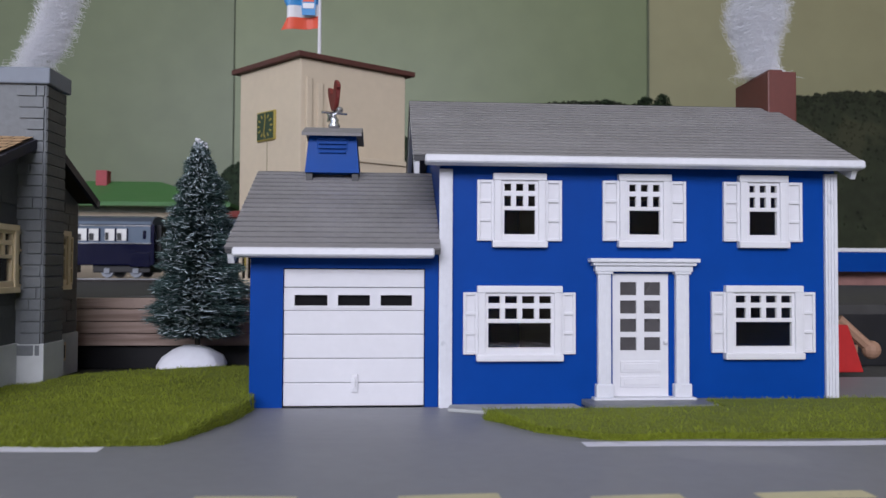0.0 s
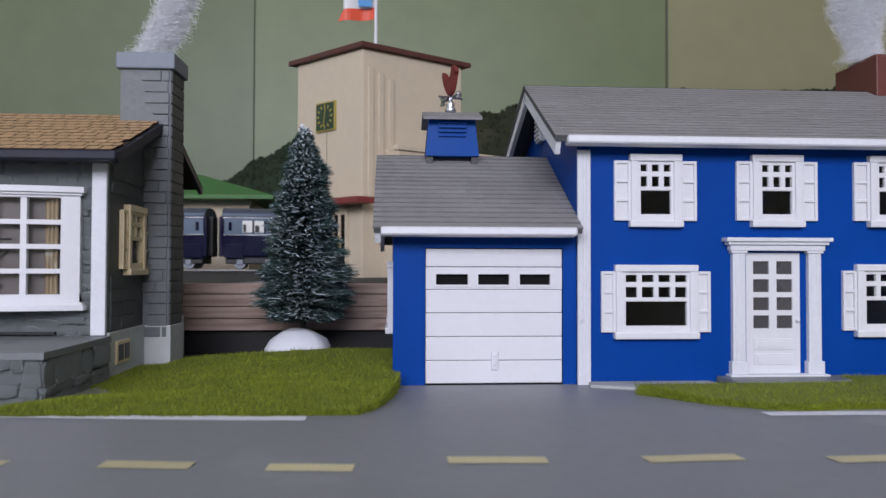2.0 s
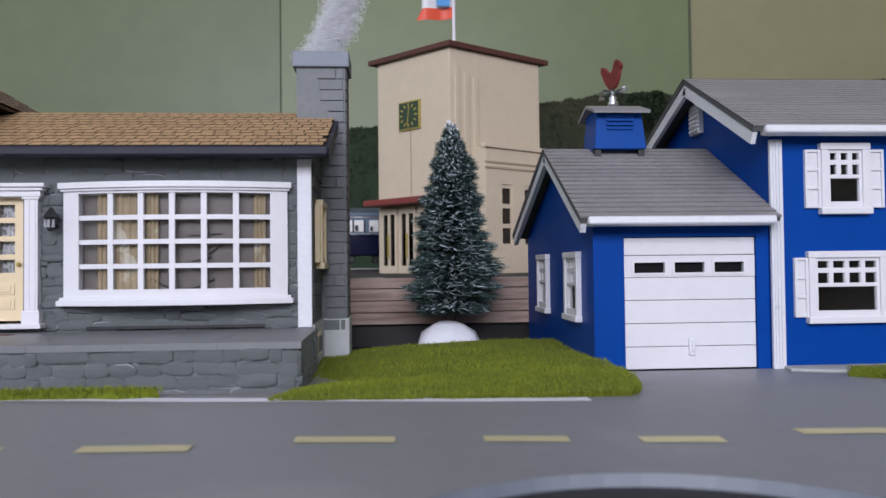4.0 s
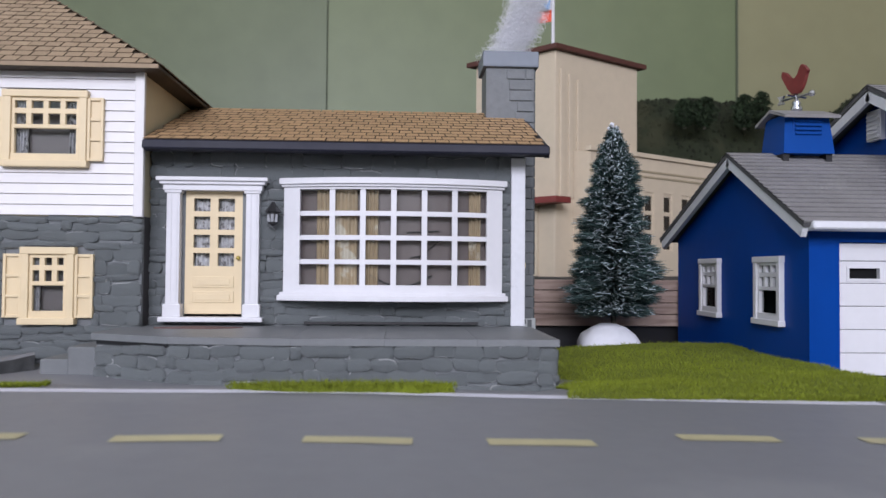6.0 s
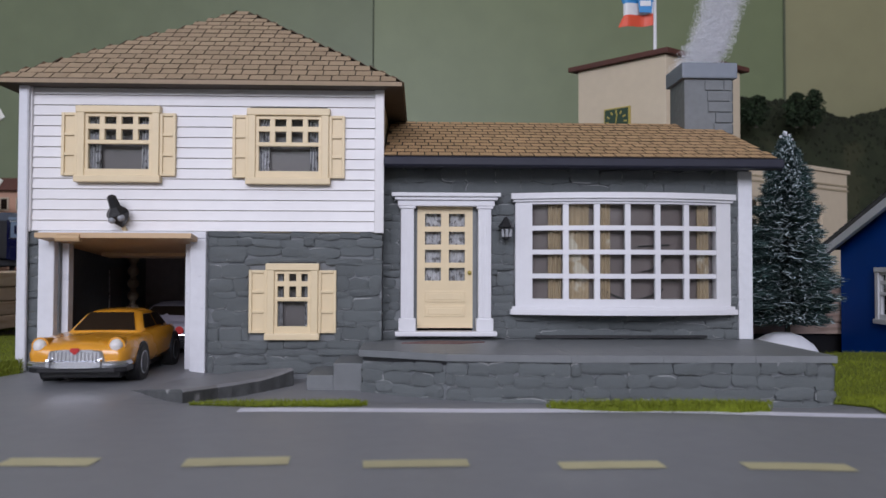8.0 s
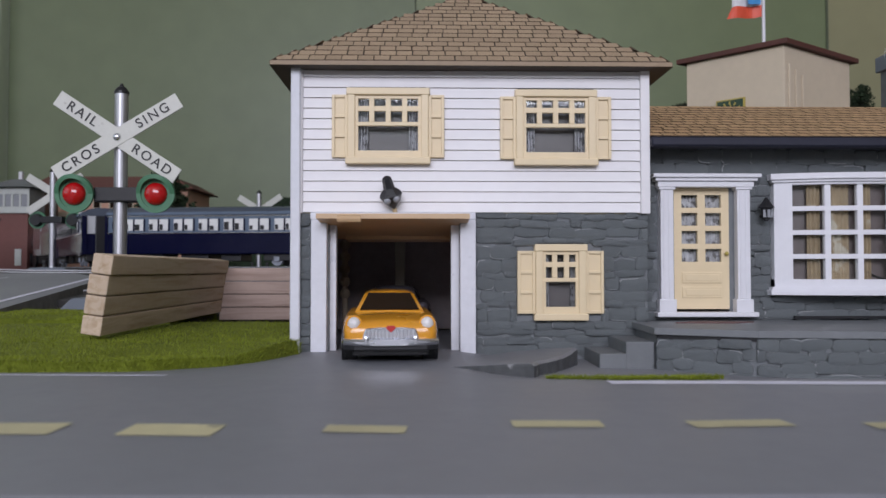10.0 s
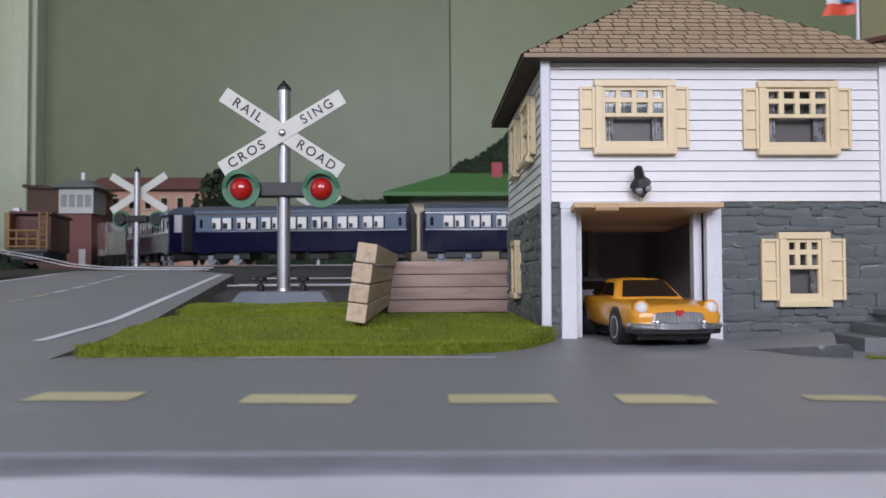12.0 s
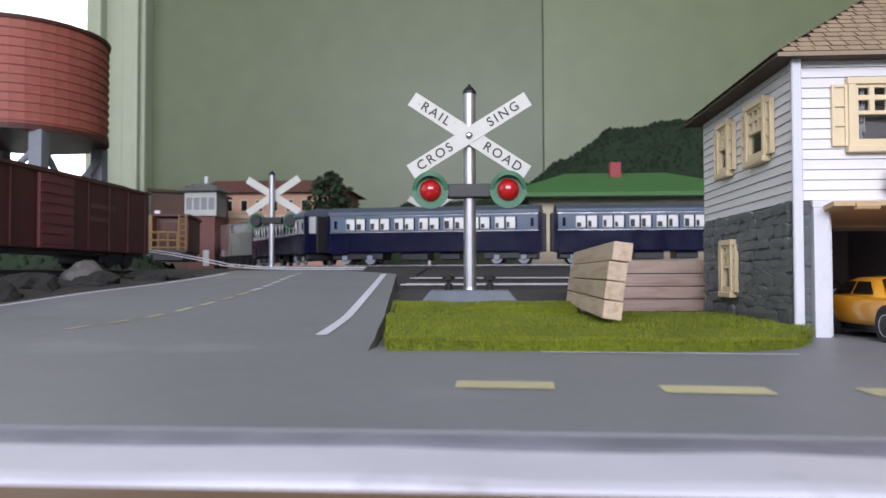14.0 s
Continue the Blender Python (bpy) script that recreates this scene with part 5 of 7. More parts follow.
# carriage lamp over the garage
lamp = thing("carriage_lamp", (-28.85, 20.55, 4.3), "black plastic carriage lamp tipped over above the garage", "wall lamp")
m = Matrix.Translation((-28.85, 20.45, 4.66)) @ Matrix.Rotation(radians(-14), 4, "Y") @ Matrix.Rotation(radians(20), 4, "X")
part("bracket", rod(B(), (0.0, 0.05, -0.35), (0.0, 0.15, -0.62), 0.06), CREAM, lamp, m=m)
bm = lathe(B(), 0, 0, [(0.03, -0.35), (0.22, -0.16), (0.30, 0.02), (0.27, 0.10), (0.15, 0.22), (0.12, 0.50), (0.05, 0.55)], 6)
part("lamp_body", bm, BLACK, lamp, m=m)
for q in (-1, 1):
    part("lamp_glass", dome(B(), (q * 0.12, -0.20, -0.06), 0.10, 10, 6), LAMPGLASS, lamp, m=m, smooth=True)
# stone wing
WY = 21.5
bay = (-17.95, -12.62, 2.2, 5.15)
wd = (-21.0, -19.45, 1.5, 5.06)
part("wing_front", wall(B(), -21.95, -11.6, 0.0, 6.1, WY, WY + 0.15, [bay, wd]), MORTAR, sh)
part("wing_back", box(B(), -21.95, -11.6, 29.0, 29.15, 0.0, 6.1), MORTAR, sh)
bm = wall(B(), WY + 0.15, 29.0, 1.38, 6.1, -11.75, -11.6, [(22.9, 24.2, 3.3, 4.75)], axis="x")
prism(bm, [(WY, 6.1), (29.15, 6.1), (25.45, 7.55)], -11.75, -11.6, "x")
part("wing_side", bm, SHADESTONE, sh)
part("wing_side_base", box(B(), -11.78, -11.52, WY, 29.15, -0.1, 1.38, 0.03), FOUND, sh, "whitewashed foundation strip")
for yc in (22.5, 27.4):
    b_ = part("basement_window", box(B(), -11.52, -11.46, yc - 0.55, yc + 0.55, 0.45, 1.1, 0.015), CREAM, sh)
    for q in (-1, 1):
        part("pane", box(B(), -11.47, -11.44, yc + q * 0.25 - 0.18, yc + q * 0.25 + 0.18, 0.55, 1.0), BLACK, b_)
r = random.Random(31)
for j in range(12):
    y = WY + 0.2
    while y < 29.0:
        ln_ = r.uniform(0.8, 1.6)
        y1 = min(y + ln_, 29.0)
        z0 = 1.42 + j * 0.385
        if not (y < 24.3 and y1 > 22.5 and z0 < 5.0 and z0 + 0.385 > 3.0) and not (y < 25.9 and y1 > 24.5):
            part("brick", box(B(), -11.60, -11.545 + r.uniform(-0.01, 0.01), y + 0.02, y1 - 0.02, z0 + 0.015, z0 + 0.37), SHADESTONE, sh)
        y = y1
window_unit(sh, turned(-11.56, 23.5, 2.95, 90), 1.5, 2.05, 2, CREAM, 0.40, curtain=LACE)
window_unit(sh, turned(-11.56, 27.4, 2.95, 90), 1.3, 2.05, 2, CREAM, 0.36)
part("wing_floor", box(B(), -21.9, -11.8, WY + 0.15, 29.0, 1.2, 1.32), ROOMIN, sh)
part("wing_room", box(B(), -21.8, -11.8, 27.6, 27.75, 1.32, 6.0), ROOMIN, sh, "grey brown back wall inside the room")
part("wing_room_side", box(B(), -21.9, -21.75, WY + 0.2, 27.6, 1.32, 6.0), ROOMIN, sh)
stones(sh, Matrix.Translation((-21.95, WY, 0)), 10.3, 1.32, 6.08, [(wd[0] + 21.95 - 0.5, wd[1] + 21.95 + 0.5, 1.3, 5.3), (21.95 - 18.3, 21.95 - 12.3, 2.0, 5.35), (21.95 - 11.95, 10.4, 1.3, 6.1)], 0.27, 0.10, 13, 0.95)
part("corner_post", box(B(), -11.98, -11.58, WY - 0.16, WY - 0.02, 1.32, 6.04, 0.03), TRIMWHITE, sh, "plain white corner post")
surround(sh, -21.48, -18.92, 1.42, 5.36, WY - 0.1, WHITE)
panel_door(sh, wd[0], wd[1], 1.62, 5.05, WY + 0.0, CREAM, 1, lace=LACE, pane=CLEAR)
# bow window
def bow(u):
    return WY - 0.22 - 0.50 * (1 - (2 * u - 1) ** 2)


def bow_bar(bm, u0, u1, z0, z1, front, back, n=18):
    x0, x1 = -18.28, -12.24
    a = []
    for i in range(n + 1):
        u = u0 + (u1 - u0) * i / n
        x, y = x0 + (x1 - x0) * u, bow(u)
        a.append([bm.verts.new((x, y + front, z0)), bm.verts.new((x, y + front, z1)), bm.verts.new((x, y + back, z1)), bm.verts.new((x, y + back, z0))])
    for p, q in zip(a, a[1:]):
        for k in range(4):
            bm.faces.new((p[k], p[(k + 1) % 4], q[(k + 1) % 4], q[k]))
    bm.faces.new(a[0]), bm.faces.new(a[-1][::-1])


bm = B()
bow_bar(bm, 0.0, 1.0, 5.06, 5.22, -0.02, 0.35)
bow_bar(bm, 0.0, 0.075, 2.2, 5.1, -0.02, 0.3, 3)
bow_bar(bm, 0.925, 1.0, 2.2, 5.1, -0.02, 0.3, 3)
bow_bar(bm, 0.0, 1.0, 2.22, 2.45, -0.02, 0.35)
bw = part("bow_window", bm, WHITE, sh, "white bow window of twenty-four panes")
bm = B()
bow_bar(bm, -0.02, 1.02, 5.20, 5.36, -0.16, 0.35)
bow_bar(bm, -0.01, 1.01, 5.13, 5.20, -0.09, 0.35)
part("bow_head", bm, WHITE, bw)
bm = B()
bow_bar(bm, -0.025, 1.025, 2.02, 2.16, -0.20, 0.5)
bow_bar(bm, -0.015, 1.015, 2.16, 2.24, -0.12, 0.5)
part("bow_sill", bm, WHITE, bw)
us = [0.085 + 0.83 * i / 6 for i in range(7)]
zs = [2.42 + 2.64 * j / 4 for j in range(5)]
for u in us[1:-1]:
    bm = B()
    bow_bar(bm, u - 0.0125, u + 0.0125, 2.45, 5.06, 0.02, 0.16, 2)
    part("muntin", bm, WHITE, bw)
for z in zs[1:-1]:
    bm = B()
    bow_bar(bm, 0.07, 0.93, z - 0.065, z + 0.065, 0.025, 0.15)
    part("muntin", bm, WHITE, bw)
for i in range(6):
    for j in range(4):
        bm = B()
        bow_bar(bm, us[i], us[i + 1], zs[j], zs[j + 1], 0.09, 0.10, 2)
        g = part("pane", bm, CLEAR, bw)
        g.visible_shadow = False
bm = B()
bow_bar(bm, 0.06, 0.94, 2.3, 5.15, 0.36, 0.38)
part("backing_sheet", bm, mat("mauve_grey_backing", (0.150, 0.122, 0.120), 0.3, var=0.22, grain=1.2, big=0.5), bw, "mauve-grey sheet behind the panes")
for a, b in ((0.15, 0.212), (0.235, 0.335), (0.375, 0.43), (0.845, 0.90)):
    x0, x1 = -18.28 + 6.04 * a, -18.28 + 6.04 * b
    part("curtain", drape(x0, x1, bow((a + b) / 2) + 0.26, 2.4, 5.1, 3, 0.035), CURTAIN, bw, "gold satin curtain")
bm = B()
for i in range(14):
    f, g = i / 14, (i + 1) / 14
    y = bow(0.55) + 0.31
    rod(bm, (-15.9 + 1.7 * f, y, 2.72 - 0.30 * math.sin(f * math.pi)), (-15.9 + 1.7 * g, y, 2.72 - 0.30 * math.sin(g * math.pi)), 0.022, 6)
part("wire", bm, BLACK, bw, "loose dark wire inside the window")
bm = B()
for x0, z0, x1, z1 in ((-14.6, 3.2, -13.9, 3.75), (-14.9, 3.9, -14.0, 3.95), (-14.8, 3.2, -14.3, 3.3)):
    rod(bm, (x0, bow(0.6) + 0.31, z0), (x1, bow(0.7) + 0.31, z1), 0.018, 6)
part("wire", bm, BLACK, bw)
part("vent_slot", box(B(), -17.7, -12.9, WY - 0.20, WY - 0.02, 1.36, 1.43), BLACK, sh)
# wing roof
bm = B()
rl, rr = -21.9, -11.15
slab(bm, (rl, 20.65, 6.25), (rr, 20.65, 6.25), (rr, 25.45, 8.10), (rl, 25.45, 8.10), 0.12)
slab(bm, (rl, 29.7, 6.25), (rr, 29.7, 6.25), (rr, 25.45, 8.10), (rl, 25.45, 8.10), 0.12)
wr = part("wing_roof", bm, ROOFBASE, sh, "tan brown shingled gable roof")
shingles(wr, (rl, 20.62, 6.25), (rr, 20.62, 6.25), (rr, 25.45, 8.10), (rl, 25.45, 8.10), 12, 0.37, SHINGLE, 24)
part("wing_gutter", prism(B(), [(20.46, 6.02), (20.8, 5.98), (20.85, 6.24), (20.5, 6.28)], rl, rr + 0.1, "x", 0.04), DARKTRIM, sh, "chipped dark navy gutter")
bm = B()
slab(bm, (rr - 0.02, 20.6, 6.22), (rr + 0.12, 20.6, 6.22), (rr + 0.12, 25.45, 8.08), (rr - 0.02, 25.45, 8.08), 0.28)
slab(bm, (rr - 0.02, 29.75, 6.22), (rr + 0.12, 29.75, 6.22), (rr + 0.12, 25.45, 8.08), (rr - 0.02, 25.45, 8.08), 0.28)
part("wing_bargeboard", bm, DARKTRIM, sh)
# stone chimney
ch = part("chimney", box(B(), -12.36, -10.80, 24.55, 25.95, -0.05, 9.55), MORTAR, sh, "grey stone chimney with a blue-grey cap")
r = random.Random(41)
for j in range(24):
    z0 = 0.98 + j * 0.352
    x = -12.38
    while x < -10.87:
        x1 = min(x + r.uniform(0.5, 1.1), -10.83)
        if x > -12.2 or z0 > 7.3:
            if x > -11.85:
                part("brick", box(B(), x + 0.02, x1 - 0.02, 24.49 + r.uniform(-0.015, 0.015), 24.6, z0 + 0.015, z0 + 0.335, 0.02), MORTAR, ch)
        x = x1
    # the chimney's side bricks take the darker, shaded copy of the stone
    if z0 > 0.5:
        part("brick", box(B(), -10.86, -10.75, 24.57, 25.92, z0 + 0.015, z0 + 0.335, 0.02), SHADESTONE, ch)
bm = box(B(), -12.48, -10.66, 24.42, 26.08, 9.46, 9.98, 0.05)
part("chimney_cap", bm, CHIMCAP, ch)
part("chimney_foot", box(B(), -12.4, -10.72, 24.5, 26.0, -0.1, 1.36, 0.04), FOUND, ch)
smoke("smoke", (-11.95, 25.25, 9.96), 14.6, 0.64, "white cotton wool smoke above the stone chimney", 7, 2900, (2.3, 0.0))
# porch
pr = thing("porch", (-16.5, 19.4, 0.0), "grey stone porch with flagstone top and steps", "porch")
front = [(-22.3, 18.85), (-20.3, 17.85), (-17.5, 17.5), (-11.5, 17.42)]
part("porch_core", prism(B(), [*front, (-11.5, 21.42), (-22.3, 21.42)], -0.1, 1.14, "z"), MORTAR, pr)


def front_y(x):
    for (xa, ya), (xb, yb) in zip(front, front[1:]):
        if x <= xb:
            return ya + (yb - ya) * max(0.0, (x - xa) / (xb - xa))
    return front[-1][1]


xs = [-22.4, -20.3, -17.5, -15.4, -13.3, -11.42]
for a, b in zip(xs, xs[1:]):
    part("flagstone", prism(B(), [(a + 0.001, front_y(a) - 0.10), (b - 0.001, front_y(b) - 0.10), (b - 0.001, 21.4), (a + 0.001, 21.4)], 1.145, 1.31, "z", 0.006), STONETOP, pr)
for k, ((xa, ya), (xb, yb)) in enumerate(zip(front, front[1:])):
    stones(pr, turned(xa, ya, 0, math.degrees(math.atan2(yb - ya, xb - xa))), math.hypot(xb - xa, yb - ya), 0.02, 1.14 if k else 1.04, [], 0.28, 0.10, 14 + 7 * k, 1.0, True)
stones(pr, turned(-11.5, 17.42, 0, 90), 3.9, 0.02, 1.14, [], 0.36, 0.08, 15, 1.2)
# Shadow under the slab's left end, laid in as a black strip.
part("crack", prism(B(), [(-22.3, 18.81), (-20.3, 17.81), (-20.3, 17.9), (-22.3, 18.9)], 1.05, 1.143, "z"), BLACK, pr, "black strip for the shadow under the raised slab")
for x0, z1 in ((-23.68, 0.66), (-23.03, 0.95)):
    part("step", box(B(), x0, x0 + (0.66 if z1 < 0.9 else 0.70), 18.98, 20.8, 0.1, z1, 0.03), mat("dark_grey_step", (0.150, 0.160, 0.166), 0.6, var=0.15, grain=3, bump=0.02), pr, "smooth dark grey step")
part("doormat_chip", prism(B(), [(-21.4, 20.2), (-19.9, 20.1), (-19.2, 20.5), (-20.6, 20.8)], 1.305, 1.34, "z"), mat("reddish_chip", (0.13, 0.07, 0.065), 0.7), pr)
# torn edge of the drive
t = thing("kerb_strip", (-26.4, 18.2, 0.4), "torn dark grey edge strip of the drive", "kerb")
edge = [(-25.75, 17.05, 0.63), (-25.4, 17.4, 0.645), (-25.05, 17.9, 0.635), (-24.7, 18.5, 0.63), (-24.4, 19.1, 0.66), (-24.05, 19.8, 0.74)]
bm = B()
rows_ = []
fine = []
edge = [settle(*p) for p in edge]
for a, b in zip(edge, edge[1:]):
    for q in range(5):
        fine.append((a[0] + (b[0] - a[0]) * q / 5, a[1] + (b[1] - a[1]) * q / 5, a[2] + (b[2] - a[2]) * q / 5 + 0.02))
for i, (x, y, z) in enumerate(fine):
    f = i / (len(fine) - 1)
    x, y = x + 0.03 * noise.noise((i * 0.33, 1, 0)), y + 0.03 * noise.noise((i * 0.33, 5, 0))
    back = (x - 1.8 + 0.6 * f, y + 1.7, 0.515)
    rows_.append([bm.verts.new(p) for p in ((x + 0.02, y - 0.04, 0.10), (x + 0.02, y - 0.03, z - 0.05), (x - 0.03, y + 0.04, z), back, (back[0], back[1], 0.3))])
for a, b in zip(rows_, rows_[1:]):
    for q in range(4):
        bm.faces.new((a[q], b[q], b[q + 1], a[q + 1]))
bm.faces.new(rows_[0]), bm.faces.new(rows_[-1][::-1])
torn = part("strip", bm, ROAD, t, "torn road edge showing grey and white flecks")
torn.data.materials.append(mat("torn_road_core", (0.075, 0.078, 0.080), 0.8, var=0.35, grain=4, bump=0.06, speck=(1.5, 0.64, (0.36, 0.36, 0.37), 0.8)))
for p in torn.data.polygons:
    if abs(p.normal.z) < 0.6:
        p.material_index = 1
# porch lamp
lamp = thing("porch_lamp", (-18.55, 21.2, 4.3), "small black hexagonal porch lamp beside the door", "wall lamp")
bm = lathe(B(), -18.55, 21.12, [(0.04, 4.05), (0.12, 4.11), (0.155, 4.38), (0.235, 4.43), (0.10, 4.60), (0.04, 4.70)], 6)
part("lamp_body", bm, BLACK, lamp)
for k in (-1, 0, 1):
    part("lamp_glass", box(B(), -18.55 + k * 0.10 - 0.038, -18.55 + k * 0.10 + 0.038, 20.965 + abs(k) * 0.04, 20.985 + abs(k) * 0.04, 4.15, 4.36), LAMPGLASS, lamp)
part("lamp_arm", rod(B(), (-18.55, 21.15, 4.2), (-18.55, 21.5, 4.2), 0.06), BLACK, lamp)


# ---- cars ----
def toy_car(name, m, paint, label, glass=CARGLASS):
    """A die-cast fastback saloon: nose at -y, 5.3 long, 2.4 wide, standing on z = 0."""
    car = new(name)
    car["at"] = (0.0, 0.0, 0.0)
    tagged(car, label, "toy car", "toy cars at the garage")
    bm = B()
    # cross-sections from nose to tail: y, half width, bottom, shoulder, crown
    secs = [(-3.20, 0.98, 0.52, 0.80, 0.84), (-3.14, 1.09, 0.46, 0.92, 0.97), (-2.75, 1.16, 0.42, 1.02, 1.06), (-2.0, 1.19, 0.40, 1.06, 1.12), (-1.2, 1.20, 0.40, 1.08, 1.155), (0.1, 1.20, 0.40, 1.10, 1.16), (0.9, 1.18, 0.40, 1.11, 1.17), (1.5, 1.10, 0.42, 1.09, 1.14), (1.95, 0.95, 0.48, 1.00, 1.03), (2.08, 0.80, 0.55, 0.90, 0.92)]
    rings = []
    for y, w, lo, shd, cr in secs:
        pts = [(-w * 0.92, lo), (-w, lo + 0.14), (-w * 1.02, (lo + shd) / 2 + 0.1), (-w * 0.985, shd - 0.04), (-w * 0.90, shd + 0.04), (-w * 0.55, cr - 0.02), (0, cr), (w * 0.55, cr - 0.02), (w * 0.90, shd + 0.04), (w * 0.985, shd - 0.04), (w * 1.02, (lo + shd) / 2 + 0.1), (w, lo + 0.14), (w * 0.92, lo)]
        rings.append([bm.verts.new((x, y, z)) for x, z in pts])
    n = len(rings[0])
    for a, b in zip(rings, rings[1:]):
        for i in range(n):
            bm.faces.new((a[i], a[(i + 1) % n], b[(i + 1) % n], b[i]))
    bm.faces.new(rings[0]), bm.faces.new(rings[-1][::-1])
    body_ = part("body", bm, paint, car, smooth=True)
    # cabin
    bm = B()
    cs = [(-1.42, 0.98, 1.05, 0.98, 1.10), (-0.72, 0.96, 1.05, 0.70, 1.60), (-0.4, 0.95, 1.05, 0.68, 1.64), (0.3, 0.95, 1.05, 0.67, 1.65), (0.9, 0.93, 1.05, 0.64, 1.56), (1.75, 0.84, 1.05, 0.74, 1.12)]
    rings = []
    for y, w0, z0, w1, z1 in cs:
        rings.append([bm.verts.new(p) for p in ((-w0, y, z0), (-w1, y, z1 - 0.05), (-w1 * 0.75, y, z1), (0, y, z1 + 0.02), (w1 * 0.75, y, z1), (w1, y, z1 - 0.05), (w0, y, z0))])
    for a, b in zip(rings, rings[1:]):
        for i in range(6):
            bm.faces.new((a[i], a[i + 1], b[i + 1], b[i]))
    bm.faces.new([*rings[0]]), bm.faces.new([*rings[-1]][::-1])
    cab = part("cabin", bm, paint, car, smooth=True)
    part("windscreen", slab(B(), (-0.80, -1.36, 1.20), (0.80, -1.36, 1.20), (0.58, -0.80, 1.60), (-0.58, -0.80, 1.60), 0.03), glass, cab)
    for s in (-1, 1):
        for y0, y1, y2, y3 in ((-0.90, 0.12, 0.10, -0.48), (0.22, 1.10, 0.78, 0.20)):
            bm = B()
            v = [bm.verts.new(p) for p in ((s * 0.90, y0, 1.20), (s * 0.90, y1, 1.20), (s * 0.725, y2, 1.53), (s * 0.725, y3, 1.53))]
            w = [bm.verts.new((p.co.x + s * 0.015, p.co.y, p.co.z)) for p in v]
            bm.faces.new(v), bm.faces.new(w)
            for i in range(4):
                bm.faces.new((v[i], v[(i + 1) % 4], w[(i + 1) % 4], w[i]))
            part("side_window", bm, glass, cab)
    part("rear_window", slab(B(), (-0.66, 1.55, 1.24), (0.66, 1.55, 1.24), (0.56, 1.08, 1.50), (-0.56, 1.08, 1.50), 0.02), glass, cab)
    for s in (-1, 1):
        bm = cyl(B(), s * 0.905, 0.95, -3.06, -2.5, 0.205, 0.16, 20, "y")
        part("headlight_rim", bm, paint, body_)
        part("headlight", dome(B(), (s * 0.905, -3.06, 0.95), 0.165, 14, 8, 0.9), HEADLIGHT, body_, smooth=True)
        for y in (-1.95, 1.05):
            tyre = part("wheel", cyl(B(), y, 0.45, s * 0.86, s * 1.24, 0.45, 0.45, 28, "x"), BLACKR, car, "black tyre with a silver rim")
            part("rim", cyl(B(), y, 0.45, s * 1.20, s * 1.25, 0.30, 0.28, 22, "x"), CHROME, tyre)
            part("hub", cyl(B(), y, 0.45, s * 1.25, s * 1.27, 0.255, 0.16, 16, "x"), BLACK, tyre)
            bm = cyl(B(), y, 0.47, s * 1.16, s * 1.222, 0.49, 0.49, 28, "x")
            part("wheel_arch", bm, BLACK, body_)
    bm = prism(B(), [(-0.70, 0.60), (0.70, 0.60), (0.62, 0.85), (0.3, 0.88), (-0.3, 0.88), (-0.62, 0.85)], -3.25, -3.12, "y", 0.03)
    gr = part("grille", bm, CHROME, body_)
    for i in range(14):
        part("bar", box(B(), -0.60 + i * 0.09, -0.57 + i * 0.09, -3.265, -3.24, 0.63, 0.83), STEEL, gr)
    part("badge", prism(B(), [(-0.12, 0.86), (-0.09, 0.92), (0.09, 0.92), (0.12, 0.86), (0.0, 0.77)], -3.30, -3.25, "y"), REDBADGE, gr)
    bp = part("bumper", prism(B(), [(-1.22, -2.75), (-1.20, -3.12), (-0.95, -3.30), (-0.4, -3.36), (0.4, -3.36), (0.95, -3.30), (1.20, -3.12), (1.22, -2.75)], 0.475, 0.615, "z", 0.05), CHROME, car)
    for s in (-1, 1):
        part("overrider", box(B(), s * 0.60 - 0.05, s * 0.60 + 0.05, -3.40, -3.26, 0.48, 0.68, 0.03), CHROME, bp)
    part("valance", prism(B(), [(-1.18, -2.6), (-1.16, -3.08), (-0.9, -3.25), (0.9, -3.25), (1.16, -3.08), (1.18, -2.6)], 0.36, 0.485, "z", 0.02), BLACK, car)
    part("chassis", box(B(), -0.95, 0.95, -2.9, 1.9, 0.20, 0.45, 0.03), BLACK, car)
    for s in (-1, 1):
        part("tail_light", cyl(B(), s * 0.58, 0.78, 2.02, 2.12, 0.16, 0.13, 18, "y"), REDBADGE, body_, "round red tail light")
    part("rear_bumper", box(B(), -0.9, 0.9, 2.04, 2.16, 0.55, 0.68, 0.04), CHROME, car)
    mm = m.copy()
    mm.translation = m.translation * K
    car.matrix_basis = mm
    return car


toy_car("toy_car", turned(-28.93, 21.05, 0.52, 3.5) @ Matrix.Diagonal((0.93, 1, 1, 1)), YELLOW, "orange-yellow die-cast fastback car with chrome bumper")
toy_car("toy_car", turned(-29.0, 26.4, 0.53, 180), mat("silver_grey_enamel", (0.21, 0.195, 0.23), 0.25, coat=0.3), "plum-silver die-cast car inside the garage")


# ---- bottle-brush fir ----
t = thing("fir_tree", (-7.05, 28.6, -0.36), "frosted blue-green bottle-brush fir on a white snow base", "model tree")
bm = lathe(B(), -7.05, 28.6, [(1.18, -0.36), (1.18, 0.22), (1.02, 0.52), (0.66, 0.80), (0.3, 0.92), (0.1, 0.94)], 30)
for v in bm.verts:
    k = 1 + 0.22 * noise.noise((v.co.x * 1.5, v.co.y * 1.5, v.co.z * 1.3))
    v.co.x, v.co.y = -7.25 + (v.co.x + 7.05) * k, 28.6 + (v.co.y - 28.6) * k
part("snow_base", bm, SNOW, t, "white plaster snow base", smooth=True)
part("trunk", lathe(B(), -7.05, 28.6, [(0.10, 0.9), (0.09, 3.0), (0.05, 8.3)], 10), BARK, t)
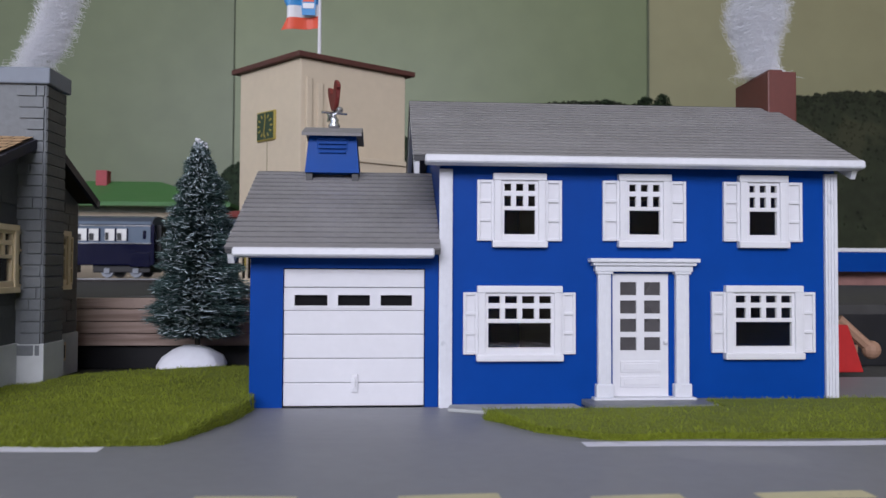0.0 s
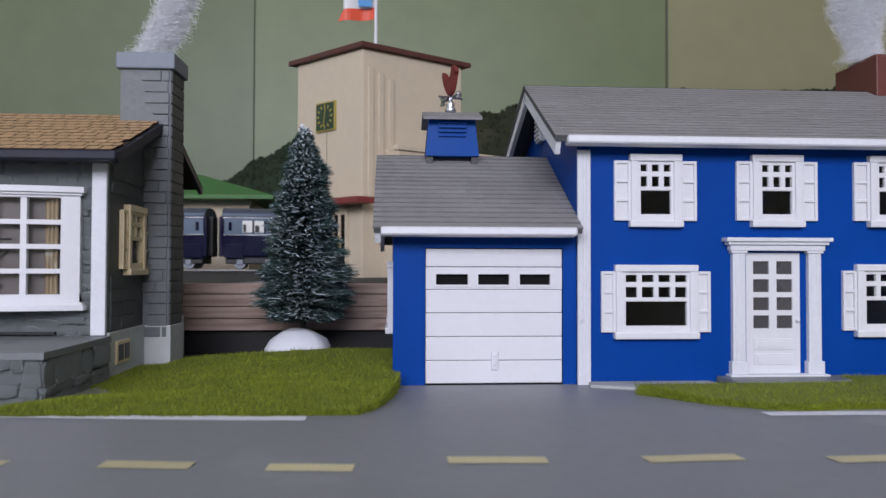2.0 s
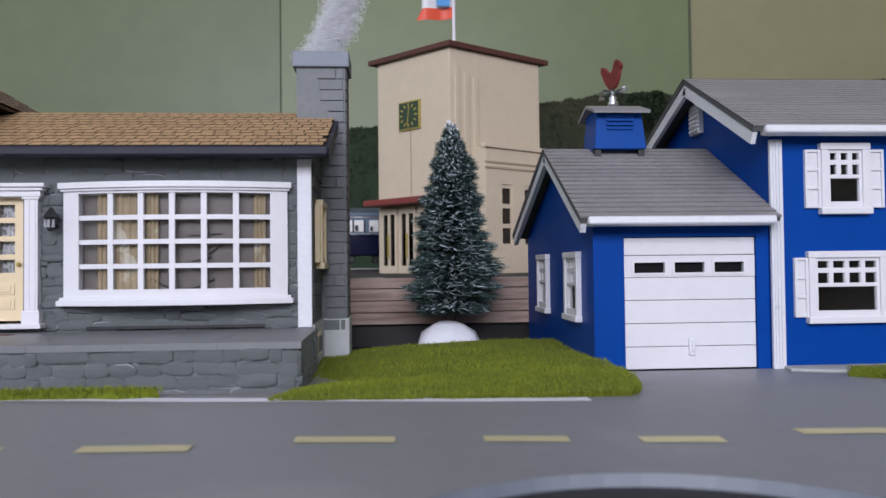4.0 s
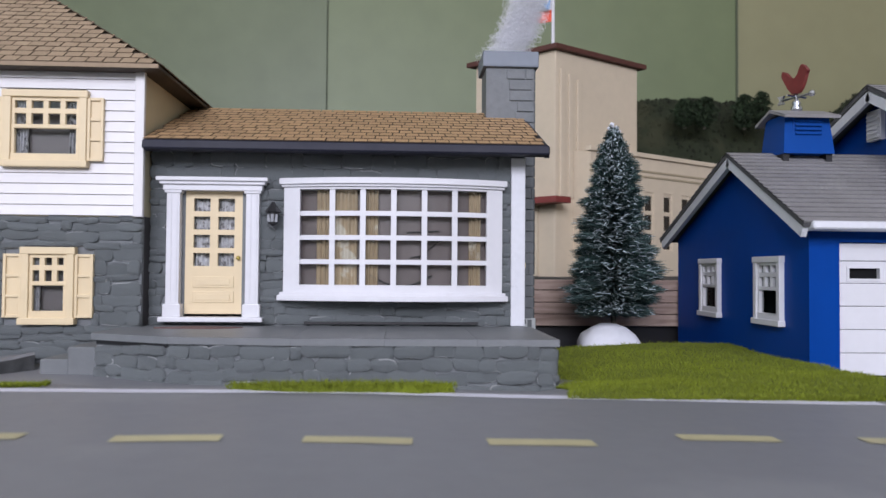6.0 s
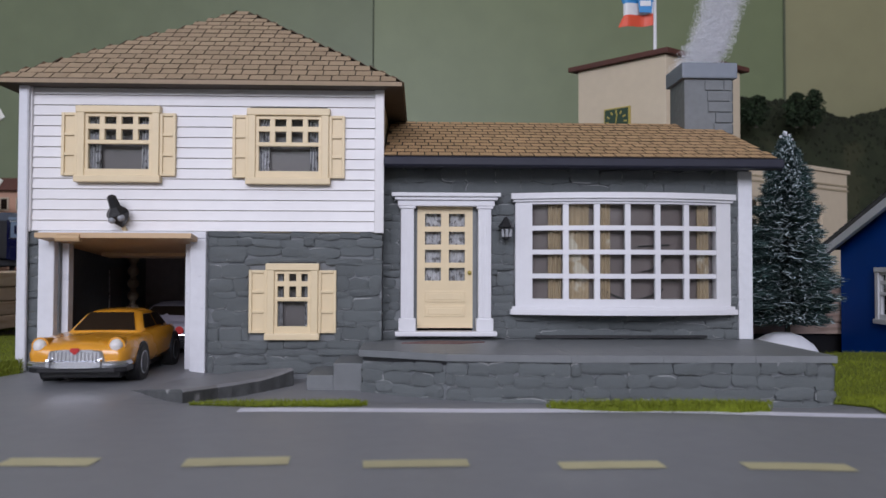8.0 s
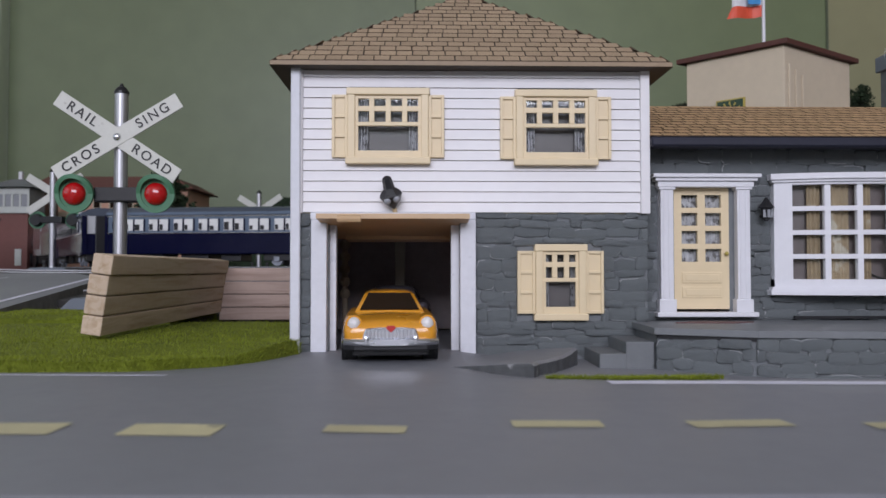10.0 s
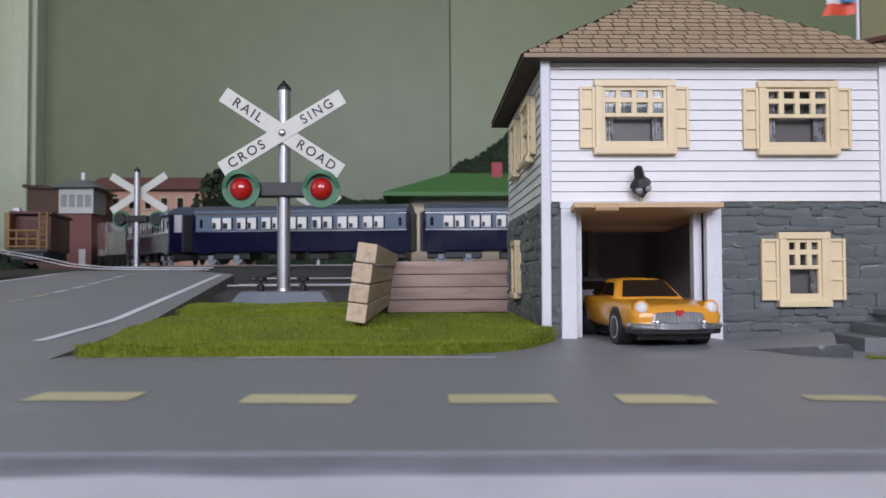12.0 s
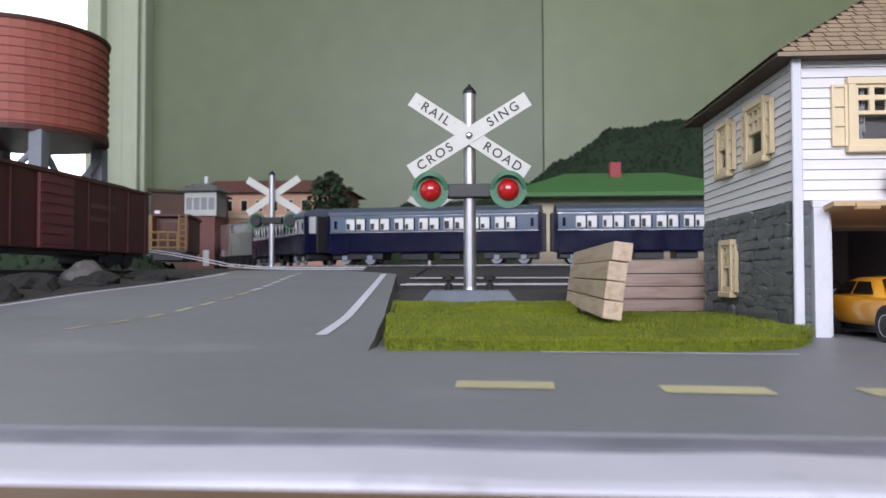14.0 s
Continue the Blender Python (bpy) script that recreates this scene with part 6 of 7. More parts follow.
r = random.Random(9)


def bristles(count, z0, z1, tip, name, material):
    verts, faces = [], []
    for _ in range(count):
        f = 1 - (1 - r.random()) ** 0.75
        z = z0 + (z1 - z0) * f
        prof = 1.92 * (1 - (z - 1.5) / 7.0) ** 0.60 if z > 2.3 else 1.35 + 0.45 * (z - 1.3)
        prof = max(prof * 1.11, 0.26)
        a_ = r.uniform(0, 6.28318)
        lay = 0.5 + 0.5 * math.sin(z * 11.0 + 1.6 * math.sin(z * 3.1) + 1.5 * math.sin(2 * a_ + z))
        a = a_
        lump = 0.86 + 0.24 * noise.noise((math.cos(a) * 1.6, math.sin(a) * 1.6, z * 1.3))
        R = prof * (0.82 + 0.22 * lay) * lump * r.uniform(0.80, 1.16)
        inner = (0.60 if tip else r.uniform(0.1, 0.72)) * R
        if tip:
            inner = R * r.uniform(0.91, 0.96)
        ca, sa = math.cos(a), math.sin(a)
        da = r.gauss(0, 0.22)
        drop = r.gauss(0.0, 0.05)
        p0 = Vector((inner * ca, inner * sa, z))
        p1 = Vector((R * math.cos(a + da * 0.4), R * math.sin(a + da * 0.4), z + drop))
        w = r.uniform(0.011, 0.026) * (1.15 if tip else 1.0)
        side = Vector((-sa, ca, r.uniform(-0.8, 0.8))).normalized() * w
        i = len(verts)
        verts.extend([p0 - side, p0 + side, p1 + side * 0.5, p1 - side * 0.5])
        faces.append((i, i + 1, i + 2, i + 3))
    me = bpy.data.meshes.new(name)
    me.from_pydata([(v + Vector((0, 0, 0.36))) * K for v in verts], [], faces)
    me.materials.append(material)
    ob = new(name, me)
    ob.parent = t
    tagged(ob, kind="stuff")
    return ob


bristles(40000, 1.25, 8.35, False, "bristle", PINE)
bristles(7500, 1.3, 8.4, True, "frosted_tip", FROST)
bm = B()
for i in range(26):
    q = Vector((r.gauss(0, 0.10), r.gauss(0, 0.10), r.uniform(-0.12, 0.16)))
    dome(bm, (-7.05 + q.x, 28.6 + q.y, 8.32 + q.z), r.uniform(0.03, 0.07), 6, 4)
part("snow_tip", bm, SNOW, t, "white snow on the tip")


# ---- station building with the clock tower ----
tw = thing("clock_tower_building", (-5.6, 47.0, 2.4), "cream stucco art deco building with a corner clock tower", "model building")
m = turned(-5.6, 47.0, 0, 0) @ Matrix(((0.839, -0.70, 0, 0), (0.545, 0.714, 0, 0), (0, 0, 1, 0), (0, 0, 0, 1)))
ZB = 2.4
bm = box(B(), 0, 7.75, 0.0, 6.5, ZB, 16.75, 0.08)
part("tower_wall", bm, STUCCO, tw, m=m)
for k, (a, b) in enumerate(((0.35, 0.75), (1.1, 1.5), (1.85, 2.25))):
    part("pilaster", box(B(), a, b, -0.12, 0.0, 7.5, 15.6 - k * 0.25, 0.05), STUCCO, tw, m=m)
part("shoulder", box(B(), 7.75, 8.05, 0.5, 5.9, ZB, 15.0, 0.06), STUCCO, tw, m=m)
part("tower_roof", box(B(), -0.35, 8.25, -0.35, 7.0, 16.75, 17.08, 0.04), DARKRED, tw, "thin dark red flat roof", m=m)
ck = part("clock", box(B(), -0.14, 0.0, 2.45, 4.35, 11.95, 13.85, 0.04), GOLD, tw, m=m)
part("clock_face", box(B(), -0.17, -0.14, 2.55, 4.25, 12.05, 13.75), CLOCKG, ck, m=m)
for i in range(12):
    a = i * math.pi / 6
    part("hour_mark", box(B(), -0.195, -0.17, -0.05, 0.05, 0.56, 0.78), GOLD, ck, m=m @ Matrix.Translation((0, 3.4, 12.9)) @ Matrix.Rotation(a, 4, "X"))
for a, ln_ in ((0.15, 0.55), (3.3, 0.65)):
    part("clock_hand", box(B(), -0.21, -0.195, -0.035, 0.035, -0.08, ln_), GOLD, ck, m=m @ Matrix.Translation((0, 3.4, 12.9)) @ Matrix.Rotation(a, 4, "X"))
part("seam", box(B(), -0.02, 0.0, 3.36, 3.42, 7.6, 11.9), mat("stucco_seam", (0.30, 0.25, 0.16), 0.8), tw, m=m)
part("canopy", box(B(), -1.3, -0.02, -1.2, 6.4, 7.05, 7.45, 0.05), mat("red_canopy", (0.20, 0.035, 0.03), 0.5), tw, "dark red canopy over the doors", m=m)
for i in range(3):
    y0 = 1.2 + i * 1.7
    d = part("glass_door", wall(B(), y0, y0 + 1.5, ZB + 0.2, 6.9, -0.16, -0.02, [(y0 + 0.2, y0 + 0.66, ZB + 0.7, 6.5), (y0 + 0.84, y0 + 1.3, ZB + 0.7, 6.5)], axis="x"), STUCCO, tw, m=m)
    for q in (0.2, 0.84):
        part("pane", box(B(), -0.08, -0.04, y0 + q, y0 + q + 0.46, ZB + 0.7, 6.5), SMOKED, d, m=m)
        # dark sheet behind the pane in place of an unlit room
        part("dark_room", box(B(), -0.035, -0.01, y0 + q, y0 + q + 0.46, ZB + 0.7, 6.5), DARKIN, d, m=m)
    part("door_bar", box(B(), -0.24, -0.16, y0 + 0.7, y0 + 0.8, 3.6, 5.2), GOLD, d, m=m)
holes = []
for i in range(7):
    a = 2.9 + i * 1.95
    holes.append((a, a + 0.95, 4.3, 8.2))
part("wing_wall", wall(B(), 1.6, 19.0, ZB, 10.6, -1.25, -1.0, holes), STUCCO, tw, m=m)
part("wing_body", box(B(), 1.6, 19.0, -1.0, 5.0, ZB, 10.5), STUCCO, tw, m=m)
part("wing_cornice", box(B(), 1.45, 19.2, -1.42, -1.0, 10.45, 10.75, 0.04), STUCCO, tw, m=m)
for z in (9.15, 9.5):
    part("string_course", box(B(), 1.5, 19.1, -1.32, -1.25, z, z + 0.12), mat("stucco_shade_line", (0.36, 0.30, 0.20), 0.7), tw, m=m)
for a, b, z0, z1 in holes:
    w = part("window", wall(B(), a, b, z0, z1, -1.18, -1.08, [(a + 0.1, b - 0.1, z0 + 0.12 + k * 1.27, z0 + 1.12 + k * 1.27) for k in range(3)]), STUCCO, tw, m=m)
    for k in range(3):
        part("pane", box(B(), a + 0.08, b - 0.08, -1.06, -1.02, z0 + 0.1 + k * 1.27, z0 + 1.14 + k * 1.27), CARGLASS, w, m=m)
fl = thing("flag", (-4.9, 51.4, 16.6), "blue, white and red swallow-tail flag on a white pole", "flag")
part("flagpole", cyl(B(), -4.9, 51.4, 16.5, 22.6, 0.13, 0.10, 12), WHITE, fl)


def flag_strip(z0, z1, material, name):
    bm = B()
    rows = []
    for i in range(13):
        f = i / 12
        x = -4.95 - 2.5 * f
        y = 51.4 + 0.22 * math.sin(f * 6)
        a, b = z0, z1
        tip = 0.0
        if f > 0.8:
            tip = (f - 0.8) / 0.2 * 0.55
        sl = -0.25 * f
        rows.append([bm.verts.new((x + (tip * (1 - abs(z - 21.2) / 1.2)), y, z + sl)) for z in (a, b)] + [bm.verts.new((x + (tip * (1 - abs(z - 21.2) / 1.2)), y + 0.03, z + sl)) for z in (b, a)])
    for p, q in zip(rows, rows[1:]):
        for k in range(4):
            bm.faces.new((p[k], p[(k + 1) % 4], q[(k + 1) % 4], q[k]))
    bm.faces.new(rows[0]), bm.faces.new(rows[-1][::-1])
    return part(name, bm, material, fl)


flag_strip(20.0, 20.8, FLAGR, "red_stripe")
flag_strip(20.8, 21.6, FLAGW, "white_stripe")
flag_strip(21.6, 22.4, FLAGB, "blue_stripe")
em = part("emblem", prism(B(), [(-6.05, 20.75), (-5.2, 20.75), (-5.1, 22.05), (-5.62, 22.3), (-6.15, 22.05)], 51.15, 51.19, "y"), FLAGB, fl)
part("emblem_bar", box(B(), -6.0, -5.25, 51.11, 51.15, 21.2, 21.55), FLAGW, em)
part("emblem_bar", box(B(), -6.0, -5.25, 51.11, 51.15, 21.65, 21.95), FLAGR, em)


# ---- crossing signals ----
def lettering(text, size, material, parent, m, name="lettering"):
    cu_ = bpy.data.curves.new("text", "FONT")
    cu_.body, cu_.size, cu_.align_x, cu_.align_y, cu_.extrude, cu_.space_character = text, size, "CENTER", "CENTER", 0.012, 1.32
    cu_.offset = 0.004
    tmp = new("text", cu_)
    me = bpy.data.meshes.new_from_object(tmp.evaluated_get(bpy.context.evaluated_depsgraph_get()))
    bpy.data.objects.remove(tmp)
    bm = B()
    bm.from_mesh(me)
    bm.transform(Matrix.Rotation(radians(90), 4, "X"))
    return part(name, bm, material, parent, m=m)


def crossing_signal(name, at, deg, label, words=True):
    """A railway crossing signal: base, tube, crossed boards, two lamps. Stands at at, faces -y before its turn."""
    s = new(name)
    s["at"] = (0.0, 0.0, 0.0)
    tagged(s, label, "crossing signal", "crossing signals")
    bm = B()
    lo = [bm.verts.new(p) for p in ((-2.2, -1.1, 0), (2.2, -1.1, 0), (2.2, 1.1, 0), (-2.2, 1.1, 0))]
    hi = [bm.verts.new(p) for p in ((-1.65, -0.7, 0.68), (1.65, -0.7, 0.68), (1.65, 0.7, 0.68), (-1.65, 0.7, 0.68))]
    bm.faces.new(lo), bm.faces.new(hi[::-1])
    for i in range(4):
        bm.faces.new((lo[i], lo[(i + 1) % 4], hi[(i + 1) % 4], hi[i]))
    bmesh.ops.bevel(bm, geom=bm.edges[:], offset=0.05, segments=1, affect="EDGES")
    base = part("base", bm, BASEBLUE, s, "blue-grey pressed metal base")
    for q in (-0.9, 0.85):
        bm = lathe(B(), q, -0.3, [(0.16, 0.68), (0.16, 0.95), (0.08, 0.97), (0.08, 1.1), (0.26, 1.12), (0.26, 1.26), (0.1, 1.32)], 12)
        part("terminal", bm, BLACK, base)
    part("pole", lathe(B(), 0, 0, [(0.30, 0.66), (0.27, 0.8), (0.27, 9.2), (0.25, 9.25)], 20), ALU, s, smooth=False)
    part("pole_cap", lathe(B(), 0, 0, [(0.30, 9.15), (0.30, 9.25), (0.18, 9.42), (0.10, 9.46), (0.06, 9.58)], 16), BLACK, s)
    for ang, wds in ((-33.5, ("RAIL", "ROAD")), (31.5, ("CROS", "SING"))):
        rm = Matrix.Translation((0, 0, 7.28)) @ Matrix.Rotation(radians(-ang), 4, "Y")
        d = 0.02 if ang > 0 else 0.0
        bd = part("board", box(B(), -2.95, 2.95, -0.42 - d, -0.34 - d, -0.34, 0.34, 0.03), SIGNWHITE, s, "white crossing board", m=rm)
        if words:
            for q, wd_ in zip((-1.72, 1.70), wds):
                lettering(wd_, 0.56, INK, bd, rm @ Matrix.Translation((q, -0.435 - d, 0)))
    part("rivet", dome(B(), (0, -0.46, 7.28), 0.16, 12, 8, 0.6), CHROME, s, smooth=True)
    part("bracket", box(B(), -0.95, 0.95, -0.40, 0.30, 4.62, 5.22, 0.06), BLACK, s)
    for q in (-1.65, 1.65):
        bm = cyl(B(), q, 4.92, -0.55, -0.10, 0.62, 0.50, 28, "y")
        lampb = part("signal_lamp", bm, GREENLAMP if words else BLACK, s, "green signal lamp with a red lens" if words else "black back of a signal lamp")
        bm = B()
        n = 30
        ring = []
        for i in range(n):
            a = 2 * math.pi * i / n
            ring.append([bm.verts.new((q + rr * math.cos(a), yy - (0.28 * max(0, math.sin(a)) if yy == -0.62 else 0), 4.92 + rr * math.sin(a))) for rr, yy in ((0.78, -0.62), (0.60, -0.62), (0.60, -0.50), (0.78, -0.50))])
        for i in range(n):
            u, v = ring[i], ring[(i + 1) % n]
            for k in range(4):
                bm.faces.new((u[k], u[(k + 1) % 4], v[(k + 1) % 4], v[k]))
        part("hood", bm, GREENLAMP, lampb)
        part("lens", dome(B(), (q, -0.56, 4.92), 0.47, 20, 12, 0.75), REDLENS, lampb, "glossy red lens", smooth=True)
    mm = turned(at[0], at[1], at[2], deg)
    mm.translation = mm.translation * K
    s.matrix_basis = mm
    return s


crossing_signal("crossing_signal", (-40.62, 32.3, 0.90), 0, "aluminium crossing signal with white boards and red lamps")
back_signal = crossing_signal("crossing_signal", (-58.45, 63.4, 2.3), 178, "smaller-looking crossing signal seen from behind", False)
back_signal.scale *= 0.92
crossing_signal("crossing_signal", (-47.0, 88.0, 2.3), 175, "crossing signal far behind the train", False)
# raised bed for the near signal
solid("ground_signal_bed", box(B(), -45.0, -36.4, 28.0, 34.3, -0.35, 0.90), BALLAST, "dark earth bed under the crossing signal", "ground", "structure")


# ---- tracks ----
def track(name, pts, zf, label, gauge=2.25, tie_step=1.1, ties=True):
    """Two rails and a centre line of ties along points of the plan."""
    t_ = thing(name, (pts[0][0], pts[0][1], zf(*pts[0])), label, "railway track", "tracks")
    def ribbon(off, w, h0, h1, material, nm):
        bm = B()
        prev = None
        for i, p in enumerate(pts):
            d = Vector(pts[min(i + 1, len(pts) - 1)]) - Vector(pts[max(i - 1, 0)])
            n_ = Vector((-d.y, d.x)).normalized()
            z = zf(*p)
            cur = [bm.verts.new((p[0] + n_.x * (off + s), p[1] + n_.y * (off + s), z + hh)) for s, hh in ((-w, h0), (-w, h1), (w, h1), (w, h0))]
            if prev:
                for k in range(4):
                    bm.faces.new((prev[k], prev[(k + 1) % 4], cur[(k + 1) % 4], cur[k]))
            prev = cur
        part(nm, bm, material, t_)
    for sd in (-gauge / 2, gauge / 2):
        ribbon(sd, 0.05, 0.12, 0.37, TIE, "rail_web")
        ribbon(sd, 0.085, 0.37, 0.44, STEEL, "rail_head")
    if ties:
        acc = 0.0
        for a, b in zip(pts, pts[1:]):
            a, b = Vector(a), Vector(b)
            ln_ = (b - a).length
            while acc < ln_:
                p = a.lerp(b, acc / ln_)
                ang = math.degrees(math.atan2(b.y - a.y, b.x - a.x))
                part("tie", box(B(), -0.28, 0.28, -1.9, 1.9, 0.0, 0.14), TIE, t_, m=turned(p.x, p.y, zf(p.x, p.y), ang))
                acc += tie_step
            acc -= ln_
    return t_


track("track", [(-44.2 + i * 1.5, 38.2) for i in range(24)], lambda x, y: 1.34 + 0.03 * (x + 33 if x > -33 else 0), "model railway track on a dark bed behind the lawn")
track("track", [(-44.4 + i * 1.5, 44.5) for i in range(25)], lambda x, y: 1.62, "second model railway track on a dark bed")


def main_line(s):
    """The curve of the train's track: distance along it to a place on the plan."""
    if s < 0:
        a = min(-s / 9.0, 1.15)
        x, y = -53.8 - 9.0 * math.sin(a + 0.20) + 9.0 * math.sin(0.20), 62.6 + 9.0 * (math.cos(0.20) - math.cos(a + 0.20))
        rest = max(0.0, -s - 9.0 * 1.15)
        return (x - rest * math.cos(1.35), y + rest * math.sin(1.35))
    return (-53.8 + s * 0.98, 62.6 - s * 0.2 * max(0.0, 1 - s / 60.0))


track("track", [main_line(-44 + i * 2.0) for i in range(50)], lambda x, y: 2.52, "main model railway track under the blue train", ties=True, tie_step=1.6)
track("track", [(-65.4 + (0.0 if y < 56 else -0.012 * (y - 56) ** 2), y) for y in [18 + i * 2.0 for i in range(26)]], lambda x, y: 2.16, "track of the goods wagons beside the side road")
# loose white cables over the crossing
for off, z_ in ((0.0, 0.0), (0.9, 0.12)):
    bm = B()
    way = [(-66.0, 52.0, 4.2), (-61.6, 50.5, 3.6), (-59.6, 50.0, 3.25), (-57.6, 49.4, 2.85), (-55.2, 48.6, 2.64), (-52.5, 47.6, 2.58), (-49.8, 46.6, 2.57), (-47.5, 45.6, 2.56)]
    for a, b in zip(way, way[1:]):
        rod(bm, (a[0], a[1] + off, a[2] + z_), (b[0], b[1] + off, b[2] + z_), 0.032, 6)
    solid("cable", bm, WHITE, "loose white cable lying across the crossing", "cable", group="cables")


# ---- trains ----
def coach(name, s0, label, side=COACHBAND):
    L = 17.1
    a, b = Vector(main_line(s0)), Vector(main_line(s0 + L))
    c = (a + b) / 2
    ang = math.degrees(math.atan2(b.y - a.y, b.x - a.x))
    o = new(name)
    o["at"] = (0.0, 0.0, 0.0)
    tagged(o, label, "railway coach", "coaches of the blue train")
    h = L / 2
    body_ = part("body", box(B(), -h, h, -1.75, 1.75, 0.95, 2.6, 0.10), NAVY, o)
    band = part("window_band", box(B(), -h + 0.05, h - 0.05, -1.72, 1.72, 2.6, 4.05, 0.05), side, o)
    for z in (2.56, 3.86):
        part("trim_line", box(B(), -h + 0.1, h - 0.1, -1.80, -1.72, z, z + 0.06), CHROME, band)
    for e_ in (-1, 1):
        part("end_panel", box(B(), e_ * (h - 0.6) - 0.12, e_ * (h - 0.6) + 0.12, -1.78, -1.70, 2.9, 3.55, 0.05), NAVY, band)
        part("end_post", box(B(), e_ * (h - 0.02) - 0.14, e_ * (h - 0.02) + 0.14, -1.79, -1.4, 0.95, 4.0, 0.03), NAVY, band)
        part("door_step", box(B(), e_ * (h - 0.9) - 0.7, e_ * (h - 0.9) + 0.7, -1.82, -1.72, 0.85, 1.9, 0.03), NAVY, body_)
    r_ = random.Random(int(s0 * 7) + 3)
    x = -h + 1.5
    k = 0
    while x < h - 1.6:
        bm = box(B(), x, x + 0.80, -1.79, -1.70, 2.76, 3.66, 0.06)
        wn_ = part("window", bm, COACHWIN, band)
        # plain dark shape for the printed passenger silhouette in the window
        part("blind", box(B(), x + 0.06, x + r_.uniform(0.26, 0.42), -1.81, -1.79, 2.82, 2.82 + r_.uniform(0.3, 0.6), 0.05), BLACK, wn_)
        part("window_frame", box(B(), x + 0.72, x + 0.84, -1.815, -1.70, 2.74, 3.68, 0.02), NAVY, wn_)
        x += 0.86 if k % 2 == 0 else 1.16
        k += 1
    # arched roof with its clerestory edge
    pts = [(-1.85, 4.02), (-1.80, 4.22), (-1.35, 4.52), (-0.6, 4.68), (0.6, 4.68), (1.35, 4.52), (1.80, 4.22), (1.85, 4.02)]
    part("roof", prism(B(), pts, -h, h, "x", 0.03), COACHROOF, o)
    part("roof_edge", box(B(), -h + 0.1, h - 0.1, -1.90, -1.80, 3.98, 4.20, 0.02), COACHBAND, o)
    for e_ in (-1, 1):
        tr = part("truck", box(B(), e_ * 6.2 - 2.1, e_ * 6.2 + 2.1, -1.42, 1.35, 0.40, 1.0, 0.08), BLACK, o)
        for w_ in (-1.05, 1.05):
            for sd in (-1, 1):
                part("wheel", cyl(B(), e_ * 6.2 + w_, 0.48, sd * 1.15, sd * 1.36, 0.48, 0.44, 20, "y"), GREYLEG, tr)
            part("journal", box(B(), e_ * 6.2 + w_ - 0.22, e_ * 6.2 + w_ + 0.22, -1.52, -1.34, 0.34, 0.74, 0.05), GREYLEG, tr)
        part("diaphragm", box(B(), e_ * (h + 0.15) - 0.18, e_ * (h + 0.15) + 0.18, -0.8, 0.8, 1.0, 4.0, 0.05), BLACK, o)
    part("underframe_box", box(B(), -2.6, -0.4, -1.3, 1.3, 0.35, 0.95, 0.05), BLACK, o)
    part("underframe_box", box(B(), 0.6, 2.2, -1.2, 1.2, 0.40, 0.95, 0.05), BLACK, o)
    mm = turned(c.x, c.y, 3.0, ang)
    mm.translation = mm.translation * K
    o.matrix_basis = mm
    return o


coach("coach", 1.2, "navy and pale blue streamlined railway coach")
coach("coach", 19.6, "navy and pale blue railway coach behind the plank wall")
coach("coach", 38.0, "navy and pale blue railway coach behind the fir")
# Silver band colour stands for the rear window mirrored in this coach.
coach("coach", -17.2, "navy coach on the curve, its band silvered for the window's reflection", mat("window_glare_coach_band", (0.80, 0.82, 0.86), 0.22, 0.45, var=0.05))
# tender and locomotive
lo_ = new("locomotive")
lo_["at"] = (0.0, 0.0, 0.0)
tagged(lo_, "silver and black streamlined model locomotive with tender", "locomotive")
part("boiler", cyl(B(), 0, 2.9, -11.0, -2.5, 1.35, 1.35, 24, "x"), ENGINE, lo_, smooth=False)
part("smokebox", cyl(B(), 0, 2.9, -12.2, -11.0, 1.40, 1.40, 24, "x"), BLACK, lo_)
part("cab", box(B(), -2.6, 0.0, -1.5, 1.5, 1.2, 4.8, 0.1), ENGINE, lo_)
part("tender", prism(B(), [(-1.6, 1.2), (1.6, 1.2), (1.7, 3.6), (1.3, 4.7), (0.5, 5.1), (-0.5, 5.1), (-1.3, 4.7), (-1.7, 3.6)], 0.6, 7.4, "x", 0.08), ENGINE, lo_)
part("running_gear", box(B(), -12.0, 6.6, -1.2, 1.2, 0.4, 1.3, 0.08), BLACK, lo_)
part("stack", lathe(B(), -11.4, 0, [(0.35, 4.2), (0.3, 4.9), (0.45, 5.1)], 14), BLACK, lo_)
part("sand_dome", lathe(B(), -8.0, 0, [(0.6, 4.1), (0.55, 4.6), (0.2, 4.8)], 14), ENGINE, lo_)
for i in range(5):
    part("wheel", cyl(B(), -10.5 + i * 2.0, 0.8, -1.4, -1.2, 0.8, 0.8, 22, "y"), BLACK, lo_)
for i in range(4):
    part("wheel", cyl(B(), 1.6 + i * 1.4, 0.5, -1.4, -1.2, 0.5, 0.5, 18, "y"), BLACK, lo_)
mm = turned(-67.4, 82.6, 3.0, -48)
mm.translation = mm.translation * K
lo_.matrix_basis = mm


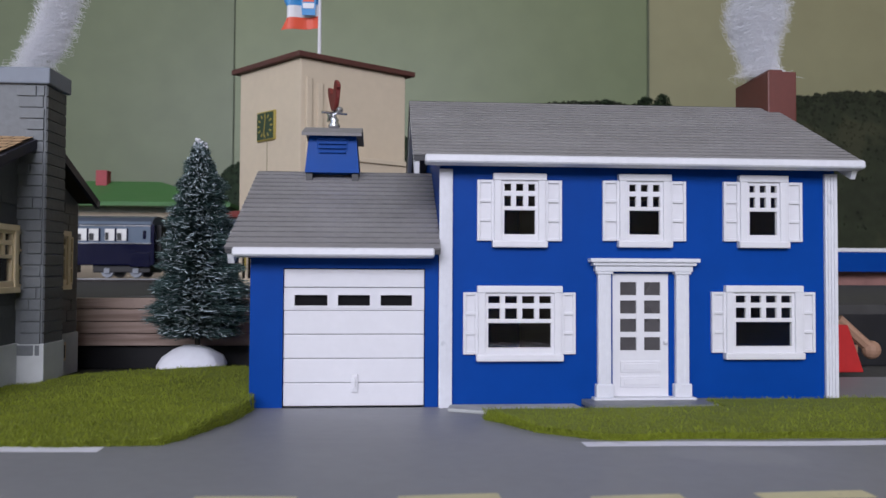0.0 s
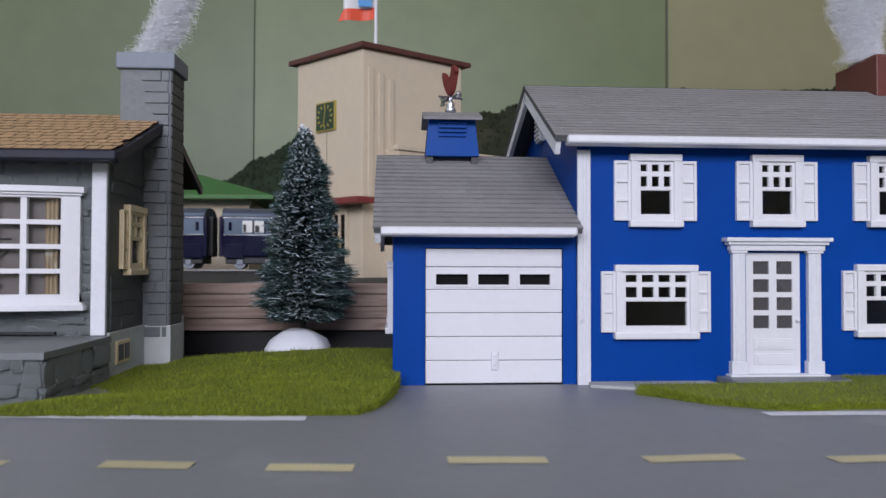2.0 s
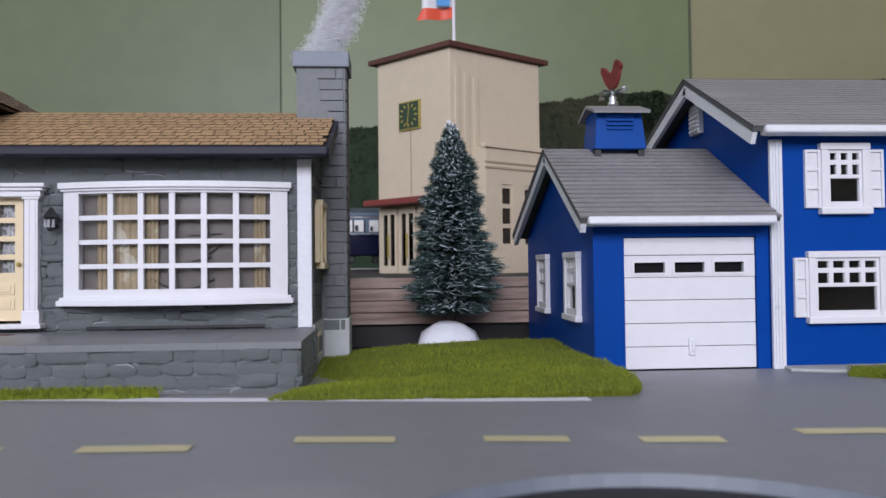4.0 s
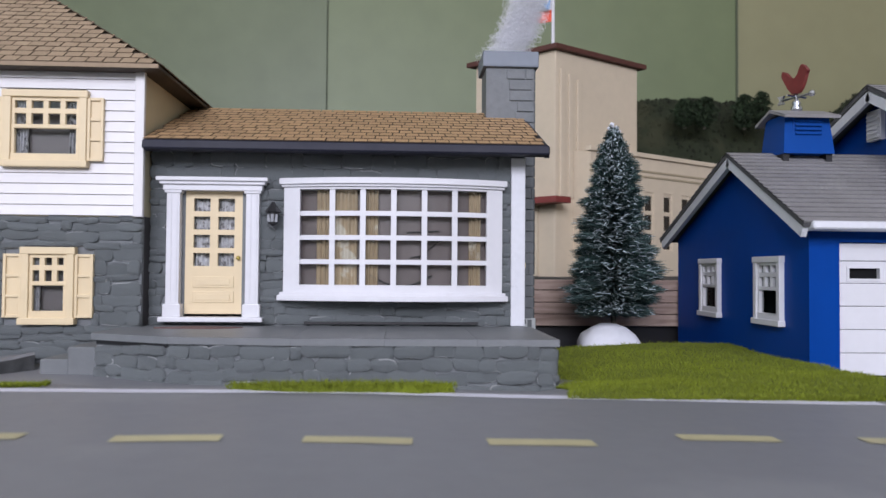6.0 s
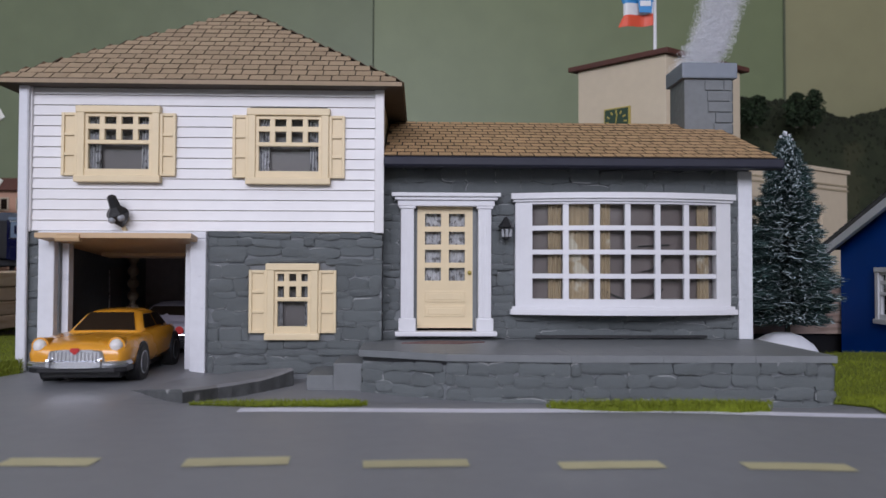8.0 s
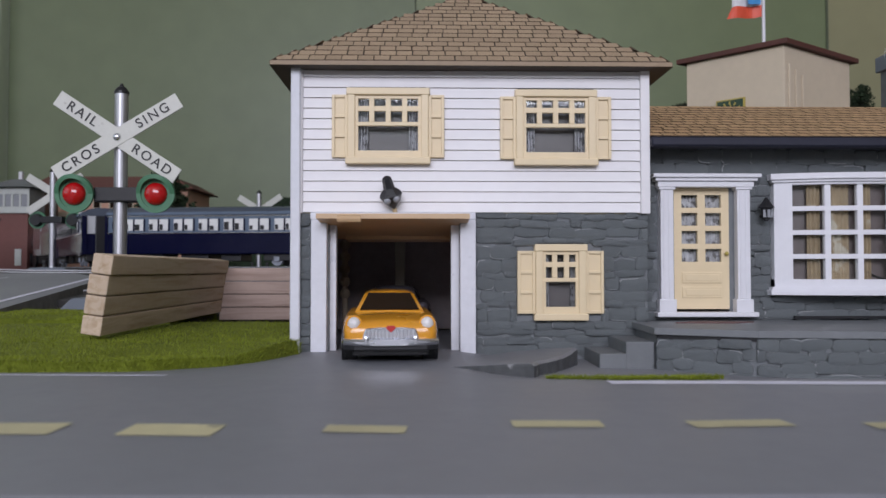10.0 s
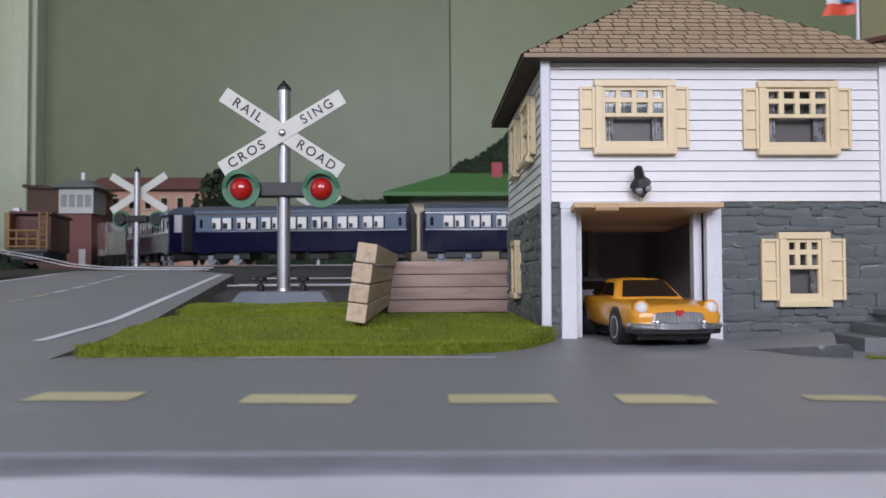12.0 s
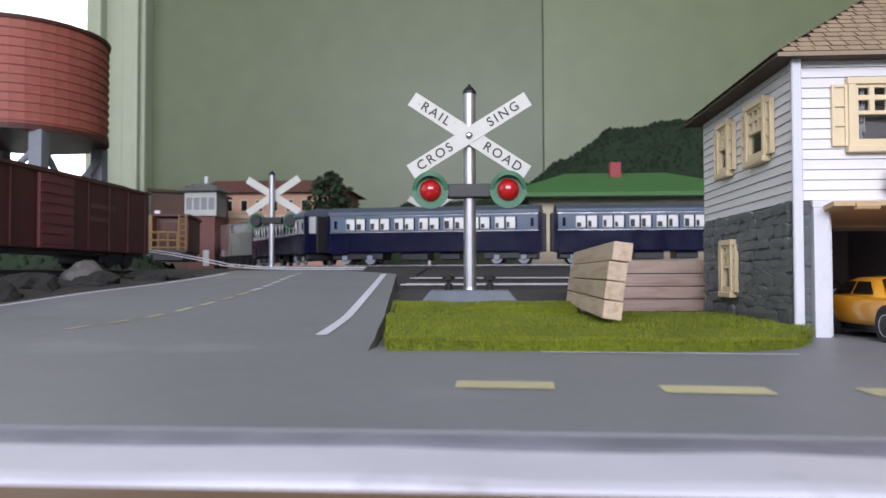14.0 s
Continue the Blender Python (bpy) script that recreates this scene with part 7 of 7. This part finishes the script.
def wagon(name, at, deg, label, L=19.0):
    o = new(name)
    o["at"] = (0.0, 0.0, 0.0)
    tagged(o, label, "goods wagon", "goods wagons")
    h = L / 2
    body_ = part("body", box(B(), -h, h, -1.7, 1.7, 0.95, 4.75, 0.06), BOXCAR, o)
    part("roof", prism(B(), [(-1.8, 4.7), (-1.75, 4.85), (0, 5.15), (1.75, 4.85), (1.8, 4.7)], -h - 0.1, h + 0.1, "x"), BOXCAR, o)
    part("roof_walk", box(B(), -h, h, -0.3, 0.3, 5.14, 5.24), BOXCAR, o)
    for s in (-1, 1):
        d = part("door", box(B(), -2.4, 0.6, s * 1.78 - 0.08, s * 1.78 + 0.08, 1.0, 4.6, 0.03), BOXDOOR, body_)
        for i in range(7):
            part("rib", box(B(), -2.3, 0.5, s * 1.88 - 0.04, s * 1.88 + 0.04, 1.2 + i * 0.5, 1.28 + i * 0.5), BOXDOOR, d)
        for i in range(9):
            xx = -h + 0.6 + i * (L - 1.2) / 8
            if not -2.6 < xx < 0.8:
                part("rib", box(B(), xx - 0.05, xx + 0.05, s * 1.74 - 0.05, s * 1.74 + 0.05, 1.0, 4.65), BOXCAR, body_)
        for i, w_ in enumerate((3.0, 2.2)):
            part("marking", box(B(), 2.2, 2.2 + w_, s * 1.72 - 0.012, s * 1.72 + 0.012, 3.3 - i * 0.7, 3.55 - i * 0.7), mat("faint_marking", (0.13, 0.06, 0.06), 0.6), body_)
    for e_ in (-1, 1):
        tr = part("truck", box(B(), e_ * (h - 3.2) - 1.9, e_ * (h - 3.2) + 1.9, -1.3, 1.3, 0.3, 0.9, 0.08), BLACK, o)
        for w_ in (-1.0, 1.0):
            for sd in (-1, 1):
                part("wheel", cyl(B(), e_ * (h - 3.2) + w_, 0.5, sd * 1.15, sd * 1.38, 0.5, 0.46, 18, "y"), BLACK, tr)
        part("coupler", box(B(), e_ * (h + 0.5) - 0.5, e_ * (h + 0.5) + 0.5, -0.2, 0.2, 0.7, 1.0), BLACK, o)
    part("frame", box(B(), -h, h, -1.3, 1.3, 0.75, 0.98), BLACK, o)
    mm = turned(*at, deg) @ Matrix.Scale(1.1, 4)
    mm.translation = mm.translation * K
    o.matrix_basis = mm
    return o


wagon("boxcar", (-65.4, 40.6, 2.62), 90, "dull maroon boxcar with a ribbed sliding door")
t = new("caboose")
t["at"] = (0.0, 0.0, 0.0)
tagged(t, "ochre brown caboose with railed end platform", "caboose")
part("body", box(B(), -1.5, 1.5, 1.2, 9.0, 1.0, 4.2, 0.06), mat("red_brown_caboose", (0.12, 0.05, 0.035), 0.6), t)
part("end_door", box(B(), -0.45, 0.45, 1.12, 1.2, 1.15, 3.7, 0.03), DARKRED, t)
part("platform", box(B(), -1.6, 1.6, -0.6, 1.2, 0.9, 1.15, 0.03), BLACK, t)
for x in (-1.55, -0.8, 0.0, 0.8):
    part("railing", rod(B(), (x, -0.5, 1.1), (x, -0.5, 2.7), 0.09), OCHRE, t)
for z in (1.35, 2.0, 2.7):
    part("railing", rod(B(), (-1.6, -0.5, z), (0.9, -0.5, z), 0.10), OCHRE, t)
for x in (0.95, 1.55):
    part("ladder", rod(B(), (x, -0.5, 1.1), (x, -0.5, 4.3), 0.10), OCHRE, t)
for q in range(6):
    part("rung", rod(B(), (0.95, -0.5, 1.35 + q * 0.52), (1.55, -0.5, 1.35 + q * 0.52), 0.07), OCHRE, t)
for x in (-1.62, -1.45):
    part("corner_post", box(B(), x - 0.12, x + 0.12, -0.55, 1.2, 1.15, 4.2, 0.04), OCHRE, t)
part("roof", box(B(), -1.7, 1.7, 0.6, 9.2, 4.2, 4.45, 0.05), BOXCAR, t)
part("roof_vent", box(B(), -1.4, -0.9, 0.8, 1.4, 4.45, 4.75, 0.04), WHITE, t)
part("frame", box(B(), -1.3, 1.3, -0.4, 8.8, 0.2, 0.95, 0.05), BLACK, t)
mm = turned(-68.6, 66.0, 3.3, 14)
mm.translation = mm.translation * K
t.matrix_basis = mm


# ---- buildings and scenery at the back ----
st = thing("green_roof_station", (-28.0, 76.0, 2.6), "cream station with a green hip roof and red chimney", "model building")
part("wall", box(B(), -36.0, -17.0, 72.0, 80.0, 2.6, 9.6), STUCCO, st)
bm = B()
e = [bm.verts.new(p) for p in ((-38.6, 69.8, 9.7), (-14.5, 69.8, 9.7), (-14.5, 82.2, 9.7), (-38.6, 82.2, 9.7))]
lo = [bm.verts.new((v.co.x, v.co.y, 9.35)) for v in e]
al, ar = bm.verts.new((-32.4, 76, 12.2)), bm.verts.new((-22.5, 76, 12.2))
bm.faces.new((e[0], e[1], ar, al)), bm.faces.new((e[2], e[3], al, ar)), bm.faces.new((e[1], e[2], ar)), bm.faces.new((e[3], e[0], al)), bm.faces.new(lo[::-1])
for i in range(4):
    bm.faces.new((e[i], lo[i], lo[(i + 1) % 4], e[(i + 1) % 4]))
part("roof", bm, ROOFGREEN, st, "green hip roof")
part("chimney", box(B(), -28.15, -27.1, 74.6, 75.7, 11.6, 13.1, 0.05), REDBRICK, st, "red brick chimney")
part("eave_band", box(B(), -36.2, -16.8, 71.8, 72.0, 8.9, 9.35), mat("white_eave_band", (0.6, 0.6, 0.56), 0.6), st)
st = thing("pink_station", (-68.0, 108.0, 2.7), "pink stucco station with a terracotta roof", "model building")
part("wall", box(B(), -80.0, -60.0, 104.0, 114.0, 2.7, 13.6), PINKWALL, st)
part("roof", prism(B(), [(-81.2, 13.6), (-58.8, 13.6), (-61.8, 15.2), (-78.2, 15.2)], 103.0, 115.0, "y"), TERRA, st)
part("band", box(B(), -80.2, -59.8, 103.7, 104.0, 10.0, 10.5), STUCCO, st)
for i in range(9):
    w = part("window", box(B(), -79.2 + i * 2.15, -78.0 + i * 2.15, 103.8, 104.0, 10.9, 12.7, 0.04), STUCCO, st)
    part("pane", box(B(), -79.0 + i * 2.15, -78.2 + i * 2.15, 103.76, 103.82, 11.1, 12.5), CARGLASS, w)
sb = thing("signal_box", (-72.6, 86.0, 2.6), "grey and red model signal box with a glazed upper floor", "model building")
part("base", box(B(), -74.3, -71.2, 84.2, 87.3, 2.6, 8.9, 0.05), mat("dull_red_boards", (0.17, 0.07, 0.06), 0.7), sb)
PALEBOARD = mat("pale_grey_boards", (0.50, 0.52, 0.49), 0.7)
up = part("cabin", box(B(), -74.5, -71.0, 84.0, 87.5, 8.9, 11.7, 0.05), mat("grey_window_band", (0.26, 0.27, 0.27), 0.6), sb)
for z in (8.9, 10.95):
    part("board_band", box(B(), -74.6, -70.9, 83.88, 84.0, z, z + 0.7, 0.02), PALEBOARD, up)
for i in range(5):
    part("window_post", box(B(), -74.6 + i * 0.87, -74.38 + i * 0.87, 83.88, 84.0, 9.6, 10.95), PALEBOARD, up)
for i in range(4):
    part("pane", box(B(), -74.36 + i * 0.87, -73.75 + i * 0.87, 83.94, 84.0, 9.62, 10.93), LAMPGLASS, up)
bm = B()
e = [bm.verts.new(p) for p in ((-75.3, 83.2, 11.7), (-70.2, 83.2, 11.7), (-70.2, 88.3, 11.7), (-75.3, 88.3, 11.7))]
tp = [bm.verts.new(p) for p in ((-73.4, 85.0, 12.7), (-72.1, 85.0, 12.7), (-72.1, 86.5, 12.7), (-73.4, 86.5, 12.7))]
bm.faces.new(e[::-1]), bm.faces.new(tp)
for i in range(4):
    bm.faces.new((e[i], e[(i + 1) % 4], tp[(i + 1) % 4], tp[i]))
part("roof", bm, mat("grey_slate", (0.14, 0.15, 0.15), 0.6), sb)
part("finial", box(B(), -72.95, -72.55, 85.5, 85.9, 12.7, 13.6, 0.05), WHITE, sb)
part("door", box(B(), -72.5, -71.8, 84.1, 84.2, 3.2, 5.0, 0.02), PALEBOARD, sb)
shed = thing("brown_shed", (-76.5, 92.0, 2.6), "plain dark brown shed behind the goods track", "shed")
part("wall", box(B(), -82.2, -74.5, 92.0, 98.0, 2.6, 12.6, 0.05), mat("dark_brown_boards", (0.105, 0.062, 0.045), 0.75, var=0.2, grain=0.8, bump=0.02), shed)
part("roof", prism(B(), [(-82.6, 12.6), (-74.1, 12.1), (-74.1, 12.4), (-82.6, 13.0)], 91.6, 98.4, "y"), mat("brown_felt_roof", (0.075, 0.048, 0.038), 0.8), shed)
# water tower
wt = thing("water_tower", (-91.8, 80.0, 2.5), "weathered red plank water tower on grey steel legs", "water tower")
n = 40
for i in range(n):
    a0, a1 = 2 * math.pi * i / n, 2 * math.pi * (i + 0.985) / n
    bm = B()
    for rad_ in (9.0,):
        pts = [(-91.8 + rr * math.cos(a), 80 + rr * math.sin(a)) for rr, a in ((rad_, a0), (rad_, a1), (rad_ - 0.4, a1), (rad_ - 0.4, a0))]
        prism(bm, pts, 17.5, 28.1, "z")
    part("stave", bm, TANKRED, wt)
part("tank_lining", lathe(B(), -91.8, 80, [(8.62, 17.6), (8.62, 28.0)], 40), TANKRED, wt)
for z in [17.7 + 0.93 * i for i in range(11)]:
    part("hoop", lathe(B(), -91.8, 80, [(9.0, z), (9.12, z + 0.05), (9.12, z + 0.2), (9.0, z + 0.25)], 40), TANKRED, wt)
part("tank_roof", lathe(B(), -91.8, 80, [(9.2, 28.0), (9.3, 28.4), (5.0, 29.1), (0.4, 29.4)], 40), DARKRED, wt)
part("tank_floor", lathe(B(), -91.8, 80, [(9.15, 16.9), (9.15, 17.5)], 40), DARKRED, wt)
for dx in (-6, 6):
    for dy in (-6, 6):
        part("leg", box(B(), -91.8 + dx - 0.7, -91.8 + dx + 0.7, 80 + dy - 0.7, 80 + dy + 0.7, 2.4, 17.0, 0.1), GREYLEG, wt)
    part("brace", rod(B(), (-91.8 + dx, 74, 5), (-91.8 + dx, 86, 16), 0.35), GREYLEG, wt)
    part("brace", rod(B(), (-91.8 + dx, 86, 5), (-91.8 + dx, 74, 16), 0.35), GREYLEG, wt)
for dy in (-6, 6):
    part("brace", rod(B(), (-97.2, 80 + dy, 5), (-85.2, 80 + dy, 16), 0.35), GREYLEG, wt)
    part("brace", rod(B(), (-85.2, 80 + dy, 5), (-97.2, 80 + dy, 16), 0.35), GREYLEG, wt)


# ---- hills and bushes ----
def hill(name, x0, x1, y, base, ridge, label, depth=14.0, seed=0, clumps=500, cover=None):
    """A wooded hill: a ridge line falling to front and back, covered in small crowns."""
    r_ = random.Random(seed)
    t_ = thing(name, ((x0 + x1) / 2, y, base), label, "hill")
    bm = B()
    nx, ny = 60, 12
    g = []
    for j in range(ny + 1):
        v = j / ny
        row = []
        for i in range(nx + 1):
            x = x0 + (x1 - x0) * i / nx
            hh = ridge(x) * math.sin(math.pi * min(1, v * 0.5 + 0.0)) if v < 1 else ridge(x)
            k = 0.5 * noise.noise((x * 0.25, v * 6, seed)) * (1 if 0 < v else 0)
            row.append(bm.verts.new((x, y - depth / 2 + depth * v, base + max(0, hh + k * min(1, hh)))))
        g.append(row)
    for j in range(ny):
        for i in range(nx):
            bm.faces.new((g[j][i], g[j][i + 1], g[j + 1][i + 1], g[j + 1][i]))
    part("slope", bm, cover or HILL, t_, smooth=True)
    verts, faces = [], []
    for _ in range(clumps):
        x = r_.uniform(x0, x1)
        v = r_.random() ** 0.5
        zz = base + ridge(x) * math.sin(math.pi * v * 0.5)
        if ridge(x) < 0.6:
            continue
        c = Vector((x, y - depth / 2 + depth * v, zz))
        s_ = r_.uniform(0.18, 0.42)
        i = len(verts)
        k = 7
        for q in range(k):
            a = 2 * math.pi * q / k
            verts.append(c + Vector((s_ * math.cos(a) * r_.uniform(0.7, 1.2), s_ * math.sin(a), -0.2)))
        for q in range(k):
            a = 2 * math.pi * (q + 0.5) / k
            verts.append(c + Vector((0.7 * s_ * math.cos(a) * r_.uniform(0.6, 1.2), 0.7 * s_ * math.sin(a), s_ * r_.uniform(0.5, 0.9))))
        verts.append(c + Vector((0, 0, s_ * r_.uniform(0.8, 1.5))))
        for q in range(k):
            n2 = (q + 1) % k
            faces.extend([(i + q, i + n2, i + k + q), (i + n2, i + k + n2, i + k + q), (i + k + q, i + k + n2, i + 2 * k)])
    me = bpy.data.meshes.new("crown")
    o_ = Vector(((x0 + x1) / 2, y, base))
    me.from_pydata([(v - o_) * K for v in verts], [], faces)
    me.materials.append(cover or HILL)
    ob = new("crown", me)
    ob.parent = t_
    tagged(ob, kind="stuff")
    return t_


def bumpy(points):
    def f(x):
        for (xa, za), (xb, zb) in zip(points, points[1:]):
            if xa <= x <= xb:
                k = (x - xa) / (xb - xa)
                k = k * k * (3 - 2 * k)
                return za + (zb - za) * k + 0.5 * noise.noise((x * 0.35, 7, 0))
        return 0.0
    return f


hill("hill", -80, 8, 133, 2.7, bumpy([(-80, 5), (-62, 10), (-52, 13), (-44, 12.5), (-34, 15.5), (-27, 20), (-17.6, 25.5), (-4.3, 27), (8, 24)]), "dark green wooded hill before the wall", 12, 1, 2600)
hill("hill", 6, 120, 134, 2.7, bumpy([(6, 25), (14, 29), (22, 31), (33, 32.5), (40, 32.5), (50, 32), (58, 29), (64, 30), (71, 34), (90, 35.5), (120, 35)]), "dark mottled wooded ridge behind the blue house", 12, 2, 3000, mat("mottled_ridge", (0.024, 0.030, 0.015), 0.95, var=0.6, grain=0.5, big=0.10, bump=0.3, island=0.3, speck=(0.10, 0.55, (0.055, 0.056, 0.030), 0.8)))


def bush(name, at, rad, hgt, label, seed, material=LEAF, count=900, low=0.15):
    """A loose crown of small leaves on a stem."""
    r_ = random.Random(seed)
    t_ = thing(name, at, label, "model tree")
    part("trunk", lathe(B(), at[0], at[1], [(rad * 0.12, at[2]), (rad * 0.05, at[2] + hgt * 0.8)], 8), BARK, t_)
    verts, faces = [], []
    for _ in range(count):
        f = r_.random()
        a = r_.uniform(0, 6.283)
        w = rad * math.sqrt(max(0.02, 1 - (2 * f - 1) ** 2)) * (0.75 + 0.45 * noise.noise((math.cos(a) * 2, math.sin(a) * 2, f * 4 + seed)))
        w *= math.sqrt(r_.random())
        c = Vector((w * math.cos(a), w * math.sin(a), hgt * (low + (1 - low) * f)))
        s_ = rad * r_.uniform(0.06, 0.14)
        i = len(verts)
        d1 = Vector((r_.gauss(0, 1), r_.gauss(0, 1), r_.gauss(0, 1))).normalized() * s_
        d2 = Vector((r_.gauss(0, 1), r_.gauss(0, 1), r_.gauss(0, 1))).normalized() * s_
        verts.extend([c - d1, c + d2, c + d1, c - d2])
        faces.append((i, i + 1, i + 2, i + 3))
    me = bpy.data.meshes.new("crown")
    me.from_pydata([v * K for v in verts], [], faces)
    me.materials.append(material)
    ob = new("crown", me)
    ob.parent = t_
    tagged(ob, kind="stuff")
    return t_


# Added dark bank: covers the bright view below the boxcar, as its shade.
hill("backing_bank", -125, -69.5, 66, 2.2, bumpy([(-125, 3.6), (-100, 3.4), (-84, 2.9), (-74, 2.2), (-69.5, 0.6)]), "dark bank added behind the goods track for the shade under the boxcar", 8, 5, 700)
bush("bush", (-60.5, 96.0, 2.7), 3.8, 12.5, "dark green bush before the pink station", 1, low=0.4)
bush("bush", (-82, 106.0, 2.7), 5.0, 12.0, "dark green bush beside the pink station", 2, low=0.3)
bush("bush", (-75.0, 62.0, 2.2), 3.5, 5.5, "dark green scrub beside the goods track", 3)
for i, (x, y, w, h_) in enumerate(((33, 128, 2.6, 5.0), (36.5, 128, 2.6, 5.4), (43.5, 128, 2.6, 6.0), (46.5, 128, 2.2, 6.6))):
    bush("ridge_tree", (x, y, 27.6), w, h_, "dark tree on the ridge behind the blue house", 10 + i, count=1300, low=0.05)

# stand at the far right
sd = thing("refreshment_stand", (38, 60, 2.5), "small stand with a blue fascia and white flat roof", "model building")
part("roof", box(B(), 30.5, 56, 56, 68, 5.25, 5.55, 0.05), WHITE, sd)
part("fascia", box(B(), 30.7, 56, 56.1, 56.4, 3.75, 5.25), BLUE, sd)
part("wall", box(B(), 31.5, 56, 57.5, 66, 2.5, 5.2), mat("pinkish_brick", (0.30, 0.15, 0.13), 0.7, var=0.3, grain=1.5), sd)
solid("ground_sand", box(B(), 17.5, 50, 33.0, 46, -0.2, 2.0), SANDT, "tan sandy board behind the blue house", "ground", "structure")
t = thing("red_sign_board", (16.9, 27.6, 0.0), "small red leaning sign board on grey pavement", "sign board")
part("board", prism(B(), [(16.2, 0.0), (17.5, 0.0), (16.9, 1.75), (16.4, 1.75)], 27.2, 27.5, "y", 0.03), REDBADGE, t)
bm = rod(B(), (17.1, 28.2, 1.9), (18.3, 28.0, 0.75), 0.22)
dome(bm, (18.3, 28.0, 0.75), 0.36, 12, 8, 0.8)
rod(bm, (17.6, 28.0, 0.95), (17.5, 28.0, 0.05), 0.16)
t = solid("driftwood", bm, mat("pale_brown_scrap", (0.33, 0.19, 0.12), 0.7), "pale brown scrap of wood beside the red board", "scrap")


# ---- clutter beside the goods track ----
def rock(at, size, material, label, seed):
    bm = B()
    bmesh.ops.create_icosphere(bm, subdivisions=3, radius=1.0)
    for v in bm.verts:
        k = 1 + 0.35 * noise.noise(v.co * 1.3 + Vector((seed * 7.3, 0, 0))) + 0.14 * noise.noise(v.co * 3.5 + Vector((0, seed * 3.1, 0)))
        v.co = Vector((v.co.x * size[0] * k, v.co.y * size[1] * k, max(-0.2, v.co.z * k) * size[2])) + Vector(at)
    solid("rock", bm, material, label, "rock", group="rocks beside the goods track")


GREYROCK = mat("grey_plaster_rock", (0.16, 0.155, 0.145), 0.9, var=0.3, grain=1.5, bump=0.06)
DARKROCK = mat("dark_ballast_heap", (0.030, 0.029, 0.027), 0.95, var=0.4, grain=2, bump=0.08)
for seed, (x, y, sx, sy, sz, dark) in enumerate(((-61.6, 26.0, 2.0, 1.6, 0.55, 0), (-60.9, 31.0, 0.9, 1.2, 0.75, 1), (-61.8, 34.5, 1.5, 1.6, 0.9, 1), (-60.2, 38.0, 1.1, 1.3, 0.6, 1),
                                                 (-62.2, 40.5, 1.3, 1.6, 1.0, 0), (-59.6, 43.0, 0.9, 1.1, 0.55, 1), (-61.4, 46.0, 1.2, 1.3, 0.7, 1), (-59.9, 48.5, 1.0, 1.2, 0.45, 1))):
    rock((x, y, min(ramp_z(y) - 0.25, 1.9) + 0.03), (sx, sy, sz), DARKROCK if dark else GREYROCK, "dark heap of ballast beside the side road" if dark else "rough grey rock beside the side road", seed)
